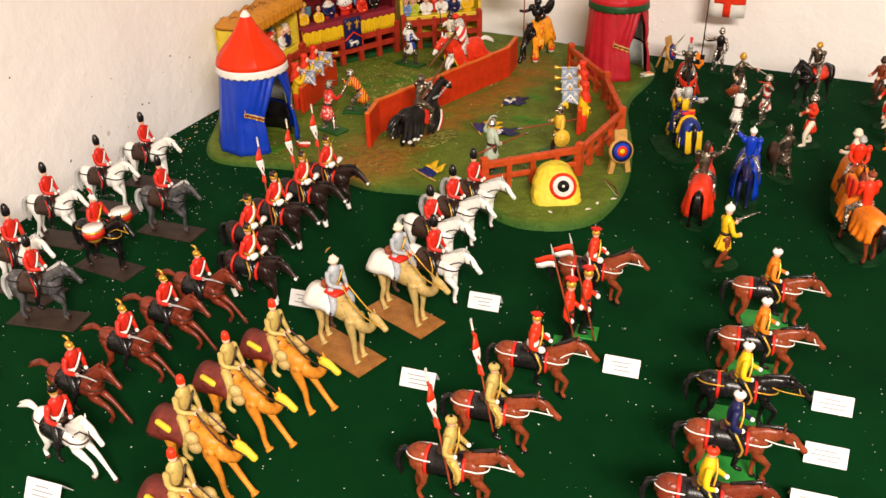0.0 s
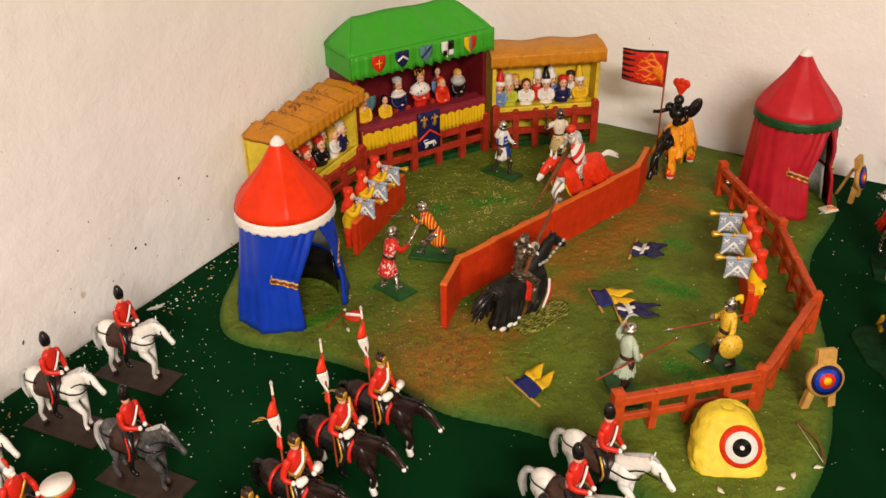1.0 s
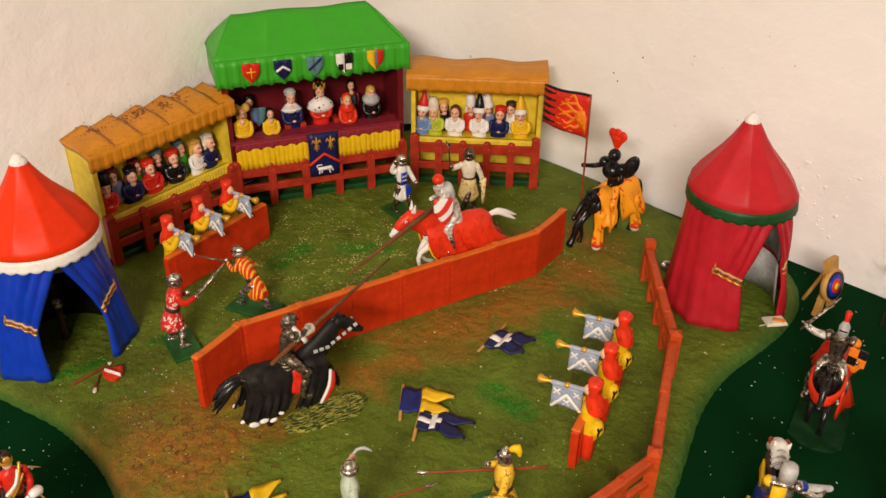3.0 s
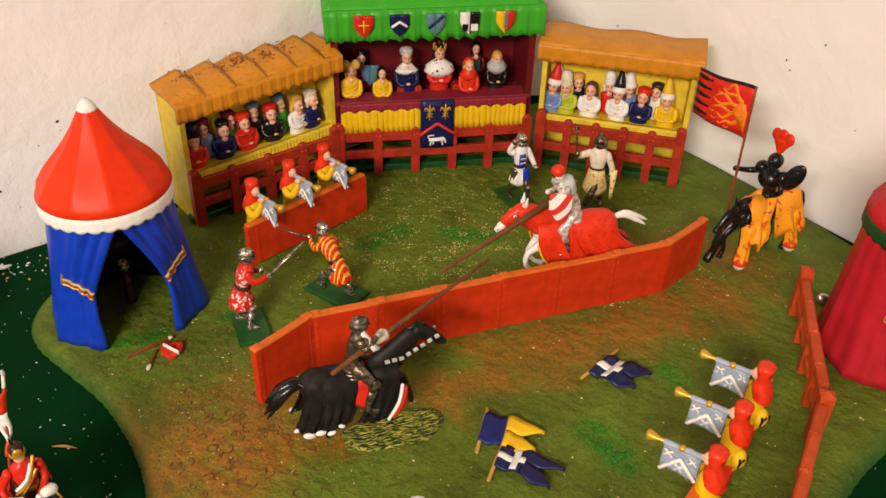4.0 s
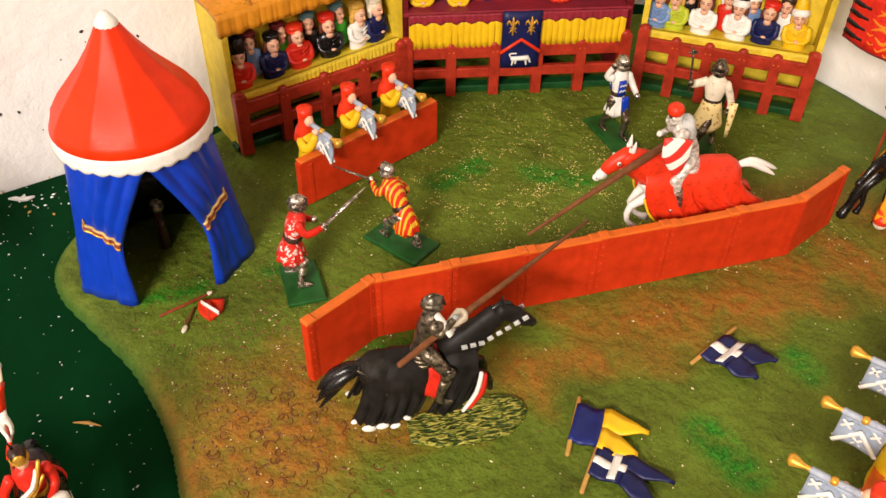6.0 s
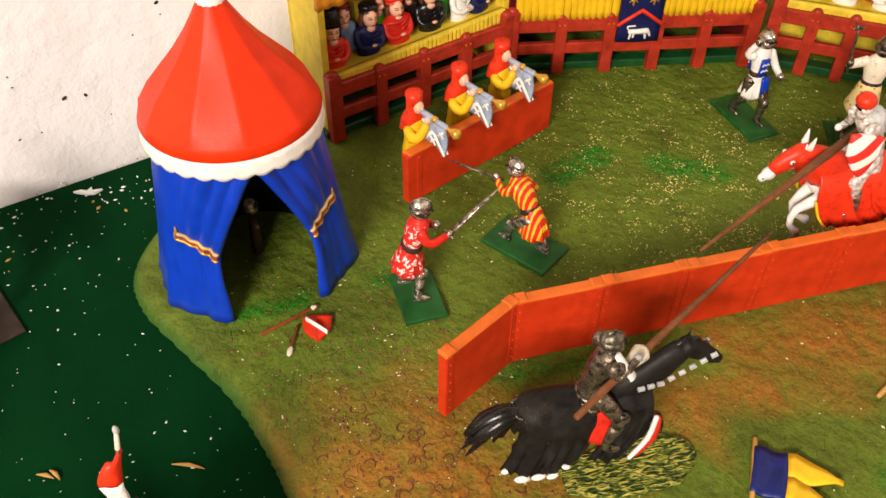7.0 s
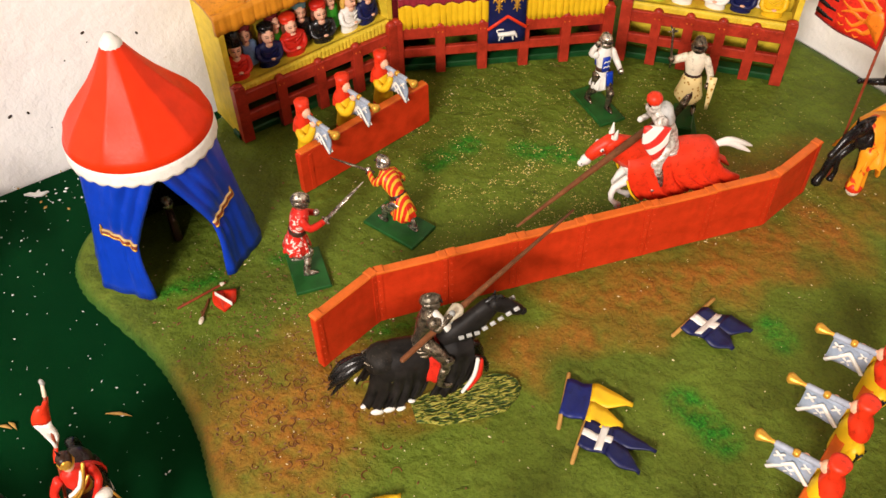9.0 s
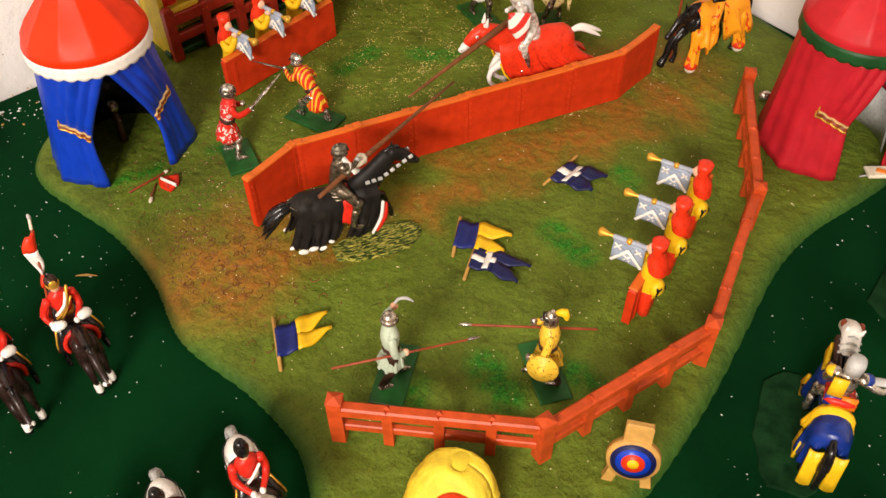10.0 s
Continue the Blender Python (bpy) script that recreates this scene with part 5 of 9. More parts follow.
    if tack:
        s.tube([(0.024, 0.0072, 0.050), (0.034 + stretch * 0.8, 0.0050, 0.060 - head_low), (hx + 0.010, 0.0030, hz - 0.009)], 0.0006, tack, n=5, sub=2)
        s.tube([(0.024, -0.0072, 0.050), (0.034 + stretch * 0.8, -0.0050, 0.060 - head_low), (hx + 0.010, -0.0030, hz - 0.009)], 0.0006, tack, n=5, sub=2)
        s.tube([(0.006, 0.0110, 0.0460), (0.022, 0.0098, 0.0440), (0.0290, 0.0044, 0.0430), (0.0300, 0, 0.0428), (0.0290, -0.0044, 0.0430), (0.022, -0.0098, 0.0440), (0.006, -0.0110, 0.0460)], [(0.0005, 0.0008)] * 7, tack, n=5, sub=2)
        s.tube([(-0.014, 0.0112, 0.0470), (-0.027, 0.0104, 0.0465), (-0.0345, 0.0046, 0.0455), (-0.0356, 0, 0.0452), (-0.0345, -0.0046, 0.0455), (-0.027, -0.0104, 0.0465), (-0.014, -0.0112, 0.0470)], [(0.0005, 0.0008)] * 7, tack, n=5, sub=2)
        c = Vector((hx + 0.006, 0, hz - 0.0048))
        ring = [c + Vector((-0.0030 * math.cos(a) * 0.6, 0.0036 * math.sin(a), 0.0048 * math.cos(a) * 0.9)) for a in [2 * math.pi * k / 12 for k in range(13)]]
        s.tube(ring, 0.0006, tack, n=5, up=(1, 0, 0.4))
    s.at = keep


def saddle(s, cloth, girth=DARKBROWN, edge=None):
    """A saddle cloth over the back."""
    def row(dx):
        return [(x, 0.0104 * math.sin(a), 0.0395 + 0.0116 * math.cos(a)) for x, a in ((dx, q) for q in [-2.0 + 4.0 * k / 10 for k in range(11)])]
    s.sheet([row(x) for x in (-0.018, -0.011, -0.003, 0.006, 0.011)], 0.0016, cloth)
    if edge:
        for dx in (-0.0185, 0.0115):
            s.tube(row(dx), 0.0016, edge, n=6, up=(1, 0, 0))
    s.tube([(-0.009, 0, 0.0530), (-0.003, 0, 0.0525), (0.005, 0, 0.0545)], [(0.0060, 0.0024), (0.0062, 0.0022), (0.0040, 0.0024)], girth, n=8)


def hat_on(s, c, kind, mat, extra=None):
    """Headgear on a head at c, facing +x."""
    x, y, z = c
    if kind == "bearskin":
        s.tube([(x, y, z + 0.0020), (x - 0.0002, y, z + 0.0070), (x - 0.0006, y, z + 0.0125)], [0.0048, 0.0054, 0.0034], BLACK, n=10, sub=2)
        s.tube([(x - 0.001, y + 0.0048, z + 0.003), (x - 0.0012, y + 0.0050, z + 0.010)], [0.0010, 0.0008], extra or WHITE, n=5)
    elif kind == "busby":
        s.tube([(x, y, z + 0.0018), (x, y, z + 0.0078)], [0.0046, 0.0050], mat, n=10, sub=2)
        s.tube([(x - 0.0006, y - 0.001, z + 0.0076), (x - 0.0010, y - 0.002, z + 0.0150)], [0.0014, 0.0004], extra or BRASS, n=6)
        s.tube([(x, y, z + 0.0020), (x, y, z + 0.0032)], [0.0049, 0.0049], BRASS, n=10)
    elif kind == "lancecap":
        s.tube([(x, y, z + 0.0018), (x, y, z + 0.0058), (x, y, z + 0.0062), (x, y, z + 0.0082)], [0.0044, 0.0036, 0.0060, 0.0062], mat, n=4, cap=False, smooth=False)
        s.tube([(x, y, z + 0.0014), (x, y, z + 0.0032)], [0.0047, 0.0046], BRASS, n=10)
        s.tube([(x, y + 0.004, z + 0.0070), (x - 0.001, y + 0.0052, z + 0.0135)], [0.0012, 0.0006], extra or WHITE, n=6)
    elif kind == "helmet":
        s.blob((x - 0.0004, y, z + 0.0022), (0.0050, 0.0046, 0.0040), mat)
        s.tube([(x + 0.001, y, z + 0.0056), (x - 0.0006, y, z + 0.0110), (x - 0.0052, y, z + 0.0120)], [0.0010, 0.0017, 0.0012], extra or mat, n=6, sub=2)
        s.tube([(x + 0.0034, y, z + 0.0016), (x + 0.0058, y, z + 0.0006)], [(0.0030, 0.0006), (0.0020, 0.0005)], mat, n=8)
    elif kind == "pith":
        s.blob((x, y, z + 0.0030), (0.0052, 0.0050, 0.0044), mat)
        s.tube([(x, y, z + 0.0018), (x - 0.0004, y, z + 0.0026)], [0.0070, 0.0056], mat, n=12)
        s.tube([(x, y, z + 0.0070), (x, y, z + 0.0092)], [0.0009, 0.0003], mat, n=5)
    elif kind == "fez":
        s.tube([(x, y, z + 0.0020), (x, y, z + 0.0072)], [0.0044, 0.0034], mat, n=10)
    elif kind == "turban":
        s.blob((x, y, z + 0.0030), (0.0056, 0.0054, 0.0040), mat)
        s.tube([(x, y, z + 0.0060), (x, y, z + 0.0092)], [0.0020, 0.0006], extra or mat, n=6)
    elif kind == "great":
        s.tube([(x, y, z - 0.0044), (x, y, z + 0.0030), (x, y, z + 0.0060)], [0.0046, 0.0048, 0.0030], mat, n=10, sub=2)
        s.box((x + 0.0046, y, z + 0.0008), (0.0010, 0.0066, 0.0009), BLACK)
    elif kind == "bascinet":
        s.tube([(x - 0.0004, y, z - 0.0040), (x - 0.0004, y, z + 0.0020), (x - 0.0008, y, z + 0.0068)], [0.0046, 0.0048, 0.0014], mat, n=10, sub=2)
        s.tube([(x + 0.0020, y, z + 0.0010), (x + 0.0062, y, z - 0.0004)], [(0.0040, 0.0032), (0.0012, 0.0010)], mat, n=8)
        s.box((x + 0.0036, y, z + 0.0024), (0.0030, 0.0070, 0.0006), BLACK)
    elif kind == "kettle":
        s.blob((x, y, z + 0.0028), (0.0050, 0.0050, 0.0042), mat)
        s.tube([(x, y, z + 0.0022), (x, y, z + 0.0012)], [0.0052, 0.0061], mat, n=14)
    elif kind == "sallet":
        s.blob((x - 0.0008, y, z + 0.0014), (0.0062, 0.0050, 0.0046), mat, nu=14, nv=9)
        s.tube([(x - 0.0004, y, z + 0.0004), (x - 0.0010, y, z - 0.0010)], [0.0058, 0.0066], mat, n=14)
        s.tube([(x - 0.0060, y, z + 0.0034), (x, y, z + 0.0064), (x + 0.0050, y, z + 0.0036)], 0.0006, mat, n=5, sub=3)
        s.box((x + 0.0052, y, z + 0.0006), (0.0012, 0.0070, 0.0008), BLACK)
    if kind in ("great", "bascinet") and extra:
        s.blob((x - 0.001, y, z + 0.0125), (0.0034, 0.0026, 0.0060), extra)


def pennant(s, p, q, z_flag, length, drop, a, b, side=(-1, 0.15, 0)):
    """A lance from p to q with a swallow-tailed pennant of two colours below its point."""
    p, q = Vector(p), Vector(q)
    s.tube([p, q], [0.0009, 0.0008], REDPOLE, n=6)
    s.tube([q - (q - p).normalized() * 0.003, q + (q - p).normalized() * 0.006], [0.0012, 0.0002], PALEGREY, n=6)
    d, side = (p - q).normalized(), Vector(side).normalized()
    base = q + d * 0.004
    for k, mat in ((0, a), (1, b)):
        rows = []
        for i in range(2):
            f = (k + i) / 2
            rows.append([base + d * (f * z_flag * (1 - 0.25 * g)) + side * (length * g) + Vector((0, 0.0018 * math.sin(5 * g), -drop * g)) for g in (0, 0.25, 0.5, 0.75, 1)])
        s.sheet(rows, 0.0010, mat)


def rider(s, coat, legs, hat, hatcol, plume=None, z=0.0, strap=WHITE, cuffs=WHITE, arms="reins", skin=SKIN, boots=BLACK, lean=0.0, x0=0.0, stripe=None):
    """A rider astride the origin; z: how much higher than a horse's back."""
    hip, sh = 0.0525 + z, 0.0735 + z
    l = lean
    keep = s.at.copy()
    s.at = keep @ Matrix.Diagonal((1, 0.88, 1, 1))
    for y in (1, -1):
        s.tube([(x0 - 0.001, y * 0.0055, hip), (x0 + 0.008, y * 0.0122, hip - 0.0100), (x0 + 0.0065, y * 0.0140, hip - 0.0190)], [0.0046, 0.0036, 0.0026], legs, n=8, sub=2)
        s.tube([(x0 + 0.0068, y * 0.0140, hip - 0.0160), (x0 + 0.004, y * 0.0142, hip - 0.0285), (x0 + 0.0100, y * 0.0146, hip - 0.0312)], [0.0029, 0.0022, 0.0019], boots, n=8, sub=2)
        if stripe:
            s.tube([(x0 + 0.002, y * 0.0112, hip), (x0 + 0.0085, y * 0.0162, hip - 0.0100), (x0 + 0.0065, y * 0.0168, hip - 0.0170)], [(0.0007, 0.0010)] * 3, stripe, n=5, sub=2)
    s.tube([(x0 - 0.002, 0, hip - 0.004), (x0 - 0.002, 0, hip + 0.006), (x0 - 0.001 + l * 0.5, 0, hip + 0.014), (x0 + l, 0, sh + 0.0012), (x0 + l, 0, sh + 0.0042)],
           [(0.0078, 0.0062), (0.0054, 0.0042), (0.0072, 0.0054), (0.0070, 0.0044), (0.0026, 0.0024)], coat, n=14, sub=2)
    if strap:
        s.tube([(x0 + 0.0046 + l, 0.0066, sh - 0.001), (x0 + 0.0060 + l * 0.5, 0.0, sh - 0.009), (x0 + 0.0046, -0.0060, hip + 0.004)], [(0.0010, 0.0009)] * 3, strap, n=6, sub=2)
        s.tube([(x0 - 0.002, 0, hip + 0.0035), (x0 - 0.002, 0, hip + 0.0058)], [(0.0060, 0.0048)] * 2, strap, n=12)
    if arms == "reins":
        spots = ((0.0130, 0.0030, hip + 0.0075), (0.0130, -0.0030, hip + 0.0075))
    elif arms == "sword":
        spots = ((0.0130, 0.0030, hip + 0.0075), (0.0150, -0.0105, hip + 0.0085))
    elif arms == "lance":
        spots = ((0.0130, 0.0030, hip + 0.0075), (0.0060, -0.0125, hip + 0.0060))
    elif isinstance(arms, tuple):
        spots = arms
    elif arms == "raised":
        spots = ((0.0130, 0.0030, hip + 0.0075), (0.0020, -0.0190, sh + 0.0090))
    else:
        spots = ((0.0120, 0.0090, hip + 0.0090), (0.0120, -0.0090, hip + 0.0090))
    for y, h in zip((1, -1), spots):
        h = Vector(h) + Vector((x0, 0, 0))
        shd = Vector((x0 + l, y * 0.0086, sh - 0.0008))
        el = (shd + h) / 2 + Vector((-0.0040, y * 0.0042, -0.0040 if arms != "raised" or y > 0 else 0.002))
        s.tube([shd, el, h], [0.0029, 0.0024, 0.0017], coat, n=8, sub=3)
        s.blob(h, 0.0021, cuffs or skin, nu=8, nv=5)
    if not strap:
        for y in (1, -1):
            s.blob((x0 + l, y * 0.0092, sh + 0.0002), (0.0044, 0.0040, 0.0042), coat)
            s.blob((x0 + 0.0095, y * 0.0132, hip - 0.0100), (0.0036, 0.0030, 0.0036), legs)
        for k in range(3):
            s.tube([(x0 - 0.002, 0, hip - 0.0015 - 0.0022 * k), (x0 - 0.002, 0, hip - 0.0034 - 0.0022 * k)], [(0.0078 + 0.0007 * k, 0.0062 + 0.0006 * k), (0.0086 + 0.0007 * k, 0.0068 + 0.0006 * k)], coat, n=14, cap=False)
    head = (x0 + l * 1.2 + 0.0004, 0, sh + 0.0085)
    s.blob(head, (0.0035, 0.0034, 0.0042), skin)
    if hat:
        s.at = s.at @ Matrix.Translation(head) @ Matrix.Scale(0.88, 4) @ Matrix.Translation(-Vector(head))
        hat_on(s, head, hat, hatcol, plume)
    s.at = keep
    return s


def plate(s, l, w, mat, h=0.002, rz=0, at=(0, 0)):
    s.box((at[0], at[1], h / 2), (l, w, h), mat, rz=rz, bevel=0.0006)


def ragged_plate(s, l, w, mat, h=0.002, seed=1, at=(0, 0)):
    rng = random.Random(seed)
    pts = []
    for k in range(18):
        a = 2 * math.pi * k / 18
        r = 1 + rng.uniform(-0.09, 0.09)
        pts.append((at[0] + l / 2 * r * math.copysign(abs(math.cos(a)) ** 0.75, math.cos(a)), at[1] + w / 2 * r * math.copysign(abs(math.sin(a)) ** 0.75, math.sin(a))))
    s.prism(pts, 0, h, mat, chamfer=0.0008)


def lift(s, h):
    s.at = Matrix.Translation((0, 0, h))


def slim(s, k=1.0):
    """Castings of men on foot are taller and narrower than their plan."""
    s.at = s.at @ Matrix.Diagonal((0.94 * k, 0.86 * k, 1.10 * k, 1))


# foot guards and lifeguards on greys, with brown oblong stands
def guard_on_grey(coat, drums=False, standard=False):
    s = Shape()
    plate(s, 0.074, 0.032, MUD)
    lift(s, 0.0020)
    s.at = s.at @ Matrix.Diagonal((0.88, 1, 1, 1))
    horse(s, coat, "walk", PALEGREY if coat != BLACK else BLACK, DARKBROWN, tack=BLACK if coat != BLACK else BRASS, head_low=0.005)
    saddle(s, DARKBROWN)
    rider(s, RED, BLACK, "bearskin" if not drums else "helmet", BLACK if not drums else WHITE, plume=RED if drums else None, strap=BRASS if drums else WHITE, arms="wide" if drums else "reins", stripe=RED)
    if drums:
        for y in (0.0195, -0.0195):
            s.tube([(0.016, y, 0.045), (0.016, y, 0.051), (0.016, y, 0.061)], [0.0050, 0.0098, 0.0106], BRASS, n=20, sub=2, cap=False)
            s.tube([(0.008, y * 0.3, 0.0520), (0.014, y * 0.8, 0.0530)], 0.0016, DARKBROWN, n=6)
            s.tube([(0.016, y, 0.052), (0.016, y, 0.058)], [0.0112, 0.0117], RED, n=20, cap=False)
            s.tube([(0.016, y, 0.0605), (0.016, y, 0.0625)], [0.0112, 0.0110], WHITE, n=20, cap=False)
    if standard:
        s.tube([(0.004, -0.014, 0.045), (-0.004, -0.015, 0.125)], 0.0009, WOOD, n=6)
        s.sheet([[(-0.002 - 0.030 * g, -0.015 + 0.003 * math.sin(5 * g + f), 0.118 - 0.026 * f - 0.006 * g) for g in (0, 0.25, 0.5, 0.75, 1)] for f in (0, 0.33, 0.66, 1)], 0.0012, SCARLET)
    return s


def lancer(coat_horse, low, pen=True, coat=RED, hat="busby", hatcol=None, gait="walk", base=None):
    s = Shape()
    if base:
        plate(s, 0.046, 0.030, base, at=(0.002, 0.008))
        lift(s, 0.002)
    horse(s, coat_horse, gait, BLACK, BLACK, tack=None if coat_horse == DARKHORSE else BRASS if coat_horse == BLACK else WHITE, head_low=low, socks=WHITE if coat_horse == DARKHORSE else None)
    saddle(s, BLACK, DARKBROWN, RED)
    rider(s, coat, TAN if coat == TAN else BLACK, hat, hatcol or DARKBROWN, strap=BRASS, arms="lance", stripe=BRASS, plume=BLACK)
    if coat == SCARLET:
        s.tube([(-0.002, 0, 0.0560), (-0.002, 0, 0.0590)], [(0.0068, 0.0056)] * 2, WHITE, n=12)
        for y in (1, -1):
            s.blob((0.0075, y * 0.0105, 0.0585), (0.0038, 0.0030, 0.0034), WHITE, nu=10, nv=6)
    if coat_horse == DARKHORSE:
        for y in (1, -1):
            s.tube([(0.0105, y * 0.0100, 0.0600), (0.0125, y * 0.0055, 0.0612)], [0.0036, 0.0028], WHITE, n=9)
        s.blob((0.0435, 0, 0.0520), (0.0040, 0.0012, 0.0014), WHITE, rot=(0, 44, 0))
        s.blob((0.0545, 0, 0.0425), (0.0022, 0.0030, 0.0022), WHITE)
        s.tube([(0.0004, 0, 0.0846), (0.0006, 0, 0.0856)], [0.0043, 0.0043], BRASS, n=10)
        s.blob((0.0040, 0, 0.0876), (0.0010, 0.0026, 0.0026), BRASS, nu=8, nv=6)
        s.tube([(0.0030, 0.0040, 0.0760), (0.0062, 0.0, 0.0690), (0.0040, -0.0062, 0.0620)], [(0.0010, 0.0012)] * 3, WHITE, n=6, sub=2)
        s.tube([(0.002, 0.0062, 0.0800), (0.0062, 0.001, 0.0680), (0.0040, -0.0066, 0.0590)], [(0.0010, 0.0011)] * 3, BRASS, n=6, sub=2)
    if pen:
        low, top = P(0.004, -0.0150, 0.030), P(-0.0185, 0.0045, 0.1140)
        way = (top - low).normalized()
        s.tube([low, top], [0.0009, 0.0008], REDPOLE, n=6)
        s.tube([top, top + way * 0.0080], [0.0010, 0.0008], CREAM, n=6)
        s.blob(top + way * 0.0080, (0.0012, 0.0012, 0.0026), PALEGREY, nu=8, nv=5)
        side = P(0.25, -0.9, 0)
        for f0, f1, mat in ((0.0, 0.30, SCARLET), (0.30, 0.80, WHITE), (0.80, 1.0, SCARLET)):
            rows = []
            for k in range(6):
                f = f0 + (f1 - f0) * k / 5
                wide = 0.0072 * math.sin(math.pi * min(1, f * 1.2 + 0.12)) ** 0.5 * (1 - 0.35 * f) + 0.0006
                off = 0.0016 * math.sin(7 * f)
                rows.append([top - way * (0.002 + 0.036 * f) + side * (off + wide * g) + P(0.0022 * math.sin(3 * g + 5 * f), 0, 0) for g in (-0.2, 0.1, 0.4, 0.7, 1.0)])
            s.sheet(rows, 0.0016, mat)
    return s


def grey_guard():
    s = Shape()
    horse(s, WHITE, "walk", PALEGREY, BLACK, tail=PALEGREY, tack=BLACK, head_low=0.005)
    saddle(s, DARKBROWN)
    rider(s, RED, BLACK, "bearskin", BLACK, strap=WHITE, arms="reins", stripe=BRASS)
    return s


def dragoon(coat_horse, hat="helmet", hatcol=BRASS):
    s = Shape()
    horse(s, coat_horse, "gallop", coat_horse if coat_horse != WHITE else WHITE, DARKBROWN, tack=DARKBROWN)
    saddle(s, BLACK, DARKBROWN)
    rider(s, RED, BLACK, hat, hatcol, strap=WHITE, arms="sword", lean=0.002)
    s.tube([(0.015, -0.0105, 0.062), (0.030, -0.0125, 0.066), (0.044, -0.0130, 0.066)], [0.0011, 0.0010, 0.0003], PALEGREY, n=6, sub=2)
    s.tube([(-0.002, 0.0125, 0.049), (-0.016, 0.0165, 0.027)], [0.0012, 0.0010], WHITE, n=6)
    return s


def camel(s, coat, gait="walk", face=None):
    """A camel facing +x; the saddle lies over its hump."""
    s.tube([(-0.034, 0, 0.049), (-0.026, 0, 0.052), (-0.010, 0, 0.051), (0.008, 0, 0.050), (0.022, 0, 0.048)], [(0.0050, 0.0070), (0.0092, 0.0104), (0.0105, 0.0118), (0.0100, 0.0112), (0.0060, 0.0080)], coat, n=12, sub=2)
    s.blob((-0.006, 0, 0.060), (0.013, 0.0075, 0.0105), coat)
    s.tube([(0.017, 0, 0.049), (0.026, 0, 0.042), (0.035, 0, 0.043), (0.0420, 0, 0.048), (0.0455, 0, 0.0560)], [(0.0060, 0.0080), (0.0050, 0.0062), (0.0042, 0.0052), (0.0036, 0.0042), (0.0036, 0.0040)], coat, n=10, sub=3)
    s.tube([(0.0435, 0, 0.0600), (0.0495, 0, 0.0590), (0.0565, 0, 0.0555), (0.0605, 0, 0.0530)], [(0.0036, 0.0044), (0.0036, 0.0042), (0.0028, 0.0034), (0.0027, 0.0030)], face or coat, n=10, sub=2)
    for y in (0.0028, -0.0028):
        s.tube([(0.0440, y, 0.0625), (0.0425, y * 1.3, 0.0660)], [0.0012, 0.0004], coat, n=5)
    run = gait == "run"
    for y, pts in zip((0.0058, -0.0058, 0.0062, -0.0062),
                      (((0.019, 0.042), (0.030 if run else 0.021, 0.026), (0.041 if run else 0.019, 0.012), (0.046 if run else 0.021, 0.003 if not run else 0.006)),
                       ((0.019, 0.042), (0.026 if run else 0.022, 0.024), (0.027 if run else 0.022, 0.010), (0.030 if run else 0.024, 0.003)),
                       ((-0.025, 0.044), (-0.028, 0.026), (-0.036 if run else -0.031, 0.012), (-0.038 if run else -0.029, 0.003)),
                       ((-0.024, 0.044), (-0.022, 0.026), (-0.026, 0.012), (-0.022, 0.003)))):
        path = [Vector((x, y, z)) for x, z in pts]
        s.tube([path[0] + Vector((0, -y * 0.2, 0.004))] + path, [0.0066, 0.0050, 0.0027, 0.0022, 0.0026], coat, n=8, sub=2)
        s.tube([path[-1], path[-1] + Vector((0.0016, 0, -0.0020))], [0.0030, 0.0040], coat, n=8, cap=False)
    s.tube([(-0.036, 0, 0.052), (-0.042, 0, 0.044), (-0.041, 0, 0.030)], [0.0014, 0.0012, 0.0018], coat, n=6, sub=2)


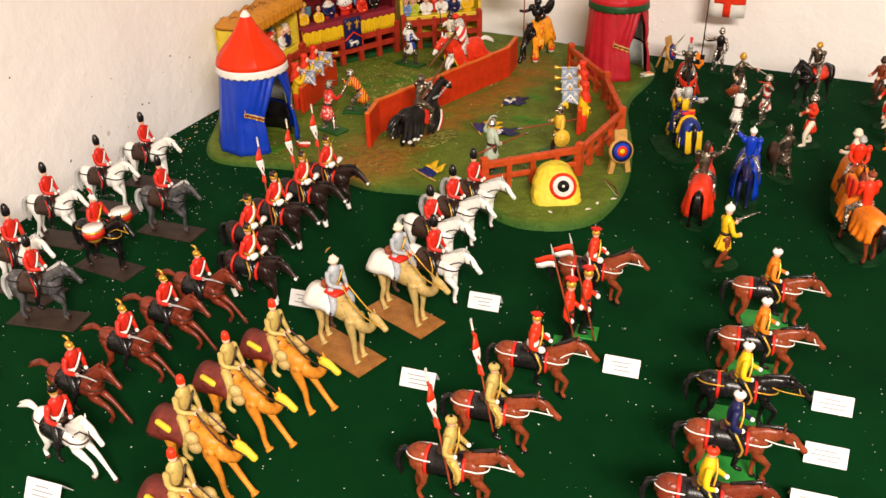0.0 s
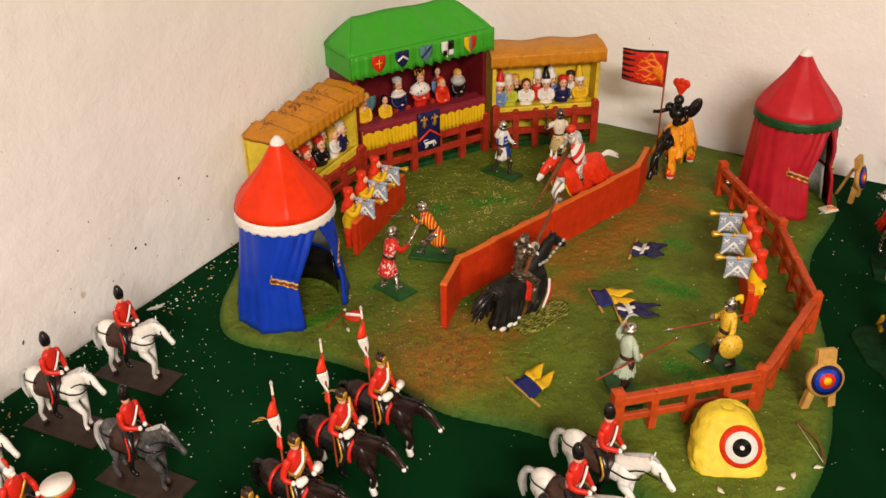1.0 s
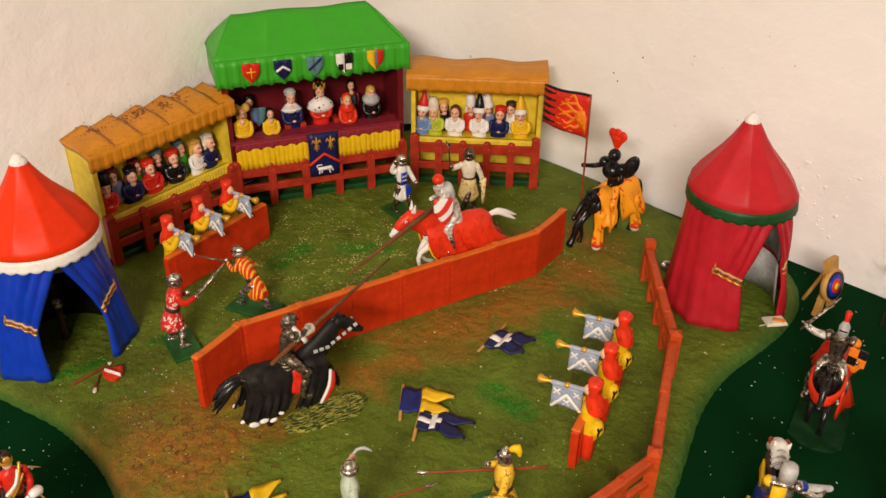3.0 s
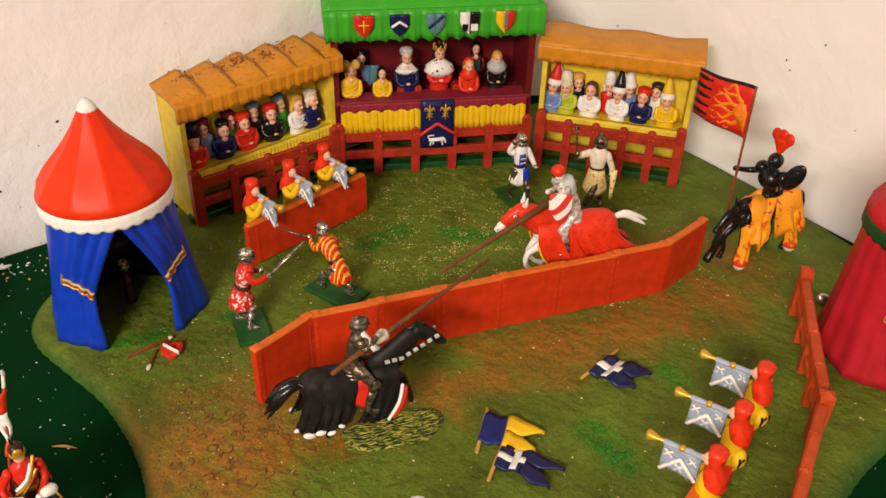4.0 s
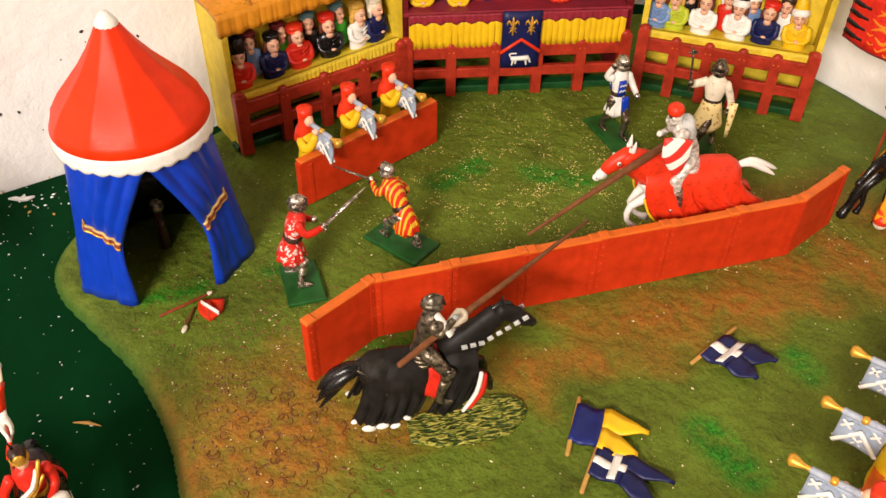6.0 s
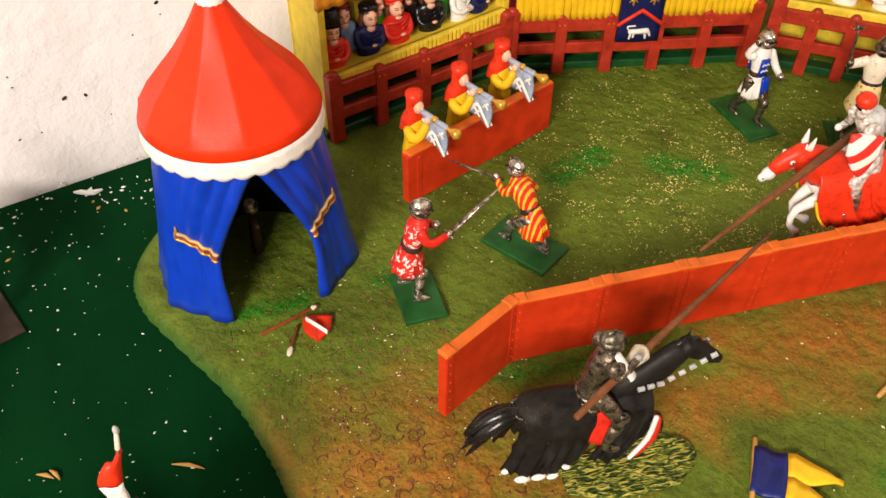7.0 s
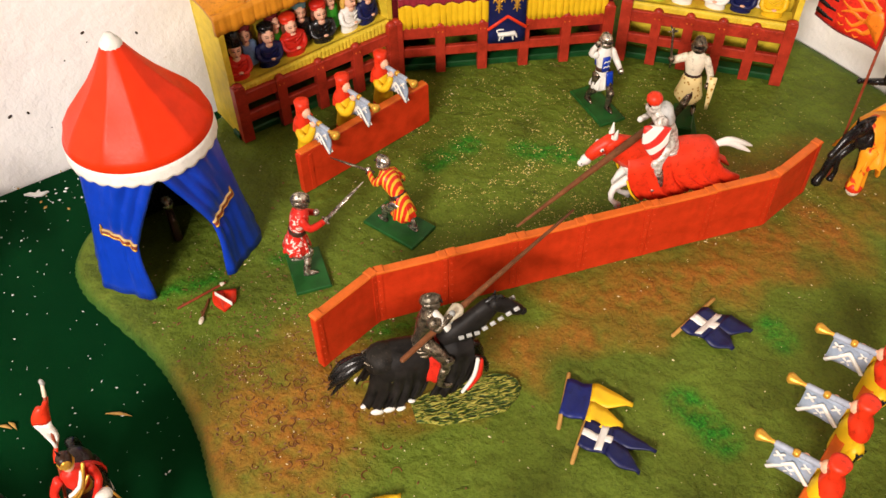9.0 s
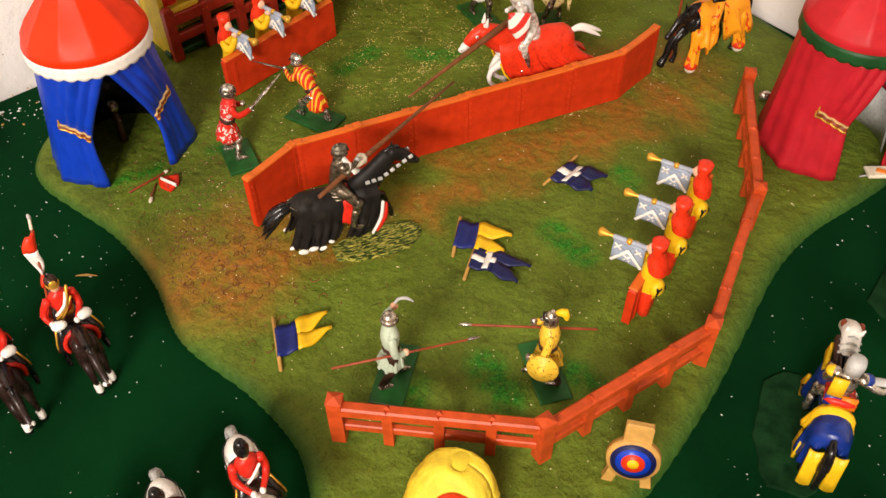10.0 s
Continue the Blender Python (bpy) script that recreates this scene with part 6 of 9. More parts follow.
def camel_trooper(coat, cloth, tunic, hat, hatcol, base, packs):
    s = Shape()
    if base:
        plate(s, 0.078, 0.036, TANBASE, 0.0025)
        lift(s, 0.0025)
    camel(s, coat, "walk" if base else "run", None if base else STRAW)
    rows = []
    for x in (-0.036, -0.028, -0.020, -0.012, -0.003, 0.002):
        top = 0.0625 + 0.0062 * math.exp(-((x + 0.006) / 0.012) ** 2)
        rows.append([(x, 0.0138 * math.sin(a) * (1.12 if abs(a) > 1.2 else 1), top - 0.0185 * (1 - math.cos(a))) for a in [-1.45 + 2.9 * k / 12 for k in range(13)]])
    s.sheet(rows, 0.0020, cloth)
    if packs:
        for y in (1, -1):
            s.blob((0.010, y * 0.0120, 0.060), (0.0064, 0.0046, 0.0056), SANDY)
            s.blob((0.013, y * 0.0128, 0.053), (0.0060, 0.0042, 0.0052), SANDY)
            s.blob((-0.020, y * 0.0120, 0.052), (0.0066, 0.0038, 0.0060), cloth)
            s.tube([(-0.026, y * 0.0112, 0.0600), (-0.012, y * 0.0124, 0.0585)], [0.0026, 0.0026], STRAW, n=9)
    if base:
        s.blob((-0.016, 0, 0.0700), (0.0056, 0.0064, 0.0050), CHESTNUT)
        s.tube([(-0.008, 0, 0.0690), (0.004, 0, 0.0680)], [(0.0112, 0.0034), (0.0104, 0.0030)], RED, n=12)
    rider(s, tunic, tunic, hat, hatcol, z=0.0165, strap=DARKBROWN if not base else BRASS, cuffs=None, boots=tunic if not base else DARKBROWN, x0=-0.004)
    s.tube([(0.010, 0.003, 0.078), (0.030, 0.0050, 0.062), (0.0555, 0.0032, 0.056)], 0.0007, BRASS if base else DARKBROWN, n=5, sub=3)
    s.tube([(0.010, -0.003, 0.078), (0.030, -0.0050, 0.062), (0.0555, -0.0032, 0.056)], 0.0007, BRASS if base else DARKBROWN, n=5, sub=3)
    return s


def row_of(name, shape, spots, heading, k=1.0, **tags):
    """A casting of scale k and its repeats, by place."""
    shape.v = [(x * k, y * k, z * k) for x, y, z in shape.v]
    first = shape.thing(name, put(*spots[0][:2], 0, spots[0][2] if len(spots[0]) > 2 else heading), **tags)
    for sp in spots[1:]:
        copy_thing(first, put(*sp[:2], 0, sp[2] if len(sp) > 2 else heading))
    return first


PARADE = "mounted parade figurines"
row_of("mounted_guard_figurine", guard_on_grey(WHITE), [(-0.390, 0.658), (-0.358, 0.726), (-0.328, 0.790)], -17, 0.96,
       label="toy guardsman in red and bearskin on white horse, brown stand", category="toy figurine", group=PARADE)
row_of("mounted_guard_figurine", guard_on_grey(GREYHORSE), [(-0.275, 0.673)], -20, 0.95, label="toy guardsman in red coat on dark grey horse, brown stand", category="toy figurine", group=PARADE)
row_of("mounted_drummer_figurine", guard_on_grey(BLACK, drums=True), [(-0.319, 0.600)], -26, 0.95, label="toy drummer in red with two drums on black horse", category="toy figurine", group=PARADE)
row_of("mounted_guard_figurine", guard_on_grey(GREYHORSE, standard=False), [(-0.346, 0.510)], -12, 0.95, label="toy guardsman in red coat on dappled grey horse, brown stand", category="toy figurine", group=PARADE)
row_of("standard_bearer_figurine", guard_on_grey(WHITE, standard=True), [(-0.385, 0.560)], -24, label="toy standard bearer with scarlet flag on white horse", category="toy figurine", group=PARADE)
row_of("mounted_guard_figurine", guard_on_grey(BAY), [(-0.375, 0.375)], -24, label="toy guardsman on brown horse and brown stand", category="toy figurine", group=PARADE)

LANCERS = "lancer figurines"
row_of("lancer_figurine", lancer(DARKHORSE, 0.012), [(-0.105, 0.7265), (-0.126, 0.686), (-0.148, 0.640)], -28, 0.96, label="toy lancer in red with pennant on black horse", category="toy figurine", group=LANCERS)
row_of("hussar_figurine", lancer(DARKHORSE, 0.012, pen=False), [(-0.166, 0.595), (-0.155, 0.538)], -28, 0.93, label="toy hussar in red coat and brass-trimmed busby on black horse", category="toy figurine", group=LANCERS)
row_of("mounted_guard_figurine", grey_guard(), [(0.056, 0.683), (0.034, 0.644), (0.012, 0.600), (0.016, 0.540)], -36, 0.95,
       label="toy guardsman in red coat and bearskin on white horse", category="toy figurine", group="guards on white horses")
row_of("dragoon_figurine", dragoon(BAY), [(-0.197, 0.508), (-0.216, 0.468), (-0.237, 0.424), (-0.262, 0.376)], -26, 0.86,
       label="toy dragoon in red and brass helmet on galloping bay horse", category="toy figurine", group="dragoon figurines")
row_of("dragoon_figurine", dragoon(WHITE, "busby", BLACK), [(-0.252, 0.320)], -34, 0.88, label="toy dragoon in red and busby on galloping white horse", category="toy figurine", group="dragoon figurines")
row_of("camel_trooper_figurine", camel_trooper(SANDY, WHITE, GREYBLUE, "pith", CREAM, True, False), [(-0.063, 0.455), (-0.012, 0.508)], -42, 0.92,
       label="toy trooper in grey-blue on sandy camel with white cloth", category="toy figurine", group="camel corps figurines")
row_of("camel_trooper_figurine", camel_trooper(CAMEL, PACK, TAN, "fez", SCARLET, False, True), [(-0.103, 0.394), (-0.130, 0.353), (-0.150, 0.304), (-0.137, 0.234)], -30, 0.92,
       label="toy trooper in khaki and red fez on trotting golden camel", category="toy figurine", group="camel corps figurines")
row_of("lancer_figurine", lancer(CHESTNUT, 0.004, False, SCARLET, "lancecap", RED), [(0.163, 0.529), (0.098, 0.398)], -17, 0.90,
       label="toy lancer in scarlet and white on chestnut horse", category="toy figurine", group="chestnut cavalry figurines")
row_of("cavalry_figurine", lancer(CHESTNUT, 0.010, True, TAN, "turban", TAN), [(0.062, 0.338), (0.031, 0.283)], -17, 0.90,
       label="toy cavalryman in khaki with pennant on chestnut horse", category="toy figurine", group="chestnut cavalry figurines")
row_of("cavalry_figurine", lancer(CHESTNUT, 0.012, False, ORANGE, "turban", WHITE, base=BRIGHTBASE), [(0.313, 0.488), (0.281, 0.414)], -13, 0.90,
       label="toy cavalryman in orange with white turban on chestnut horse", category="toy figurine", group="right cavalry figurines")
row_of("cavalry_figurine", lancer(BLACK, 0.014, False, YELLOW, "turban", WHITE, base=BRIGHTBASE), [(0.250, 0.357)], -15, 0.90, label="toy cavalryman in yellow with white turban on black horse", category="toy figurine", group="right cavalry figurines")
row_of("cavalry_figurine", lancer(CHESTNUT, 0.014, False, NAVY, "turban", WHITE, base=BRIGHTBASE), [(0.228, 0.303)], -16, 0.90, label="toy cavalryman in navy with white turban on chestnut horse", category="toy figurine", group="right cavalry figurines")
row_of("cavalry_figurine", lancer(BAY, 0.010, False, YELLOW, "turban", SCARLET, base=BRIGHTBASE), [(0.196, 0.250)], -16, 0.90, label="toy cavalryman in yellow with scarlet turban on bay horse", category="toy figurine", group="right cavalry figurines")


# ---- figures on foot ----
def on_foot(s, tunic, legs, helm, helmcol, feet=((0.010, 0.006), (-0.009, -0.006)), grips=((0.014, 0.009, 0.036), (0.010, -0.012, 0.034)), lean=0.0, low=0.0, skirt=True,
            sleeves=None, gloves=None, plume=None, boots=None, face=SKIN, stout=1.0):
    """A standing figure facing +x, 60 mm tall to its crown; feet and grips are given by place."""
    hip, sh = 0.0280 - low, 0.0455 - low
    sleeves, gloves, boots = sleeves or tunic, gloves or face, boots or legs
    for y, (fx, fy) in zip((1, -1), feet):
        knee = (fx * 0.62 + 0.0035, y * 0.0046 * 0.5 + fy * 0.6, hip * 0.53)
        s.tube([(0, y * 0.0042, hip), knee, (fx - 0.001, fy, 0.0040), (fx, fy, 0.0018)], [0.0046, 0.0034, 0.0023, 0.0024], legs, n=8, sub=2)
        s.tube([(fx - 0.0022, fy, 0.0018), (fx + 0.0030, fy, 0.0016), (fx + 0.0068, fy, 0.0012)], [0.0020, 0.0021, 0.0009], boots, n=8, sub=2)
    if skirt:
        s.tube([(-0.001, 0, hip - 0.0095), (0, 0, hip - 0.002), (lean * 0.2, 0, hip + 0.0050)], [(0.0088 * stout, 0.0078 * stout), (0.0070 * stout, 0.0058 * stout), (0.0056 * stout, 0.0044 * stout)], tunic, n=24, sub=2, flare=(-0.0, 6))
        for q in range(9):
            a = 2 * math.pi * q / 9
            s.tube([(0.0056 * stout * math.cos(a), 0.0062 * stout * math.sin(a), hip - 0.001), (0.0074 * stout * math.cos(a) - 0.001, 0.0084 * stout * math.sin(a), hip - 0.0100)], [0.0008, 0.0016], tunic, n=6)
    s.tube([(0, 0, hip - 0.002), (lean * 0.3, 0, hip + 0.006), (lean * 0.7, 0, hip + 0.0135), (lean, 0, sh + 0.0012), (lean, 0, sh + 0.0044)],
           [(a * stout, b * stout) for a, b in ((0.0062, 0.0050), (0.0056, 0.0045), (0.0076, 0.0054), (0.0070, 0.0045), (0.0028, 0.0026))], tunic, n=12, sub=2)
    s.tube([(lean * 0.25, 0, hip + 0.0035), (lean * 0.3, 0, hip + 0.0056)], [(0.0064 * stout, 0.0052 * stout)] * 2, DARKBROWN, n=12)
    if legs in (STEEL, IRON):
        for y, (fx, fy) in zip((1, -1), feet):
            s.blob((fx * 0.62 + 0.0048, y * 0.0023 + fy * 0.6, hip * 0.53), (0.0032, 0.0032, 0.0034), legs)
    for y, h in zip((1, -1), grips):
        shd, h = Vector((lean, y * 0.0078, sh - 0.0006)), Vector(h)
        el = (shd + h) / 2 + Vector((-0.0030, y * 0.0036, -0.0036))
        s.tube([shd, el, h], [0.0031, 0.0026, 0.0019], sleeves, n=8, sub=3)
        s.blob(h, 0.0026, gloves, nu=8, nv=5)
    head = (lean * 1.15 + 0.0006, 0, sh + 0.0090)
    s.blob(head, (0.0040, 0.0036, 0.0046), face)
    if helm:
        hat_on(s, head, helm, helmcol, plume)
    return s


def blade(s, p, q, mat=STEEL, w=0.0016):
    p, q = Vector(p), Vector(q)
    d = (q - p).normalized()
    s.tube([p - d * 0.005, p], [0.0009, 0.0009], DARKBROWN, n=6)
    s.tube([p + d * 0.001, p + d * 0.6 * (q - p).length, q], [(w, w * 0.45), (w * 0.9, w * 0.4), (w * 0.2, w * 0.15)], mat, n=6, cap=False)
    side = d.cross(Vector((0, 0, 1)))
    side = side.normalized() if side.length > 1e-6 else Vector((0, 1, 0))
    s.tube([p - side * 0.0042, p + side * 0.0042], 0.0008, mat, n=6)


def round_shield(s, c, r, mat, normal, boss=BRASS):
    n = Vector(normal).normalized()
    s.tube([Vector(c) - n * 0.0008, Vector(c) + n * 0.0004, Vector(c) + n * 0.0022], [r, r * 0.97, r * 0.35], mat, n=18)
    s.blob(Vector(c) + n * 0.0024, 0.0018, boss, nu=8, nv=5)


def spear(s, p, q, mat=REDPOLE):
    p, q = Vector(p), Vector(q)
    d = (q - p).normalized()
    s.tube([p, q - d * 0.008], [0.0009, 0.0008], mat, n=6)
    s.tube([q - d * 0.009, q - d * 0.005, q], [0.0007, 0.0015, 0.0002], STEEL, n=6)


KNIGHTS = "knight figurines on the tournament ground"
G = GROUND - 0.0004


def tourney_knights():
    # the two swordsmen
    s = Shape()
    plate(s, 0.037, 0.0235, BASEGREEN, 0.003, rz=-40 - 42, at=(0.0038, -0.0048))
    lift(s, 0.002)
    slim(s)
    on_foot(s, RED_SPLASH, STEEL, "sallet", STEEL, grips=((0.016, 0.006, 0.038), (0.0215, -0.006, 0.0400)), feet=((0.004, -0.011), (-0.004, 0.006)), lean=0.006, low=0.001, sleeves=RED, gloves=STEEL, boots=STEEL, stout=1.22)
    blade(s, (0.0215, -0.006, 0.0400), (0.050, 0.006, 0.0570), STEEL, 0.0020)
    s.thing("knight_figurine", put(-0.131, 0.9265, G, 42), label="toy knight in red and white tabard and steel visor with sword", category="toy figurine", group=KNIGHTS)
    s = Shape()
    plate(s, 0.044, 0.026, BASEGREEN, 0.003, rz=2, at=(0.006, -0.002))
    lift(s, 0.003)
    slim(s, 0.93)
    on_foot(s, STRIPE_RY, STEEL, "sallet", STEEL, feet=((0.018, 0.003), (-0.008, -0.004)), grips=((0.028, 0.006, 0.043), (0.010, -0.012, 0.034)), lean=0.015, low=0.003, sleeves=STRIPE_RY, gloves=STEEL, boots=STEEL, stout=1.20)
    blade(s, (0.028, 0.006, 0.043), (0.059, 0.016, 0.045), IRON, 0.0016)
    s.thing("knight_figurine", put(-0.090, 0.989, G, 172), label="toy swordsman in red and yellow striped coat, steel cap, lunging", category="toy figurine", group=KNIGHTS)
    # the two spearmen by the fence
    s = Shape()
    plate(s, 0.047, 0.022, BASEGREEN, rz=98 - 35, at=(0.0017, 0.0044))
    lift(s, 0.002)
    slim(s)
    on_foot(s, MINT, DARKBROWN, "kettle", STEEL, feet=((0.006, 0.006), (-0.008, -0.006)), grips=((0.006, 0.0130, 0.0530), (0.008, -0.0080, 0.0325)), boots=STEEL, stout=1.15)
    spear(s, (-0.0388, -0.0050, 0.0290), (0.0562, -0.0110, 0.0350))
    s.tube([(0.006, 0.0130, 0.0540), (0.009, 0.0136, 0.0575), (0.014, 0.0120, 0.0585), (0.018, 0.0098, 0.0565)], [0.0008, 0.0011, 0.0011, 0.0004], PALEGREY, n=6, sub=2)
    s.thing("knight_figurine", put(0.0805, 0.7925, G, 40), label="toy warrior in pale green tunic with curved sword and spear", category="toy figurine", group=KNIGHTS)
    s = Shape()
    plate(s, 0.047, 0.021, BASEGREEN, rz=-50 + 160 + 180, at=(-0.0005, -0.0057))
    lift(s, 0.002)
    slim(s)
    on_foot(s, SPOTS_Y, DARKBROWN, "bascinet", STEEL, feet=((0.008, -0.004), (-0.008, 0.006)), grips=((0.012, 0.010, 0.030), (0.010, -0.011, 0.040)), gloves=STEEL, boots=STEEL, stout=1.25)
    s.tube([(-0.0030, 0, 0.0600), (-0.0074, 0.0005, 0.0610), (-0.0090, 0.0008, 0.0560)], [0.0018, 0.0030, 0.0014], YELLOW, n=8, sub=2)
    round_shield(s, (0.003, 0.0160, 0.026), 0.0105, SPOTS_Y, (0.2, 0.95, 0.1))
    spear(s, (-0.030, -0.012, 0.036), (0.058, -0.006, 0.038))
    s.thing("knight_figurine", put(0.1650, 0.8335, G, 200), label="toy spearman in yellow spotted tabard with round yellow shield", category="toy figurine", group=KNIGHTS)
    # the two by the stands
    s = Shape()
    plate(s, 0.048, 0.022, BASEGREEN, 0.003, rz=0)
    lift(s, 0.002)
    slim(s, 1.0)
    on_foot(s, WHITE, IRON, "sallet", STEEL, feet=((0.010, 0.004), (-0.009, -0.005)), grips=((0.013, 0.010, 0.034), (0.004, -0.011, 0.056)), sleeves=WHITE, gloves=STEEL)
    for sx in (1, -1):
        for z0, z1, w in ((0.021, 0.031, 0.0060), (0.033, 0.044, 0.0064)):
            s.sheet([[(sx * (0.0056 + (0.0026 if z0 < 0.03 else 0.0) * (z1 - z) / 0.01 - 0.03 * abs(y)), y + (0.004 if z0 < 0.03 else -0.001), z) for y in np.linspace(-w / 2, w / 2, 5)] for z in np.linspace(z0, z1, 4)], 0.0018, BLUE)
        for z in (0.0365, 0.0405):
            s.tube([(sx * 0.0070, y - 0.001, z + 0.0011 * (k % 2)) for k, y in enumerate(np.linspace(-0.003, 0.003, 5))], 0.0005, WHITE, n=5)
    s.thing("knight_figurine", put(-0.032, 1.183, G, -35), label="toy knight in blue and white tabard and steel helmet, arm raised", category="toy figurine", group=KNIGHTS)
    s = Shape()
    plate(s, 0.046, 0.022, BASEGREEN, rz=10)
    lift(s, 0.0105)
    s.box((0, 0, -0.0045), (0.030, 0.016, 0.0085), BASEGREEN, bevel=0.001)
    slim(s, 1.06)
    on_foot(s, CREAM, IRON, "sallet", IRON, feet=((0.008, -0.007), (-0.007, 0.007)), grips=((0.004, 0.013, 0.028), (0.008, -0.019, 0.046)), sleeves=CREAM, face=IRON, stout=1.12)
    s.tube([(-0.001, 0, 0.0170), (0, 0, 0.0260), (0, 0, 0.0325)], [(0.0116, 0.0104), (0.0090, 0.0078), (0.0072, 0.0060)], SPOTS_W, n=18, sub=2)
    rows = [[(0.006 + 0.002 * math.sin(3 * f), 0.016 + 0.006 * (g - 0.5) * (1 - 0.6 * f), 0.036 - 0.024 * f) for g in (0, 0.5, 1)] for f in (0, 0.25, 0.5, 0.75, 1)]
    s.sheet(rows, 0.0018, SPOTS_W)
    s.tube([(0.008, -0.019, 0.040), (0.009, -0.022, 0.066)], 0.0009, IRON, n=6)
    for a in range(6):
        s.tube([(0.009, -0.022, 0.066), (0.009 + 0.004 * math.cos(a), -0.022 + 0.004 * math.sin(a), 0.067 + 0.002 * math.sin(2 * a))], [0.0010, 0.0003], IRON, n=5)
    s.thing("knight_figurine", put(0.034, 1.194, G, -75), label="toy man-at-arms in cream tabard with yellow drops, mace and shield", category="toy figurine", group=KNIGHTS)


tourney_knights()


def trapper(s, mat, x0, x1, z_hem, half=0.0115, top=0.0540, wave=0.0016, waves=5, sweep=0.0, ragged=0.0, flare=0.22, dots=None):
    """A horse cloth hung over the back from x0 to x1, down to z_hem, its folds deepening towards the hem."""
    nx, na, rows = 10 * max(2, waves), 17, []
    for i in range(nx + 1):
        g = i / nx
        x = x0 + (x1 - x0) * g
        bulge = 0.88 + 0.16 * math.sin(math.pi * g)
        rump = max(0, 1 - g / 0.22) ** 2 if x0 < -0.03 else 0
        bulge *= 1 - 0.42 * rump
        fold = math.sin(2 * math.pi * waves * g)
        row = []
        for j in range(na):
            u = -1 + 2 * j / (na - 1)
            a = abs(u)
            if a < 0.45:
                t = a / 0.45 * math.pi / 2
                y, z, dx = half * bulge * math.sin(t), top - 0.012 * (1 - math.cos(t)) - 0.003 * abs(g - 0.5) - 0.0055 * rump, 0
            else:
                f = (a - 0.45) / 0.55
                y = half * bulge * (1 + flare * f) + wave * f * (fold + 0.4 * math.sin(9 * g + 3 * u))
                z = top - 0.012 - (top - 0.012 - z_hem) * f + (0.0012 * fold + ragged * math.sin(2 * math.pi * waves * g * 1.5 + u)) * f
                dx = -sweep * f * f
            row.append((x + dx, math.copysign(y, u) if u else 0, z))
        rows.append(row)
    s.sheet(rows, 0.0013, mat)
    if dots:
        for k in range(waves):
            for j in (0, na - 1):
                big = 0.7 + 0.18 * ((k * 3 + j) % 4)
                s.blob(rows[int((k + 0.25) * nx / waves)][j], (0.0036 * big, 0.0015, 0.0021 * big), dots, rot=(0, 14 * ((k * 2 + j) % 3 - 1), 0))
    return rows


DRYBRUSH = paint("drybrushed_black_paint", (0.016, 0.013, 0.010), rough=0.55, vary=0.6, wear=(0.055, 0.045, 0.034), spec=0.14)
DULL = armour("dull_steel_paint", (0.03, 0.025, 0.018), (0.24, 0.21, 0.16), 0.3, 0.85, 60, 0.08)


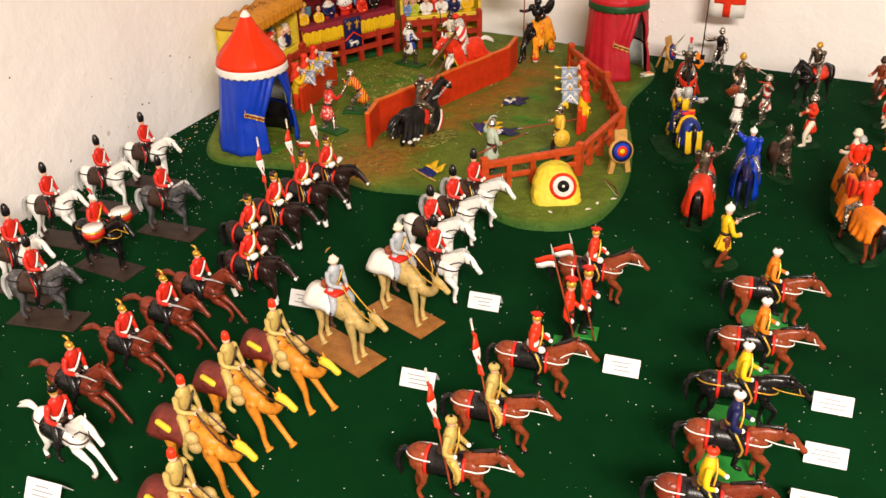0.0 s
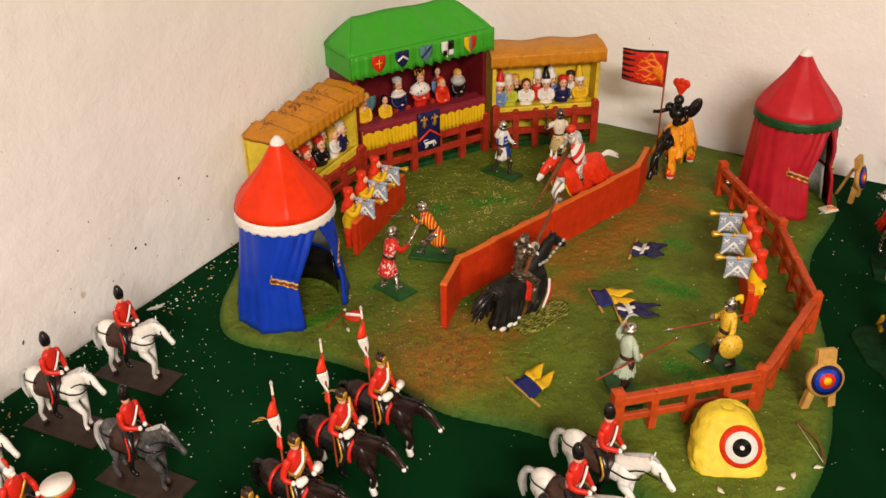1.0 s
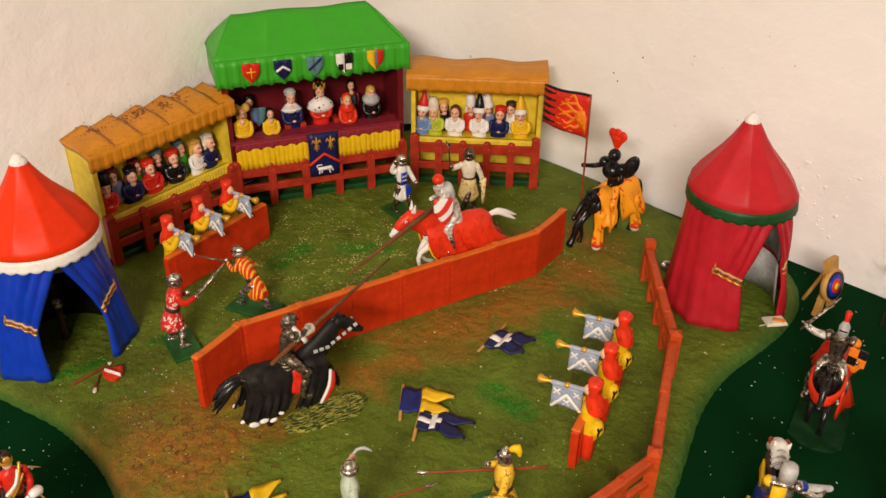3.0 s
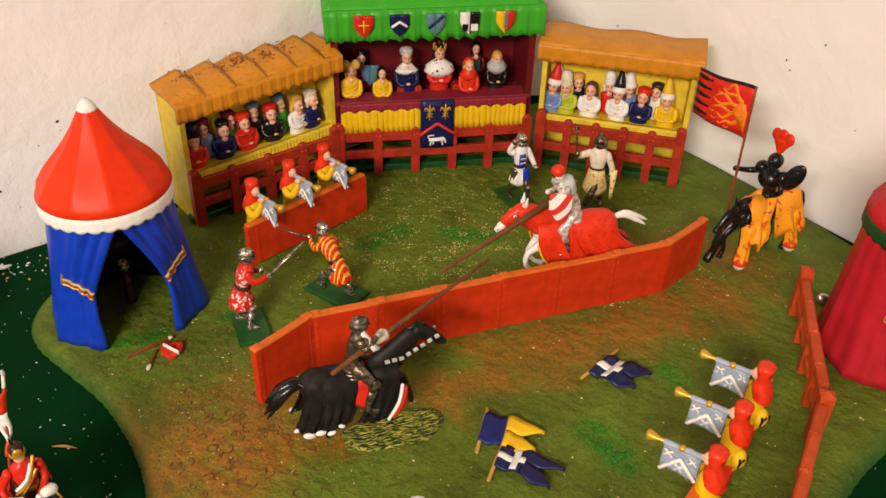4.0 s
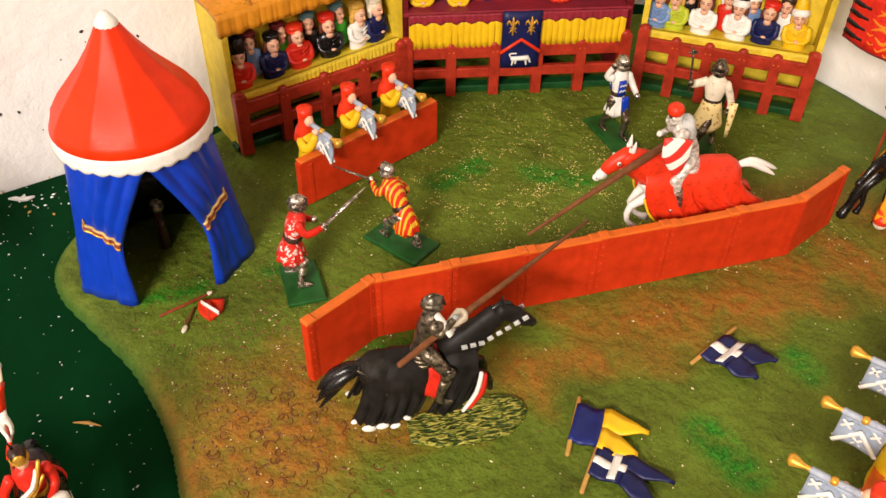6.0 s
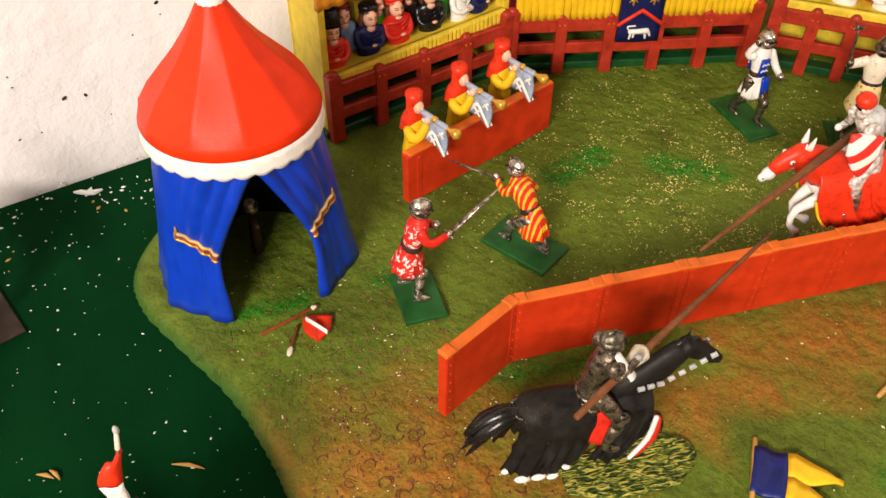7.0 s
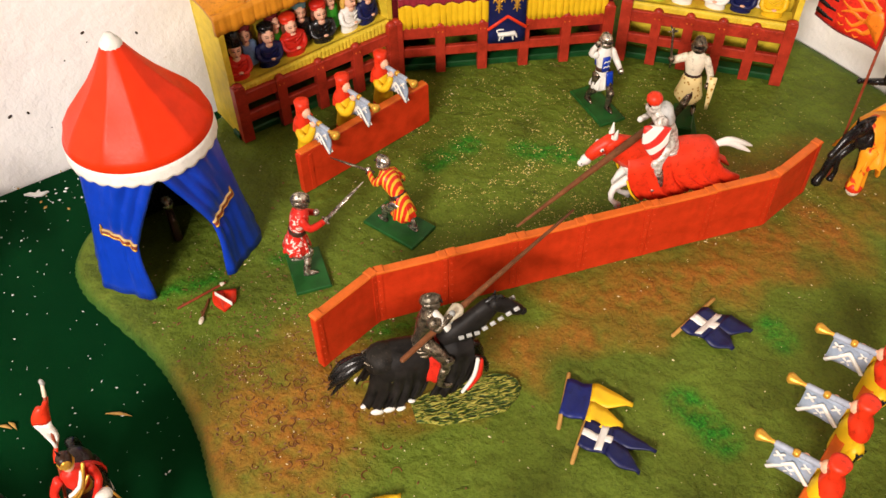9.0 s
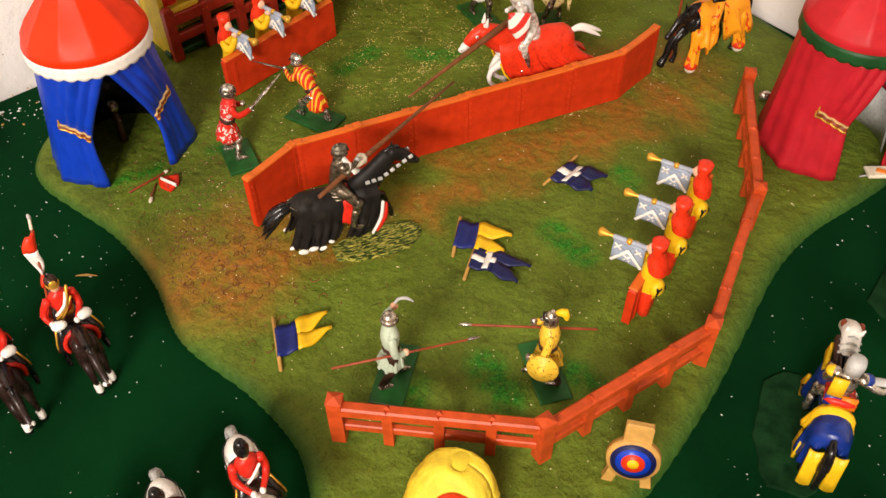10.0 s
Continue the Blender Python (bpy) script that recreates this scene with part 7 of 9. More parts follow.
def jousters():
    # black knight before the barrier
    s = Shape()
    ragged_plate(s, 0.064, 0.028, ROUGH_GRASS, 0.0022, 5, at=(0.021, -0.0115))
    lift(s, 0.0022)
    k = Matrix.Scale(0.93, 4)
    s.at = s.at @ k
    horse(s, SOOT, "canter", BLACK, BLACK, head_low=-0.007, tack=None, stretch=0.005, tail_drop=0.016)
    trapper(s, SOOT, -0.036, 0.000, 0.013, 0.0112, 0.0540, 0.0019, 5, sweep=0.008, ragged=0.0016, dots=WHITE)
    s.blob((-0.0265, 0, 0.0448), (0.0120, 0.0112, 0.0102), DRYBRUSH, nu=18, nv=12)
    for dy, dz in ((0.0, 0.0), (0.0024, -0.0022), (-0.0024, -0.0020), (0.0, -0.0040)):
        s.tube([(-0.034, dy * 0.4, 0.0480), (-0.042, dy, 0.0485 + dz * 0.6), (-0.051, dy * 1.5, 0.0440 + dz), (-0.060, dy * 1.2, 0.0360 + dz * 1.4)], [0.0022, 0.0034, 0.0034, 0.0008], BLACK, n=8, sub=3)
    for y in (0.0058, -0.0058):
        s.tube([(0.020, y, 0.034), (0.033, y, 0.030), (0.036, y, 0.018)], [0.0042, 0.0028, 0.0020], BLACK, n=8, sub=2)
    trapper(s, SOOT, 0.007, 0.027, 0.013, 0.0108, 0.0545, 0.0014, 3, sweep=0.009, ragged=0.001)
    trapper(s, RED, -0.003, 0.009, 0.028, 0.0102, 0.0535, 0.0004, 2)
    for y in (-1, 1):
        s.tube([(0.0285, y * 0.0118, 0.040), (0.0255, y * 0.0142, 0.027), (0.0180, y * 0.0150, 0.0135)], [0.0013, 0.0014, 0.0012], WHITE, n=6, sub=3)
        s.tube([(0.0310, y * 0.0100, 0.036), (0.0285, y * 0.0128, 0.026), (0.0215, y * 0.0140, 0.0145)], [0.0016, 0.0026, 0.0016], RED, n=6, sub=3)
        s.tube([(-0.038, y * 0.004, 0.050), (-0.030, y * 0.009, 0.046), (-0.024, y * 0.0118, 0.036)], [0.0010] * 3, IRON, n=5, sub=2)
        for i in range(8):
            up = max(0, i - 2)
            s.box((0.0195 + 0.0049 * i, y * (0.0070 - 0.0004 * i), 0.0580 + 0.0024 * up), (0.0032, 0.0016, 0.0030), PALEGREY, ry=-28 if up else -4, bevel=0.0005)
    s.tube([(0.014, 0, 0.0480), (0.027, 0, 0.0600), (0.0390, 0, 0.0735)], [(0.0066, 0.0120), (0.0054, 0.0092), (0.0044, 0.0066)], SOOT, n=12, sub=2)
    s.tube([(0.0400, 0, 0.0755), (0.0480, 0, 0.0700), (0.0570, 0, 0.0630)], [(0.0046, 0.0056), (0.0042, 0.0050), (0.0032, 0.0036)], SOOT, n=12, sub=2)
    s.at = s.at @ Matrix.Translation((0, 0, -0.0045)) @ Matrix.Scale(1.08, 4)
    rider(s, IRON, IRON, "sallet", DULL, strap=None, cuffs=PALEGREY, arms=((0.014, 0.003, 0.062), (0.0130, -0.0070, 0.0800)), boots=IRON, skin=IRON, lean=0.003, z=0.004)
    s.tube([(0.0040, -0.0050, 0.0830), (0.0100, -0.0110, 0.0740)], [(0.0022, 0.0009), (0.0026, 0.0009)], WHITE, n=6)
    s.at = Matrix.Identity(4)
    m = put(-0.006, 0.885, G, 46)
    inv = m.inverted()
    s.tube([inv @ P(-0.002, 0.856, 0.0785), inv @ P(0.006, 0.895, 0.0800), inv @ P(0.0285, 0.994, 0.0835)], [0.0015, 0.0019, 0.0008], WOOD, n=8)
    s.tube([inv @ P(0.0045, 0.889, 0.0798), inv @ P(0.0062, 0.898, 0.0802)], [0.0024, 0.0042], CREAM, n=10)
    s.thing("jousting_knight_figurine", m, label="toy black knight with lance on black-draped charging horse", category="toy figurine", group="jousting figurines")
    # red and white knight behind it
    s = Shape()
    ragged_plate(s, 0.050, 0.026, ROUGH_GRASS, 0.0022, 8, at=(0.012, 0.0))
    s.tube([(0.004, 0, 0.001), (0.002, 0, 0.012)], [0.0040, 0.0028], ROUGH_GRASS, n=8)
    lift(s, 0.014)
    s.at = s.at @ Matrix.Scale(1.0, 4)
    horse(s, WHITE, "canter", RED, PALEGREY, tail=WHITE, tack=None, head_low=0.006, stretch=0.002)
    trapper(s, SCARLET, -0.036, 0.002, 0.021, 0.0116, 0.0545, 0.0018, 3, sweep=0.018, ragged=0.0024)
    trapper(s, SCARLET, -0.002, 0.028, 0.019, 0.0118, 0.0550, 0.0014, 3, sweep=0.012, ragged=0.0014)
    for y in (-1, 1):
        s.tube([(0.0275, y * 0.0106, 0.036), (0.0245, y * 0.0132, 0.027), (0.0190, y * 0.0142, 0.0200)], [0.0008] * 3, YELLOW, n=5, sub=2)
    s.tube([(0.018, 0, 0.048), (0.031, 0, 0.0560), (0.041, 0, 0.0620)], [(0.0084, 0.0128), (0.0066, 0.0100), (0.0054, 0.0072)], SCARLET, n=10, sub=2)
    s.tube([(0.038, 0, 0.0625), (0.046, 0, 0.0580), (0.0515, 0, 0.0530)], [(0.0050, 0.0066), (0.0044, 0.0056), (0.0034, 0.0042)], SCARLET, n=10, sub=2)
    s.blob((0.0535, 0, 0.0505), (0.0042, 0.0036, 0.0036), WHITE, rot=(0, 40, 0))
    for y in (0.0030, -0.0030):
        s.tube([(0.0375, y, 0.0675), (0.0368, y * 1.3, 0.0745)], [0.0020, 0.0004], WHITE, n=6)
    for y in (0.0048, -0.0048):
        s.blob((0.0455, y, 0.0605), (0.0014, 0.0008, 0.0014), WHITE, nu=8, nv=5)
        s.blob((0.0455, y * 1.12, 0.0605), 0.0007, BLACK, nu=6, nv=4)
    rider(s, SILVER, SILVER, "great", SILVER, plume=None, strap=None, cuffs=WHITE, arms=((0.014, 0.008, 0.066), (0.016, -0.010, 0.070)), boots=STEEL, skin=SILVER, lean=0.010, z=0.006, x0=0.001)
    s.blob((0.0145, 0, 0.0925), (0.0052, 0.0052, 0.0046), SCARLET)
    s.tube([(0.006, 0, 0.0850), (0.004, 0, 0.0760)], [(0.0052, 0.0042), (0.0074, 0.0050)], PALEGREY, n=10)
    s.tube([(0.014, 0.0110, 0.079), (0.015, 0.0135, 0.069), (0.013, 0.0150, 0.056)], [(0.0090, 0.0014), (0.0084, 0.0014), (0.0015, 0.0010)], STRIPE_RW, n=12, sub=3, up=(0.2, 1, 0))
    s.at = Matrix.Identity(4)
    m = put(0.0515, 1.087, G, 222)
    inv = m.inverted()
    s.tube([inv @ P(0.046, 1.100, 0.090), inv @ P(0.034, 1.062, 0.0870), inv @ P(0.0045, 0.970, 0.0790)], [0.0020, 0.0026, 0.0008], WOOD, n=8)
    s.thing("jousting_knight_figurine", m, label="toy knight with striped shield and lance on red-draped white horse", category="toy figurine", group="jousting figurines")
    # dark knight with the flame banner
    s = Shape()
    s.at = Matrix.Scale(1.07, 4)
    horse(s, BLACK, "walk", BLACK, BLACK, tack=None, head_low=0.016, stretch=-0.007)
    trapper(s, FLAME, -0.036, -0.004, 0.022, 0.0104, 0.0560, 0.0034, 2, sweep=0.004, ragged=0.0044, flare=0.42)
    trapper(s, FLAME, 0.004, 0.022, 0.023, 0.0104, 0.0560, 0.0030, 2, sweep=-0.004, ragged=0.0040, flare=0.42)
    for x, y, dx, dy in ((0.020, 0.0072, 0.003, 0.002), (-0.026, 0.0080, -0.004, 0.003), (-0.024, -0.0080, 0.002, -0.003)):
        s.tube([(x, y, 0.036), (x + dx * 0.4, y + dy * 0.5, 0.022), (x + dx, y + dy, 0.0080)], [(0.0064, 0.0056), (0.0042, 0.0038), (0.0050, 0.0048)], FLAME, n=24, sub=3, flare=(0.22, 5))
        s.tube([(x + dx, y + dy, 0.0085), (x + dx, y + dy, 0.0060)], [0.0054, 0.0054], SCARLET, n=12)
        s.tube([(x + dx, y + dy, 0.0062), (x + dx, y + dy, 0.0030)], [0.0046, 0.0044], CREAM, n=12)
    s.tube([(0.021, -0.0064, 0.034), (0.031, -0.0080, 0.022), (0.034, -0.0086, 0.011), (0.038, -0.0090, 0.0030)], [0.0046, 0.0034, 0.0026, 0.0036], BLACK, n=9, sub=3)
    rider(s, BLACK, FLAME, None, BLACK, strap=None, cuffs=BLACK, arms=((0.012, 0.010, 0.062), (0.017, -0.0225, 0.0720)), boots=FLAME, skin=BLACK)
    for y in (1, -1):
        s.blob((0.0, y * 0.0096, 0.0738), (0.0056, 0.0050, 0.0050), BLACK)
    s.blob((0.0016, 0, 0.0690), (0.0076, 0.0088, 0.0080), BLACK, nu=14, nv=9)
    s.blob((0.0002, 0, 0.0835), (0.0058, 0.0056, 0.0062), BLACK, nu=14, nv=9)
    s.tube([(0.0046, 0, 0.0845), (0.0062, 0, 0.0838)], [0.0024, 0.0020], BLACK, n=8)
    s.blob((0.0066, 0, 0.0838), (0.0005, 0.0009, 0.0009), PALEGREY, nu=6, nv=4)
    s.tube([(0.0040, 0, 0.0800), (0.0046, 0, 0.0790)], [(0.0062, 0.0010), (0.0056, 0.0008)], BLACK, n=12)
    s.tube([(-0.001, 0, 0.0885), (-0.001, 0, 0.0950), (-0.001, 0, 0.1010)], [(0.0010, 0.0010), (0.0052, 0.0017), (0.0096, 0.0020)], SCARLET, n=16, sub=2, up=(1, 0, 0), cap=False)
    for y in (0.0054, 0.0, -0.0054):
        s.blob((-0.001, y, 0.1014 + (0.0010 if y else 0.0020)), (0.0020, 0.0044, 0.0048), SCARLET, nu=12, nv=8)
    s.tube([(-0.001, 0, 0.0870), (-0.001, 0, 0.0910)], [0.0012, 0.0016], SCARLET, n=6)
    s.blob((0.001, 0.0185, 0.0790), (0.0022, 0.0062, 0.0125), BLACK, rot=(-24, 0, 18), nu=16, nv=10)
    s.blob((0.0026, 0.0187, 0.0790), (0.0010, 0.0030, 0.0070), BLACK, rot=(-24, 0, 18), nu=16, nv=10)
    s.at = Matrix.Identity(4)
    m = put(0.170, 1.208, G, 240)
    inv = m.inverted()
    s.tube([inv @ P(0.1475, 1.1850, 0.012), inv @ P(0.146, 1.1795, 0.164)], 0.0010, REDPOLE, n=6)
    tl, bl, tr, br = P(0.1005, 1.2030, 0.1580), P(0.1015, 1.2000, 0.1245), P(0.1460, 1.1800, 0.1620), P(0.1460, 1.1795, 0.1225)

    def spot(g, f, out=0.0):
        return inv @ (tr.lerp(tl, g).lerp(br.lerp(bl, g), f) + P(0, 0.0022 * math.sin(6 * g + 1) + out, 0))

    s.sheet([[spot(k / 10, f / 6) for k in range(11)] for f in range(7)], 0.0010, RED)
    s.tube([spot(k / 10, 0.0) for k in range(11)], [(0.0008, 0.0016)] * 11, BLACK, n=6)
    s.tube([spot(k / 10, 1.0) for k in range(11)], 0.0008, DARKRED, n=6)
    for i in range(5):
        f = 0.12 + 0.19 * i
        s.tube([spot(1.0, f), spot(0.86, f + 0.015), spot(0.72, f)], [(0.0009, 0.0022), (0.0009, 0.0020), (0.0007, 0.0014)], BLACK, n=6)
    s.sheet([[spot(g, f0 + (f1 - f0) * k / 3) for k in range(4)] for g, f0, f1 in ((0.04, 0.55, 0.92), (0.10, 0.38, 0.86), (0.17, 0.36, 0.78), (0.23, 0.44, 0.70), (0.29, 0.52, 0.64))], 0.0022, ORANGE)
    for i, (f, e, reach) in enumerate(((0.36, 0.10, 0.42), (0.40, 0.22, 0.52), (0.46, 0.34, 0.62), (0.53, 0.47, 0.66), (0.58, 0.60, 0.64), (0.64, 0.74, 0.56), (0.72, 0.88, 0.46))):
        wig = 0.05 * (-1) ** i
        s.tube([spot(0.16, f), spot(0.16 + (reach - 0.16) * 0.35, f + (e - f) * 0.5 + wig), spot(0.16 + (reach - 0.16) * 0.7, e - wig), spot(reach, e + wig * 0.6)], [(0.0011, 0.0026), (0.0011, 0.0020), (0.0011, 0.0016), (0.0010, 0.0006)], ORANGE, n=5, sub=3)
    for g, f in ((0.50, 0.16), (0.60, 0.26), (0.64, 0.84), (0.52, 0.90), (0.40, 0.94), (0.68, 0.70)):
        s.tube([spot(g, f), spot(g - 0.04, f + 0.03), spot(g - 0.08, f)], [(0.0010, 0.0004), (0.0010, 0.0008), (0.0010, 0.0004)], ORANGE, n=5)
    s.thing("mounted_knight_figurine", m, label="toy black knight with red flame banner on horse in orange drapes", category="toy figurine", group="jousting figurines")


jousters()


# ---- small things on the tournament ground ----
NAVYFLAG = paint("flag_blue_paint", (0.006, 0.014, 0.13), rough=0.4, vary=0.25)


def ground_flag(tail, head, top, low, tip1, tip2, notch, cloth, second, cross, label):
    """A lance flag laid flat: short pole, cloth hung between top and low on it, two curling tails."""
    o = P(tail[0], tail[1], 0)
    t, h, a, b, p, q, c = (P(v[0], v[1], 0.0022) - o for v in (tail, head, top, low, tip1, tip2, notch))
    root = empty("lance_flag", put(tail[0], tail[1], G, 0), label=label, category="toy flag", group="fallen lance flags")
    part("pole", Shape().tube([t, h], 0.0013, PINE, n=6), root, "short wooden pole")
    mid = (a + b) / 2
    run = c - mid
    wide = (a - b) / 2
    e1, e2 = mid + run * 0.62 + wide * 1.02, mid + run * 0.62 - wide * 1.02

    def ripple(g, f):
        return P(0, 0, 0.0012 * math.sin(7 * g + 2 * f) + 0.0004)

    grid = [[a.lerp(e1, g).lerp(b.lerp(e2, g), f) + run.normalized() * (0.0007 * math.sin(3.1 * f) * g) + ripple(g, f) for f in [k / 6 for k in range(7)]] for g in [k / 6 for k in range(7)]]
    field = part("cloth", Shape().sheet(grid, 0.0014, cloth), root)
    edge = [r for r in grid[-1]]
    for side, tip in ((1, p), (-1, q)):
        row0 = edge[:4] if side > 0 else edge[3:]
        outer, inner = (row0[0], row0[-1]) if side > 0 else (row0[-1], row0[0])
        rows = []
        for i in range(9):
            g = i / 8
            crook = wide * (side * 0.30 * math.sin(math.pi * g) * (1 - 0.4 * g))
            lo = inner.lerp(c, min(1, g / 0.45)) if g < 0.45 else c.lerp(tip, (g - 0.45) / 0.55) - crook * 0.25
            hi = outer.lerp(tip, g) + crook
            hi, lo = hi + (lo - hi).normalized() * (0.0003 * g), lo
            if i == 8:
                hi, lo = tip + wide * side * 0.10, tip - wide * side * 0.10
            line = [hi.lerp(lo, f) + ripple(1 + g, 0.5) * (1 if g else 0) for f in (0, 0.33, 0.67, 1)]
            if i == 0:
                line = list(row0) if side > 0 else list(reversed(row0))
            rows.append(line)
        part("swallow_tail", Shape().sheet(rows, 0.0014, second), root)
    if cross:
        def at(g, f):
            return a.lerp(e1, g).lerp(b.lerp(e2, g), f) + ripple(g, f) + P(0, 0, 0.0011)
        s = Shape().sheet([[at(g, f) for f in (0.38, 0.46, 0.54, 0.62)] for g in [0.01 + 0.137 * k for k in range(9)]], 0.0006, WHITE)
        part("cross", s.sheet([[at(g, f) for g in (0.60, 0.70, 0.80, 0.86)] for f in [0.04 + 0.115 * k for k in range(9)]], 0.0008, WHITE), field, "white cross")


BY_FLAG, CROSS_FLAG = "blue and yellow swallow-tailed lance flag lying on the turf", "dark blue lance flag with white cross lying on the turf"
ground_flag((0.071, 0.901), (0.060, 0.938), (0.0612, 0.9335), (0.0672, 0.9095), (0.1015, 0.936), (0.1020, 0.920), (0.0875, 0.9275), NAVYFLAG, YELLOW, False, BY_FLAG)
ground_flag((0.087, 0.885), (0.0815, 0.917), (0.0825, 0.9140), (0.0850, 0.8960), (0.1245, 0.9145), (0.1215, 0.8975), (0.1085, 0.9095), NAVY, NAVY, True, CROSS_FLAG)
ground_flag((0.103, 0.996), (0.115, 1.037), (0.1115, 1.0265), (0.1050, 1.0030), (0.1440, 1.0230), (0.1385, 1.0040), (0.1320, 1.0150), NAVY, NAVY, True, CROSS_FLAG)
ground_flag((0.013, 0.768), (-0.014, 0.801), (-0.0080, 0.7940), (0.0060, 0.7755), (0.0165, 0.8200), (0.0255, 0.8105), (0.0135, 0.8020), NAVYFLAG, YELLOW, False, BY_FLAG)


def fallen_shield():
    s = Shape()
    s.at = Matrix.Translation((0, 0, 0.0020)) @ pose(0, 0, 0, -90, 0, 0)
    heraldic_shield(s, 0, 0, 0.008, 0.0150, 0.0170, SCARLET, SCARLET, 0.0022)
    s.tube([(-0.0055, -0.0018, 0.005), (0.0050, -0.0018, -0.005)], [(0.0022, 0.0008)] * 2, WHITE, n=6)
    s.at = Matrix.Identity(4)
    return s.thing("fallen_shield", put(-0.156, 0.877, G, 40), label="small red shield with white band lying on the turf", category="toy shield")


fallen_shield()
s = Shape().tube([(0, 0, 0.0014), (0.012, 0.032, 0.0016)], 0.0009, REDPOLE, n=6).tube([(0.011, 0.0295, 0.0018), (0.0122, 0.0325, 0.0018)], [0.0016, 0.0003], CREAM, n=6)
s.thing("fallen_lance", put(-0.178, 0.857, G, 0), label="short red-brown lance lying by the blue tent", category="toy lance")
s = Shape().tube([(0, 0, 0.0014), (-0.008, 0.017, 0.0014)], [0.0009, 0.0008], WOOD, n=6).blob((0, 0.001, 0.0018), (0.0034, 0.0016, 0.0010), CREAM, rot=(0, 0, 116))
s.thing("fallen_axe", put(-0.158, 0.856, G, 0), label="little axe with pale head lying on the turf", category="toy axe")


def hay_target():
    """A straw butt leaning back, with painted rings on its face."""
    root = empty("straw_target", put(0.1505, 0.7200, G, 3), label="yellow straw butt with red, white and black target rings", category="archery target")
    n, rows = 72, []
    for i in range(41):
        v = i / 40
        row = []
        w = 0.0262 * (1 - (v * 0.995) ** 2.4) ** (1 / 2.4)
        for j in range(n + 1):
            a = 2 * math.pi * j / n
            d = 0.0150 * (1 - 0.25 * v) * (w / 0.0262) ** 0.35
            lump = 1 + 0.05 * noise.noise(Vector((math.cos(a) * 3, math.sin(a) * 3, v * 5))) + 0.006 * math.sin(v * 44 + 2 * math.sin(3 * a)) + 0.035 * noise.noise(Vector((math.cos(a) * 14, math.sin(a) * 14, v * 22)))
            x = w * math.copysign(abs(math.cos(a)) ** 0.55, math.cos(a)) * lump
            y = d * math.copysign(abs(math.sin(a)) ** 0.55, math.sin(a)) * lump + 0.022 * v
            row.append((x, y, 0.0355 * v * (1 + 0.03 * noise.noise(Vector((x * 90, y * 90, 2))))))
        rows.append(row)
    butt = Shape().sheet(rows, 0.002, STRAW)
    butt.blob((0, 0.0215, 0.0347), (0.0075, 0.0085, 0.0022), STRAW)
    straw = part("butt", butt, root)
    face = pose(0.0065, -0.0035, 0.0185, 90 - 32, 0, 0)
    for r, h, mat, lab in ((0.0155, 0.0010, SCARLET, "outer red ring"), (0.0118, 0.0020, WHITE, "white ring"), (0.0068, 0.0030, BLACK, "black ring"), (0.0016, 0.0037, WHITE, "white centre")):
        part("ring", Shape().tube([(0, 0, -0.003), (0, 0, h)], [r, r * 0.98], mat, n=28, cap=False), straw, lab, face)


hay_target()


def easel_target(x, y, z, heading, label):
    root = empty("easel_target", put(x, y, z, heading), label=label, category="archery target")
    for sx in (0.0090, -0.0090):
        part("leg", Shape().box((sx, 0.002, 0.012), (0.0060, 0.0050, 0.026), PINE, ry=10 * (1 if sx > 0 else -1) * -1, bevel=0.0006), root)
    part("back_leg", Shape().tube([(0, 0.022, 0.0012), (0, 0.010, 0.036)], 0.0018, PINE, n=4), root)
    board = part("board", Shape().box((0, 0.004, 0.036), (0.0150, 0.0050, 0.034), PINE, rx=-14, bevel=0.001), root)
    f = pose(0, -0.0005, 0.0285, 90 - 14, 0, 0)
    for r, h, mat in ((0.0150, 0.0012, PINE), (0.0128, 0.0020, NAVY), (0.0098, 0.0026, BLUE), (0.0066, 0.0032, SCARLET), (0.0032, 0.0038, YELLOW)):
        part("ring", Shape().tube([(0, 0, -0.0035), (0, 0, h)], [r, r * 0.98], mat, n=26, cap=False), board, "", f)


easel_target(0.233, 0.787, G, 12, "small wooden easel with blue, red and yellow target rings")
easel_target(0.374, 1.160, 0, 55, "small wooden easel with dark blue and red target rings")


def bow():
    s = Shape()
    pts = [(0.0 + 0.006 * math.sin(math.pi * k / 10), 0.044 * (k / 10 - 0.5), 0.0014) for k in range(11)]
    s.tube(pts, 0.0008, WOOD, n=5)
    s.tube([pts[0], pts[-1]], 0.0003, CREAM, n=4)
    return s.thing("toy_bow", put(0.216, 0.744, G, 12), label="thin wooden bow lying on the turf", category="toy bow")


bow()
for x, y, h in ((0.180, 0.694, 20), (0.195, 0.706, 70), (0.143, 0.688, 120), (0.212, 0.718, 10)):
    Shape().tube([(0, 0, 0.0010), (0.0035, 0.001, 0.0012), (0.007, 0, 0.0010)], [(0.0004, 0.0003), (0.0022, 0.0007), (0.0004, 0.0003)], CREAM, n=8, sub=2).thing(
        "wood_chip", put(x, y, G, h), label="pale wood chip lying on the turf", category="wood chip")


def tent_clutter(x, y, h):
    s = Shape().box((0, 0, 0.0022), (0.018, 0.012, 0.0036), CREAM, rz=10, bevel=0.001)
    s.box((0.003, -0.001, 0.0046), (0.010, 0.0035, 0.0014), ORANGE, rz=-12, bevel=0.0004)
    s.tube([(-0.014, -0.006, 0.0012), (-0.004, -0.002, 0.0012)], 0.0008, PALEGREY, n=5)
    return s.thing("armour_pile", put(x, y, G, h), label="small heap of pale arms lying in the tent's mouth", category="toy armour")


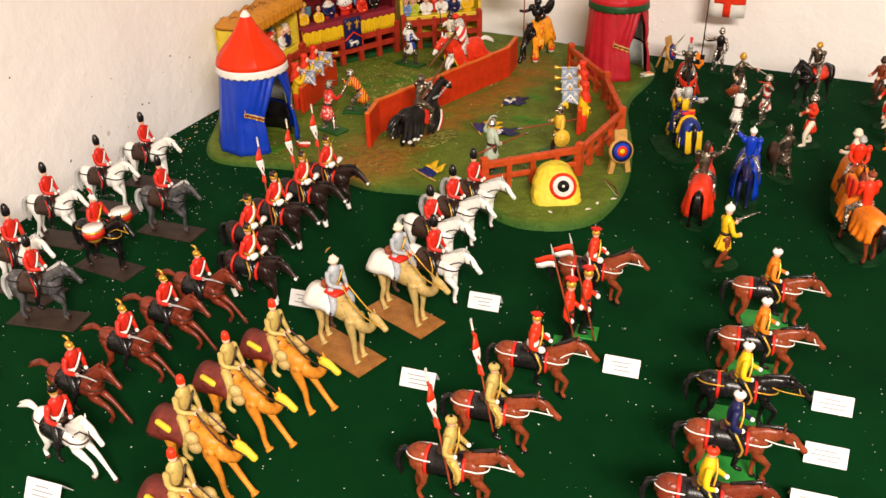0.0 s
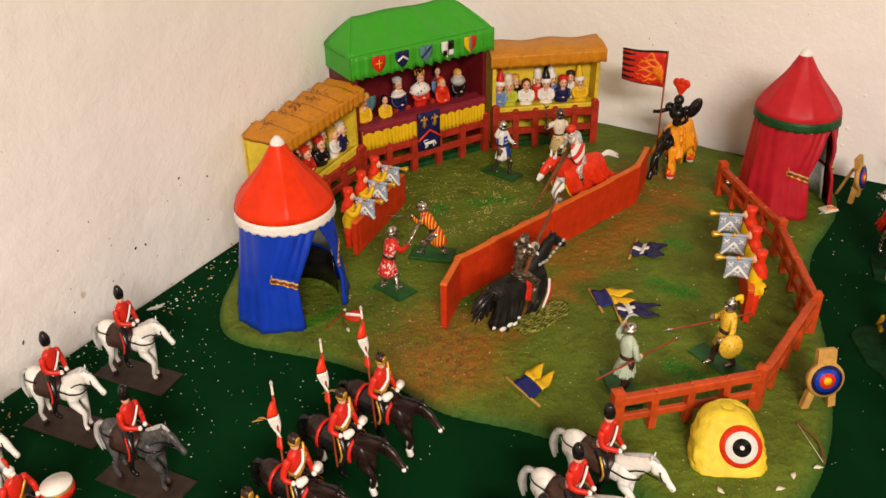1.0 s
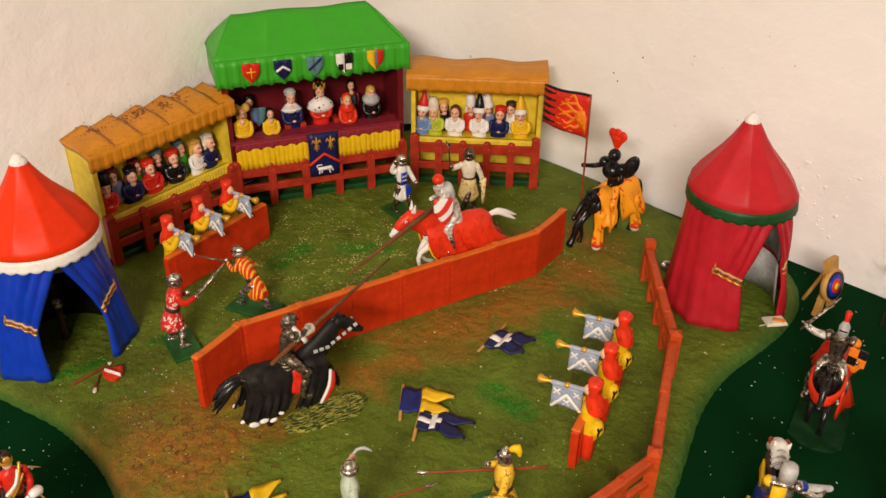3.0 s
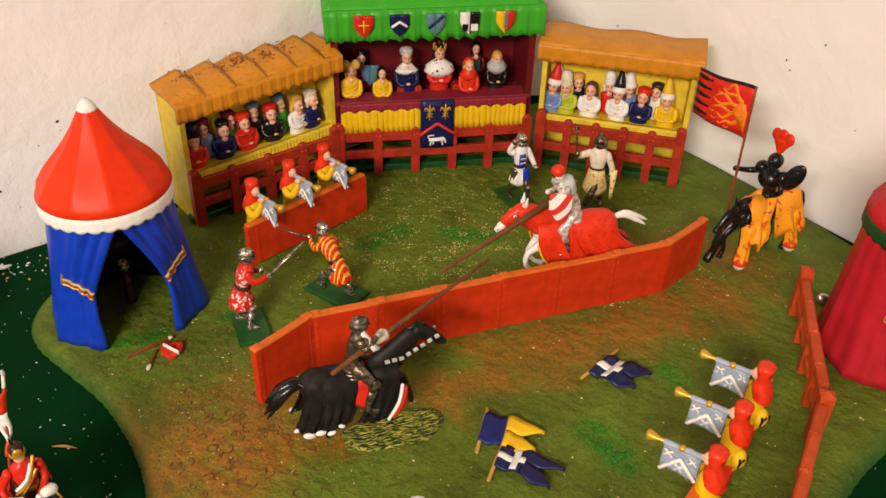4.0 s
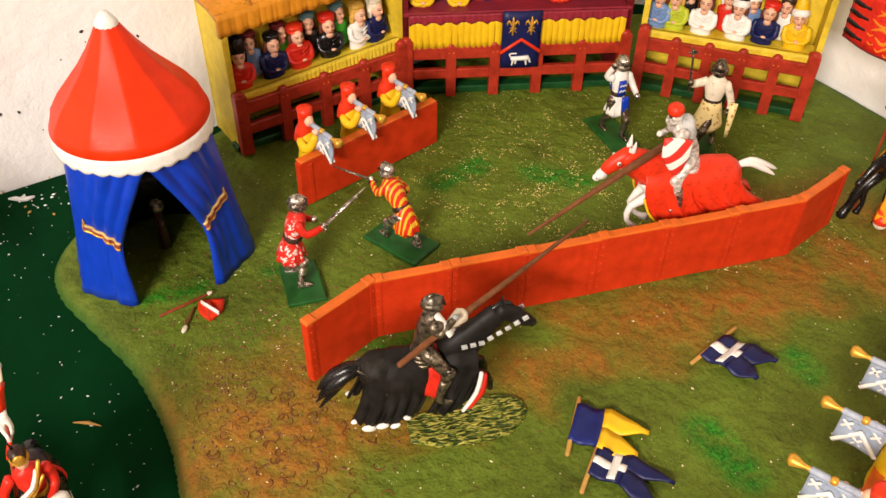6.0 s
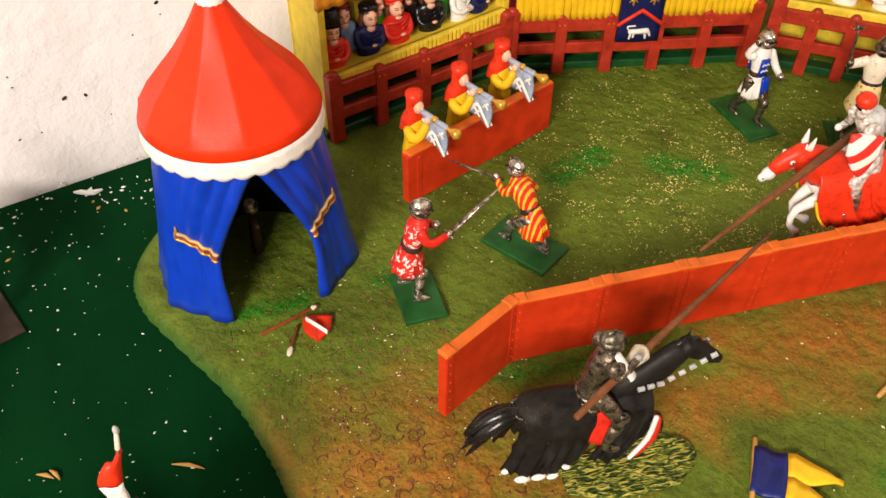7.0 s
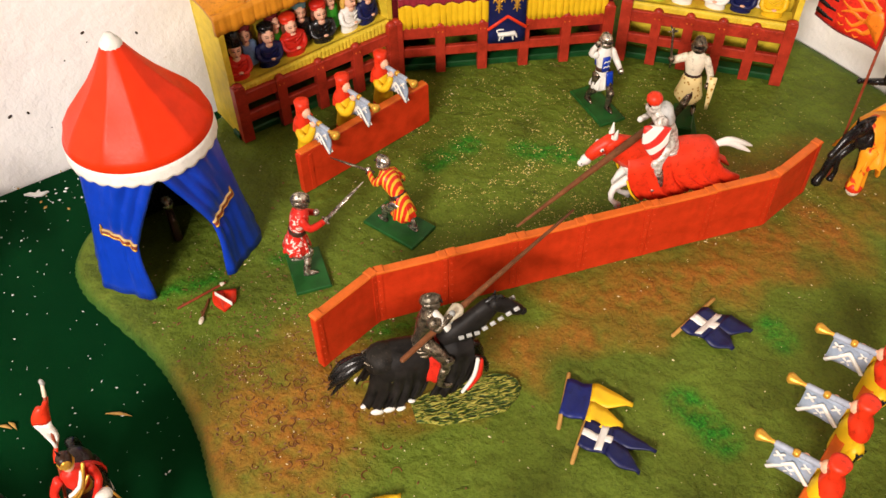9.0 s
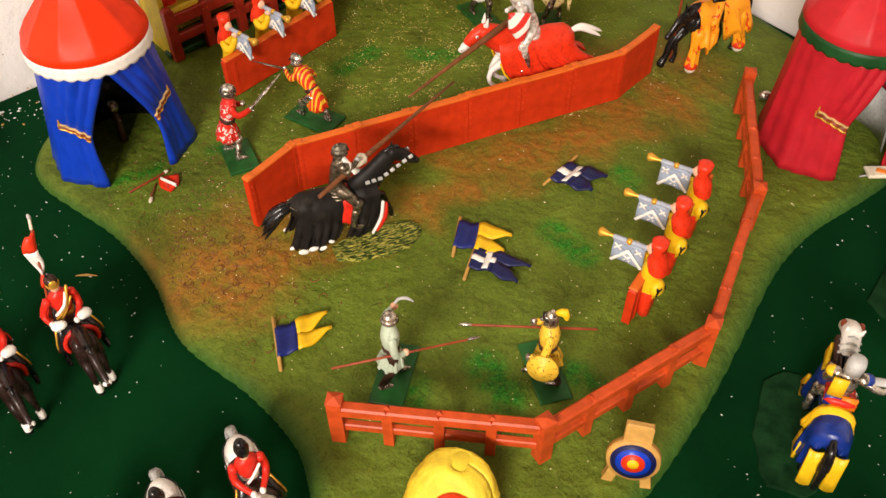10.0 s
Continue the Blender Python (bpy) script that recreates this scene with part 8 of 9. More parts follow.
tent_clutter(0.330, 1.116, 15)
s = Shape().blob((0, 0, 0.004), (0.006, 0.004, 0.004), STEEL).box((0.010, 0.002, 0.002), (0.014, 0.006, 0.003), PALEGREY, rz=20, bevel=0.001)
s.thing("armour_pile", put(0.233, 1.172, G, 30), label="small heap of pale arms beside the crimson tent", category="toy armour")
s = Shape().tube([(0, 0, 0), (0, 0, 0.030)], [0.0035, 0.0025], DARKBROWN, n=8).blob((0, 0, 0.034), (0.0050, 0.0045, 0.0050), STEEL).tube([(-0.012, 0, 0.028), (0.012, 0, 0.028)], 0.0012, DARKBROWN, n=6)
s.thing("armour_stand", put(-0.222, 0.905, G, -31), label="little armour stand with steel helmet inside the blue tent", category="toy armour")


# ---- the second army: knights and men on felt ----
MELEE = "knight figurines on the felt"


def quartered_knight():
    """Blue and yellow quartered rider on a horse in the same colours, white head armour, black tail."""
    s = Shape()
    ragged_plate(s, 0.088, 0.044, FELTBASE, 0.0022, 32, at=(0.002, 0.012))
    lift(s, 0.0022)
    s.at = s.at @ Matrix.Scale(0.89, 4)
    horse(s, MIDBLUE, "walk", BLACK, BLACK, tail=BLACK, tack=DARKBROWN, head_low=0.002)
    trapper(s, MIDBLUE, -0.036, -0.014, 0.020, 0.0114, 0.0545, 0.0014, 2, sweep=0.004, ragged=0.002)
    trapper(s, MIDBLUE, 0.006, 0.027, 0.020, 0.0110, 0.0545, 0.0014, 2, ragged=0.002)
    trapper(s, YELLOW, -0.018, -0.010, 0.030, 0.0122, 0.0552, 0.0004, 2)
    for y in (1, -1):
        s.sheet([[(-0.0400 - 0.006 * f, y * (0.0030 + 0.0085 * g), 0.040 - 0.030 * f + 0.006 * abs(g - 0.5)) for g in (0, 0.33, 0.67, 1)] for f in (0, 0.33, 0.67, 1)], 0.0016, YELLOW)
        s.sheet([[(0.030 - 0.012 * g + 0.003 * f, y * (0.0126 + 0.0016 * f), 0.026 - 0.014 * f + 0.003 * math.sin(6 * g)) for g in (0, 0.33, 0.67, 1)] for f in (0, 0.5, 1)], 0.0018, YELLOW)
        s.sheet([[(-0.016 - 0.012 * g - 0.003 * f, y * (0.0136 + 0.0016 * f), 0.028 - 0.014 * f) for g in (0, 0.33, 0.67, 1)] for f in (0, 0.5, 1)], 0.0018, YELLOW if y > 0 else MIDBLUE)
        for k in range(5):
            s.blob((0.022 + 0.0016 * k, y * 0.0142, 0.022 - 0.002 * k), 0.0011, DARKBROWN, nu=6, nv=4)
    s.tube([(-0.035, 0, 0.050), (-0.042, 0, 0.046), (-0.046, 0, 0.030), (-0.046, 0, 0.010)], [0.0022, 0.0028, 0.0028, 0.0018], BLACK, n=9, sub=3)
    s.tube([(0.024, 0, 0.0660), (0.034, 0, 0.0700), (0.044, -0.0008, 0.0650), (0.0540, -0.0014, 0.0555), (0.0600, -0.0018, 0.0495)],
           [(0.0056, 0.0052), (0.0062, 0.0062), (0.0064, 0.0062), (0.0050, 0.0052), (0.0048, 0.0048)], WHITE, n=14, sub=3)
    for k in range(3):
        s.tube([(0.022 + 0.004 * k, -0.0060, 0.0655 + 0.0018 * k), (0.021 + 0.004 * k, 0, 0.0715 + 0.0018 * k), (0.022 + 0.004 * k, 0.0060, 0.0655 + 0.0018 * k)], 0.0010, PALEGREY, n=6, sub=3)
    for y in (0.0046, -0.0062):
        s.blob((0.0445, y, 0.0685), (0.0034, 0.0022, 0.0026), CHESTNUT, nu=10, nv=6)
        s.tube([(0.035, y * 0.8, 0.0730), (0.0345, y, 0.0775)], [0.0018, 0.0004], WHITE, n=7)
    s.blob((0.0610, -0.0018, 0.0478), (0.0036, 0.0042, 0.0034), CHESTNUT)
    s.tube([(0.016, 0.004, 0.0560), (0.026, 0.005, 0.0620), (0.034, 0.006, 0.0650)], [(0.0030, 0.0050)] * 3, DARKBROWN, n=8, sub=2)
    s.sheet([[(0.018 + 0.012 * g, 0.0092 + 0.001 * f, 0.058 + 0.006 * g - 0.010 * f) for g in (0, 0.5, 1)] for f in (0, 0.5, 1)], 0.0016, YELLOW)
    s.tube([(-0.010, 0, 0.0560), (0.004, 0, 0.0550)], [(0.0100, 0.0030), (0.0090, 0.0026)], RED, n=10)
    rider(s, STEEL, STEEL, None, PALEGREY, strap=None, cuffs=STEEL, arms=((0.014, 0.010, 0.062), (0.006, -0.0300, 0.0700)), boots=STEEL, skin=PALEGREY, x0=-0.001)
    s.tube([(0.001, -0.0115, 0.0715), (0.004, -0.0220, 0.0700), (0.006, -0.0300, 0.0700)], [0.0031, 0.0028, 0.0022], PALEGREY, n=9, sub=2)
    s.sheet([[(-0.0072 - 0.001 * f, 0.0005 + 0.0090 * g, 0.0760 - 0.016 * f) for g in (0, 0.5, 1)] for f in (0, 0.5, 1)], 0.0020, YELLOW)
    s.sheet([[(-0.0080 - 0.002 * f, -0.0095 + 0.0095 * g, 0.0610 - 0.009 * f) for g in (0, 0.5, 1)] for f in (0, 0.5, 1)], 0.0020, ORANGE)
    s.sheet([[(-0.0080 - 0.002 * f, 0.0002 + 0.0095 * g, 0.0600 - 0.008 * f) for g in (0, 0.5, 1)] for f in (0, 0.5, 1)], 0.0020, MIDBLUE)
    s.blob((0.0, 0.0105, 0.0735), (0.0042, 0.0040, 0.0038), YELLOW)
    s.blob((0.0, -0.0105, 0.0735), (0.0044, 0.0042, 0.0038), MIDBLUE)
    s.tube([(0.000, 0, 0.0770), (0.000, 0, 0.0850), (0.000, 0, 0.0895)], [0.0054, 0.0058, 0.0050], PALEGREY, n=14, cap=False)
    s.blob((0.000, 0, 0.0893), (0.0050, 0.0050, 0.0014), PALEGREY, nu=14)
    s.box((0.0056, 0, 0.0850), (0.0010, 0.0080, 0.0010), BLACK)
    s.thing("mounted_knight_figurine", put(0.3260, 0.868, 0, 95), label="toy knight in blue and yellow quarters on matching draped horse", category="toy figurine", group=MELEE)


def dark_knight():
    """Black-armoured rider with an orange and black shield on a black horse with scarlet collar and flying cloth."""
    s = Shape()
    ragged_plate(s, 0.070, 0.040, FELTBASE, 0.0022, 31, at=(0.004, 0.004))
    lift(s, 0.0022)
    horse(s, BLACK, "canter", BLACK, BLACK, tack=None, head_low=0.004, tail_drop=0.012)
    trapper(s, RED, -0.036, -0.012, 0.028, 0.0108, 0.0535, 0.0016, 3, sweep=0.006, ragged=0.002)
    s.tube([(0.010, 0.0108, 0.0500), (0.022, 0.0104, 0.0450), (0.0300, 0.0050, 0.0405), (0.0312, 0, 0.0395), (0.0300, -0.0050, 0.0405), (0.022, -0.0104, 0.0450), (0.010, -0.0108, 0.0500)],
           [(0.0012, 0.0020), (0.0014, 0.0032), (0.0016, 0.0048), (0.0016, 0.0052), (0.0016, 0.0048), (0.0014, 0.0032), (0.0012, 0.0020)], SCARLET, n=8, sub=2)
    for y in (0.0105, -0.0105):
        for k in range(4):
            s.blob((0.024 - 0.004 * k, y * (1 - 0.05 * k), 0.036 - 0.001 * k), (0.0012, 0.0010, 0.0012), PALEGREY, nu=6, nv=4)
    s.sheet([[(0.018 - 0.030 * f, 0.0118 + 0.010 * f * g, 0.040 - 0.024 * g + 0.004 * math.sin(5 * f)) for g in (0, 0.33, 0.67, 1)] for f in (0, 0.2, 0.4, 0.6, 0.8, 1)], 0.0014, SCARLET)
    rider(s, IRON, STEEL, "great", PALEGREY, strap=None, cuffs=STEEL, arms=((0.012, 0.016, 0.066), (0.004, -0.0270, 0.0800)), boots=STEEL, skin=IRON)
    s.tube([(0.001, -0.0100, 0.0725), (0.003, -0.0180, 0.0750), (0.004, -0.0240, 0.0790)], [0.0028, 0.0025, 0.0020], SILVER, n=9, sub=2)
    blade(s, (0.004, -0.0240, 0.0790), (-0.016, -0.0080, 0.0960), STEEL, 0.0016)
    for dx, dz, mat in ((0, 0, ORANGE), (1, 0, BLACK), (0, 1, BLACK), (1, 1, ORANGE)):
        s.box((0.0120, 0.0106 + 0.0058 * dx, 0.0735 - 0.0070 * dz), (0.0022, 0.0059, 0.0071), mat, rz=-14, bevel=0.0005)
    s.tube([(0.0120, 0.0130, 0.0635), (0.0112, 0.0138, 0.0570)], [(0.0056, 0.0011), (0.0014, 0.0009)], ORANGE, n=10, up=(1, 0, 0))
    s.blob((0.0, 0.0098, 0.0732), (0.0042, 0.0040, 0.0036), ORANGE)
    s.tube([(0.0000, 0, 0.0880), (-0.0016, 0, 0.0950)], [0.0016, 0.0024], RED, n=7)
    s.thing("mounted_knight_figurine", put(0.362, 1.014, 0, 258), label="toy knight in dark armour, orange quartered shield, scarlet-collared black horse", category="toy figurine", group=MELEE)


def felt_knights():
    s = Shape()
    ragged_plate(s, 0.030, 0.026, FELTBASE, seed=21)
    lift(s, 0.002)
    slim(s)
    on_foot(s, BLACK, STEEL, "kettle", STEEL, grips=((0.012, 0.010, 0.030), (-0.004, -0.0290, 0.0440)), feet=((0.002, 0.008), (0.002, -0.008)), sleeves=STEEL, gloves=STEEL, boots=STEEL)
    blade(s, (0.012, 0.010, 0.030), (0.024, -0.004, 0.010), SILVER, 0.0016)
    s.at = Matrix.Identity(4)
    m = put(0.445, 1.150, 0, 250)
    inv = m.inverted()
    top = P(0.4215, 1.160, 0.138)
    s.tube([inv @ P(0.4190, 1.153, 0.001), inv @ top], 0.0010, DARKBROWN, n=6)
    ux, dz = P(0.050, -0.019, 0.001), P(0, 0, -0.050)

    def cloth(f0, f1, g0, g1, mat, th):
        s.sheet([[inv @ (top + P(0, 0, -0.004) + ux * g + dz * f + P(0.0006, 0.0022, 0) * math.sin(6 * g + 1.2 * f)) for g in np.linspace(g0, g1, 7)] for f in np.linspace(f0, f1, 5)], th, mat)
    cloth(0, 1, 0, 1, WHITE, 0.0010)
    cloth(0.02, 0.98, 0.40, 0.60, SCARLET, 0.0020)
    cloth(0.40, 0.60, 0.14, 0.98, SCARLET, 0.0020)
    s.thing("standard_bearer_figurine", m, label="toy knight in black holding white flag with red cross", category="toy figurine", group=MELEE)

    def man(x, y, h, tunic, legs, helm, col, grips, feet=((0.008, 0.006), (-0.007, -0.006)), arm=None, seed=1, shield=None, label="", lean=0.0, **kw):
        s = Shape()
        ragged_plate(s, 0.036, 0.026, FELTBASE, seed=seed)
        lift(s, 0.002)
        slim(s)
        on_foot(s, tunic, legs, helm, col, grips=grips, feet=feet, lean=lean, **kw)
        if arm:
            blade(s, *arm)
        if shield:
            round_shield(s, *shield)
        s.thing("man_at_arms_figurine", put(x, y, 0, h), label=label, category="toy figurine", group=MELEE)

    man(0.443, 1.034, 290, IRON, STEEL, "kettle", BRASS, ((0.020, 0.016, 0.042), (0.004, -0.012, 0.030)), arm=((0.020, 0.016, 0.042), (0.034, 0.024, 0.038)), seed=3, label="toy man-at-arms in dark mail and brass cap pointing")
    man(0.405, 0.912, 60, WHITE, STEEL, "bascinet", STEEL, ((0.012, 0.012, 0.048), (0.018, -0.008, 0.030)), arm=((0.018, -0.008, 0.030), (0.030, -0.012, 0.034)), seed=4, shield=((0.008, 0.012, 0.052), 0.013, CHESTNUT, (0.3, 0.4, 0.9)), label="toy swordsman in red-hemmed mail under a brown round shield", lean=0.003, sleeves=STEEL)
    man(0.452, 0.945, 200, STRIPE_RW, STEEL, "kettle", STEEL, ((0.010, 0.010, 0.052), (0.014, -0.010, 0.030)), arm=((0.010, 0.010, 0.054), (0.030, 0.014, 0.060), SCARLET), seed=5, label="toy soldier in grey mail with red club raised", sleeves=STEEL)
    man(0.302, 0.590, 15, YELLOW, CHESTNUT, "turban", WHITE, ((0.016, 0.008, 0.038), (0.010, -0.012, 0.034)), arm=((0.018, 0.008, 0.040), (0.044, 0.010, 0.044)), seed=6, label="toy archer in yellow tunic with long sword on ragged stand")
    man(0.424, 0.780, 120, IRON, IRON, "bascinet", IRON, ((0.014, 0.010, 0.036), (0.010, -0.012, 0.034)), seed=7, shield=((0.008, 0.016, 0.030), 0.012, DARKBROWN, (0.3, 0.9, 0.2)), label="toy soldier in dark mail with dark shield")
    man(0.486, 0.872, 190, SCARLET, CREAM, "kettle", STEEL, ((0.014, 0.010, 0.046), (0.010, -0.012, 0.034)), arm=((0.014, 0.010, 0.048), (0.020, 0.012, 0.064)), seed=8, label="toy soldier in scarlet tunic with raised sword")
    man(0.497, 0.766, 150, CREAM, IRON, "kettle", CREAM, ((0.014, 0.010, 0.036), (0.010, -0.012, 0.034)), seed=9, label="toy soldier in cream tunic with wide-brimmed hat")
    man(0.585, 0.860, 200, SCARLET, ORANGE, "turban", BRASS, ((0.014, 0.010, 0.046), (0.010, -0.012, 0.034)), seed=10, label="toy soldier in scarlet and orange with turban")
    man(0.630, 1.010, 200, CHESTNUT, DARKBROWN, "kettle", DARKBROWN, ((0.014, 0.010, 0.036), (0.010, -0.012, 0.034)), seed=11, label="toy soldier in red-brown tunic")
    man(0.610, 0.930, 215, SCARLET, CREAM, "kettle", STEEL, ((0.014, 0.010, 0.046), (0.010, -0.012, 0.034)), seed=12, label="toy soldier in scarlet tunic and steel hat")

    def mounted(x, y, h, coat, drape, rider_coat, hat, hatcol, label, arms="raised", shield=None, weapon=True, seed=1, second=None, plume=None, gait="walk", hem=0.014):
        s = Shape()
        ragged_plate(s, 0.072, 0.034, FELTBASE, 0.0022, seed)
        lift(s, 0.0022)
        horse(s, coat, gait, BLACK, BLACK, tack=DARKBROWN, head_low=0.004)
        if drape:
            trapper(s, drape, -0.036, 0.000, hem, 0.0114, 0.0545, 0.0020, 4, ragged=0.001)
            trapper(s, second or drape, 0.004, 0.027, hem, 0.0110, 0.0545, 0.0016, 3, ragged=0.001)
            s.tube([(0.016, 0, 0.047), (0.027, 0, 0.0560), (0.037, 0, 0.0650)], [(0.0080, 0.0122), (0.0062, 0.0096), (0.0050, 0.0062)], second or drape, n=10, sub=2)
        else:
            saddle(s, SCARLET, DARKBROWN)
        rider(s, rider_coat, STEEL, hat, hatcol, plume=plume, strap=None, cuffs=STEEL, arms=arms, boots=STEEL)
        if weapon:
            blade(s, (0.002, -0.019, 0.0830), (0.022, -0.026, 0.104), STEEL, 0.0015)
        if shield:
            heraldic_shield(s, 0.006, 0.0150, 0.078, 0.017, 0.022, shield, shield, 0.002)
        s.thing("mounted_knight_figurine", put(x, y, 0, h), label=label, category="toy figurine", group=MELEE)

    dark_knight()
    quartered_knight()
    mounted(0.303, 0.690, 70, BLACK, SCARLET, IRON, "great", DARKBROWN, "toy knight on black horse in scarlet drape", seed=34, arms="raised")
    mounted(0.362, 0.725, 250, NAVY, BLUE, BLUE, "turban", WHITE, "toy knight in royal blue with white helm on blue draped horse", seed=35)
    mounted(0.538, 1.012, 215, BLACK, None, IRON, "kettle", BRASS, "toy knight in dark armour with brass hat on black horse", seed=36, weapon=False, arms="reins")
    mounted(0.470, 0.700, 255, BAY, ORANGE, SCARLET, "kettle", PALEGREY, "toy knight in scarlet on bay horse in orange drape", seed=37, weapon=False, arms="reins")
    mounted(0.445, 0.615, 95, CHESTNUT, ORANGE, SCARLET, "turban", CHESTNUT, "toy knight in scarlet with scarlet shield on chestnut horse", seed=38, shield=SCARLET, weapon=False, arms="reins", hem=0.026)


felt_knights()

# two lancers on foot between the horsemen
for x, y in ((0.150, 0.479), (0.133, 0.462)):
    s = Shape()
    plate(s, 0.026, 0.020, BRIGHTBASE)
    lift(s, 0.002)
    slim(s)
    on_foot(s, SCARLET, BLACK, "lancecap", RED, grips=((0.010, 0.008, 0.032), (0.004, -0.011, 0.028)), feet=((0.002, 0.005), (-0.002, -0.005)), gloves=WHITE, skirt=False)
    pennant(s, (0.012, -0.014, 0.001), (-0.016, -0.016, 0.092), 0.011, 0.017, 0.006, SCARLET, WHITE, side=(-1, 0.2, 0))
    s.thing("lancer_figurine", put(x, y, 0, -16), label="toy lancer on foot in scarlet and black with pennant", category="toy figurine", group="lancers on foot")


# ---- name cards, chips and crumbs ----
def name_card(x, y, h, w=0.030, lines=3):
    root = empty("name_card", put(x, y, 0, h), label="folded white name card standing on the felt", category="name card", group="name cards")
    part("front", Shape().box((0, 0, 0.0070), (w, 0.0006, 0.0150), CARD, rx=-32), root)
    part("back", Shape().box((0, 0.0084, 0.0070), (w, 0.0006, 0.0150), CARD, rx=32), root)
    rng = random.Random(int(x * 1000) + 7)
    for k in range(lines):
        l = w * rng.uniform(0.35, 0.7)
        part("text_line", Shape().box((0.001 * (k - 1), -0.0005, -0.0034 * (k - 1)), (l, 0.0003, 0.0010), INK), root, "", pose(0, 0, 0.0070, -32, 0, 0))


for x, y, h in ((0.062, 0.520, -18), (0.003, 0.408, -18), (0.174, 0.422, -18), (0.332, 0.372, -18), (0.306, 0.316, -18), (-0.262, 0.288, -18), (0.280, 0.270, -18), (-0.108, 0.528, -18)):
    name_card(x, y, h)


def scatter(name, label, count, spot, size, mat, seed, ground):
    """Loose crumbs as tiny uneven tetrahedra and flakes."""
    rng = random.Random(seed)
    s = Shape()
    verts, faces = [], []
    for _ in range(count):
        q = spot(rng)
        if q is None:
            continue
        k = len(verts)
        r = rng.uniform(*size)
        a = rng.uniform(0, 6.28)
        st = rng.uniform(0.6, 2.2)
        z = ground(q)
        for b in range(4):
            verts.append((q[0] + r * st * math.cos(a) * math.cos(b * 1.57) - r * math.sin(a) * math.sin(b * 1.57), q[1] + r * st * math.sin(a) * math.cos(b * 1.57) + r * math.cos(a) * math.sin(b * 1.57), z))
        verts.append((q[0], q[1], z + r * 0.9))
        faces += [(k, k + 1, k + 4), (k + 1, k + 2, k + 4), (k + 2, k + 3, k + 4), (k + 3, k, k + 4)]
    s.add(verts, faces, mat, False)
    return s.thing(name, label=label, category="crumbs", kind="stuff")


GX, GY = np.arange(-0.36, 0.42, 0.002), np.arange(0.60, 1.46, 0.002)
DEPTHS = inside_by(*np.meshgrid(GX, GY, indexing="ij"))


def depth_at(x, y):
    """How far a spot lies inside the tournament ground's outline, from a table."""
    i, j = int(round((x + 0.36) / 0.002)), int(round((y - 0.60) / 0.002))
    return float(DEPTHS[i, j]) if 0 <= i < len(GX) and 0 <= j < len(GY) else -1.0


def on_turf(rng):
    for _ in range(20):
        p = (rng.uniform(-0.28, 0.34), rng.uniform(0.67, 1.34))
        if float(inside_by(np.array([p[0]]), np.array([p[1]]))[0]) > 0.02:
            return p
    return None


def turf_behind(rng):
    for _ in range(30):
        a, b = rng.gauss(-0.01, 0.090), rng.gauss(1.10, 0.068)
        if depth_at(a, b) > 0.02 and b > 0.98 + 1.1 * max(0, a):
            return (a, b)
    return None


def on_felt(rng):
    for _ in range(20):
        q = ROOM @ P(rng.uniform(0.01, 1.2), -rng.uniform(0.01, 1.25) ** 1.0, 0)
        if depth_at(q.x, q.y) < -0.002:
            return (q.x, q.y)
    return None


def by_the_wall(rng):
    q = ROOM @ P(abs(rng.gauss(0.02, 0.03)) + 0.004, -rng.uniform(0.42, 0.80), 0)
    return (q.x, q.y) if depth_at(q.x, q.y) < -0.002 else None


def beside_tent(rng):
    q = ROOM @ P(rng.uniform(0.02, 0.30), -rng.uniform(0.45, 0.95), 0)
    return (q.x, q.y) if depth_at(q.x, q.y) < -0.002 else None


GRIT = plain("yellow_grit", (0.78, 0.60, 0.20), 0.7)
CRUMB = plain("pale_crumbs", (0.78, 0.68, 0.40), 0.7)
scatter("sand_grains", "pale grains scattered over the painted turf", 1700, on_turf, (0.00016, 0.0007), CRUMB, 11, lambda q: GROUND - 0.0006)
scatter("sand_grains", "dense yellowish grains on the turf behind the barrier", 9500, turf_behind, (0.00018, 0.00052), GRIT, 12, lambda q: GROUND - 0.0006)
scatter("dark_grains", "dark crumbs on the turf behind the barrier", 900, turf_behind, (0.0003, 0.0007), MUD, 13, lambda q: GROUND - 0.0006)


def on_earth(rng):
    for _ in range(20):
        a, b = rng.gauss(-0.105, 0.050), rng.gauss(0.862, 0.045)
        if depth_at(a, b) > 0.010:
            return (a, b)
    return None


SOIL = plain("soil_crumbs", (0.15, 0.062, 0.012), 0.7)
scatter("soil_crumbs", "brown soil crumbs on the turf near the barrier's end", 1300, on_earth, (0.0004, 0.0011), SOIL, 23, lambda q: GROUND - 0.0006)
scatter("sand_grains", "pale grains on the rubbed earth by the blue tent", 500, on_earth, (0.0002, 0.0005), CRUMB, 24, lambda q: GROUND - 0.0006)


def on_roof(rng):
    """Clusters along the left stand's roof."""
    g = rng.choice((0.10, 0.18, 0.34, 0.42, 0.50, 0.64, 0.75)) + rng.gauss(0, 0.028)
    f = min(0.95, max(0.1, rng.gauss(0.62, 0.2)))
    if not 0.02 < g < 0.98:
        return None
    a, b = Vector((-0.250, 1.008)), Vector((-0.194, 1.140))
    d = (b - a).normalized()
    q = a.lerp(b, g) + Vector((-d.y, d.x)) * (0.044 * f)
    return (q.x, q.y, GROUND + 0.1158 + 0.004 * f + 0.006 * g + 0.0080 * (((g * 5.5 + 0.15) % 1) ** 0.8 - 0.5) * (0.5 + 0.5 * f) + 0.0022 * math.sin(math.pi * min(1, f * 1.3)) - 0.0014)


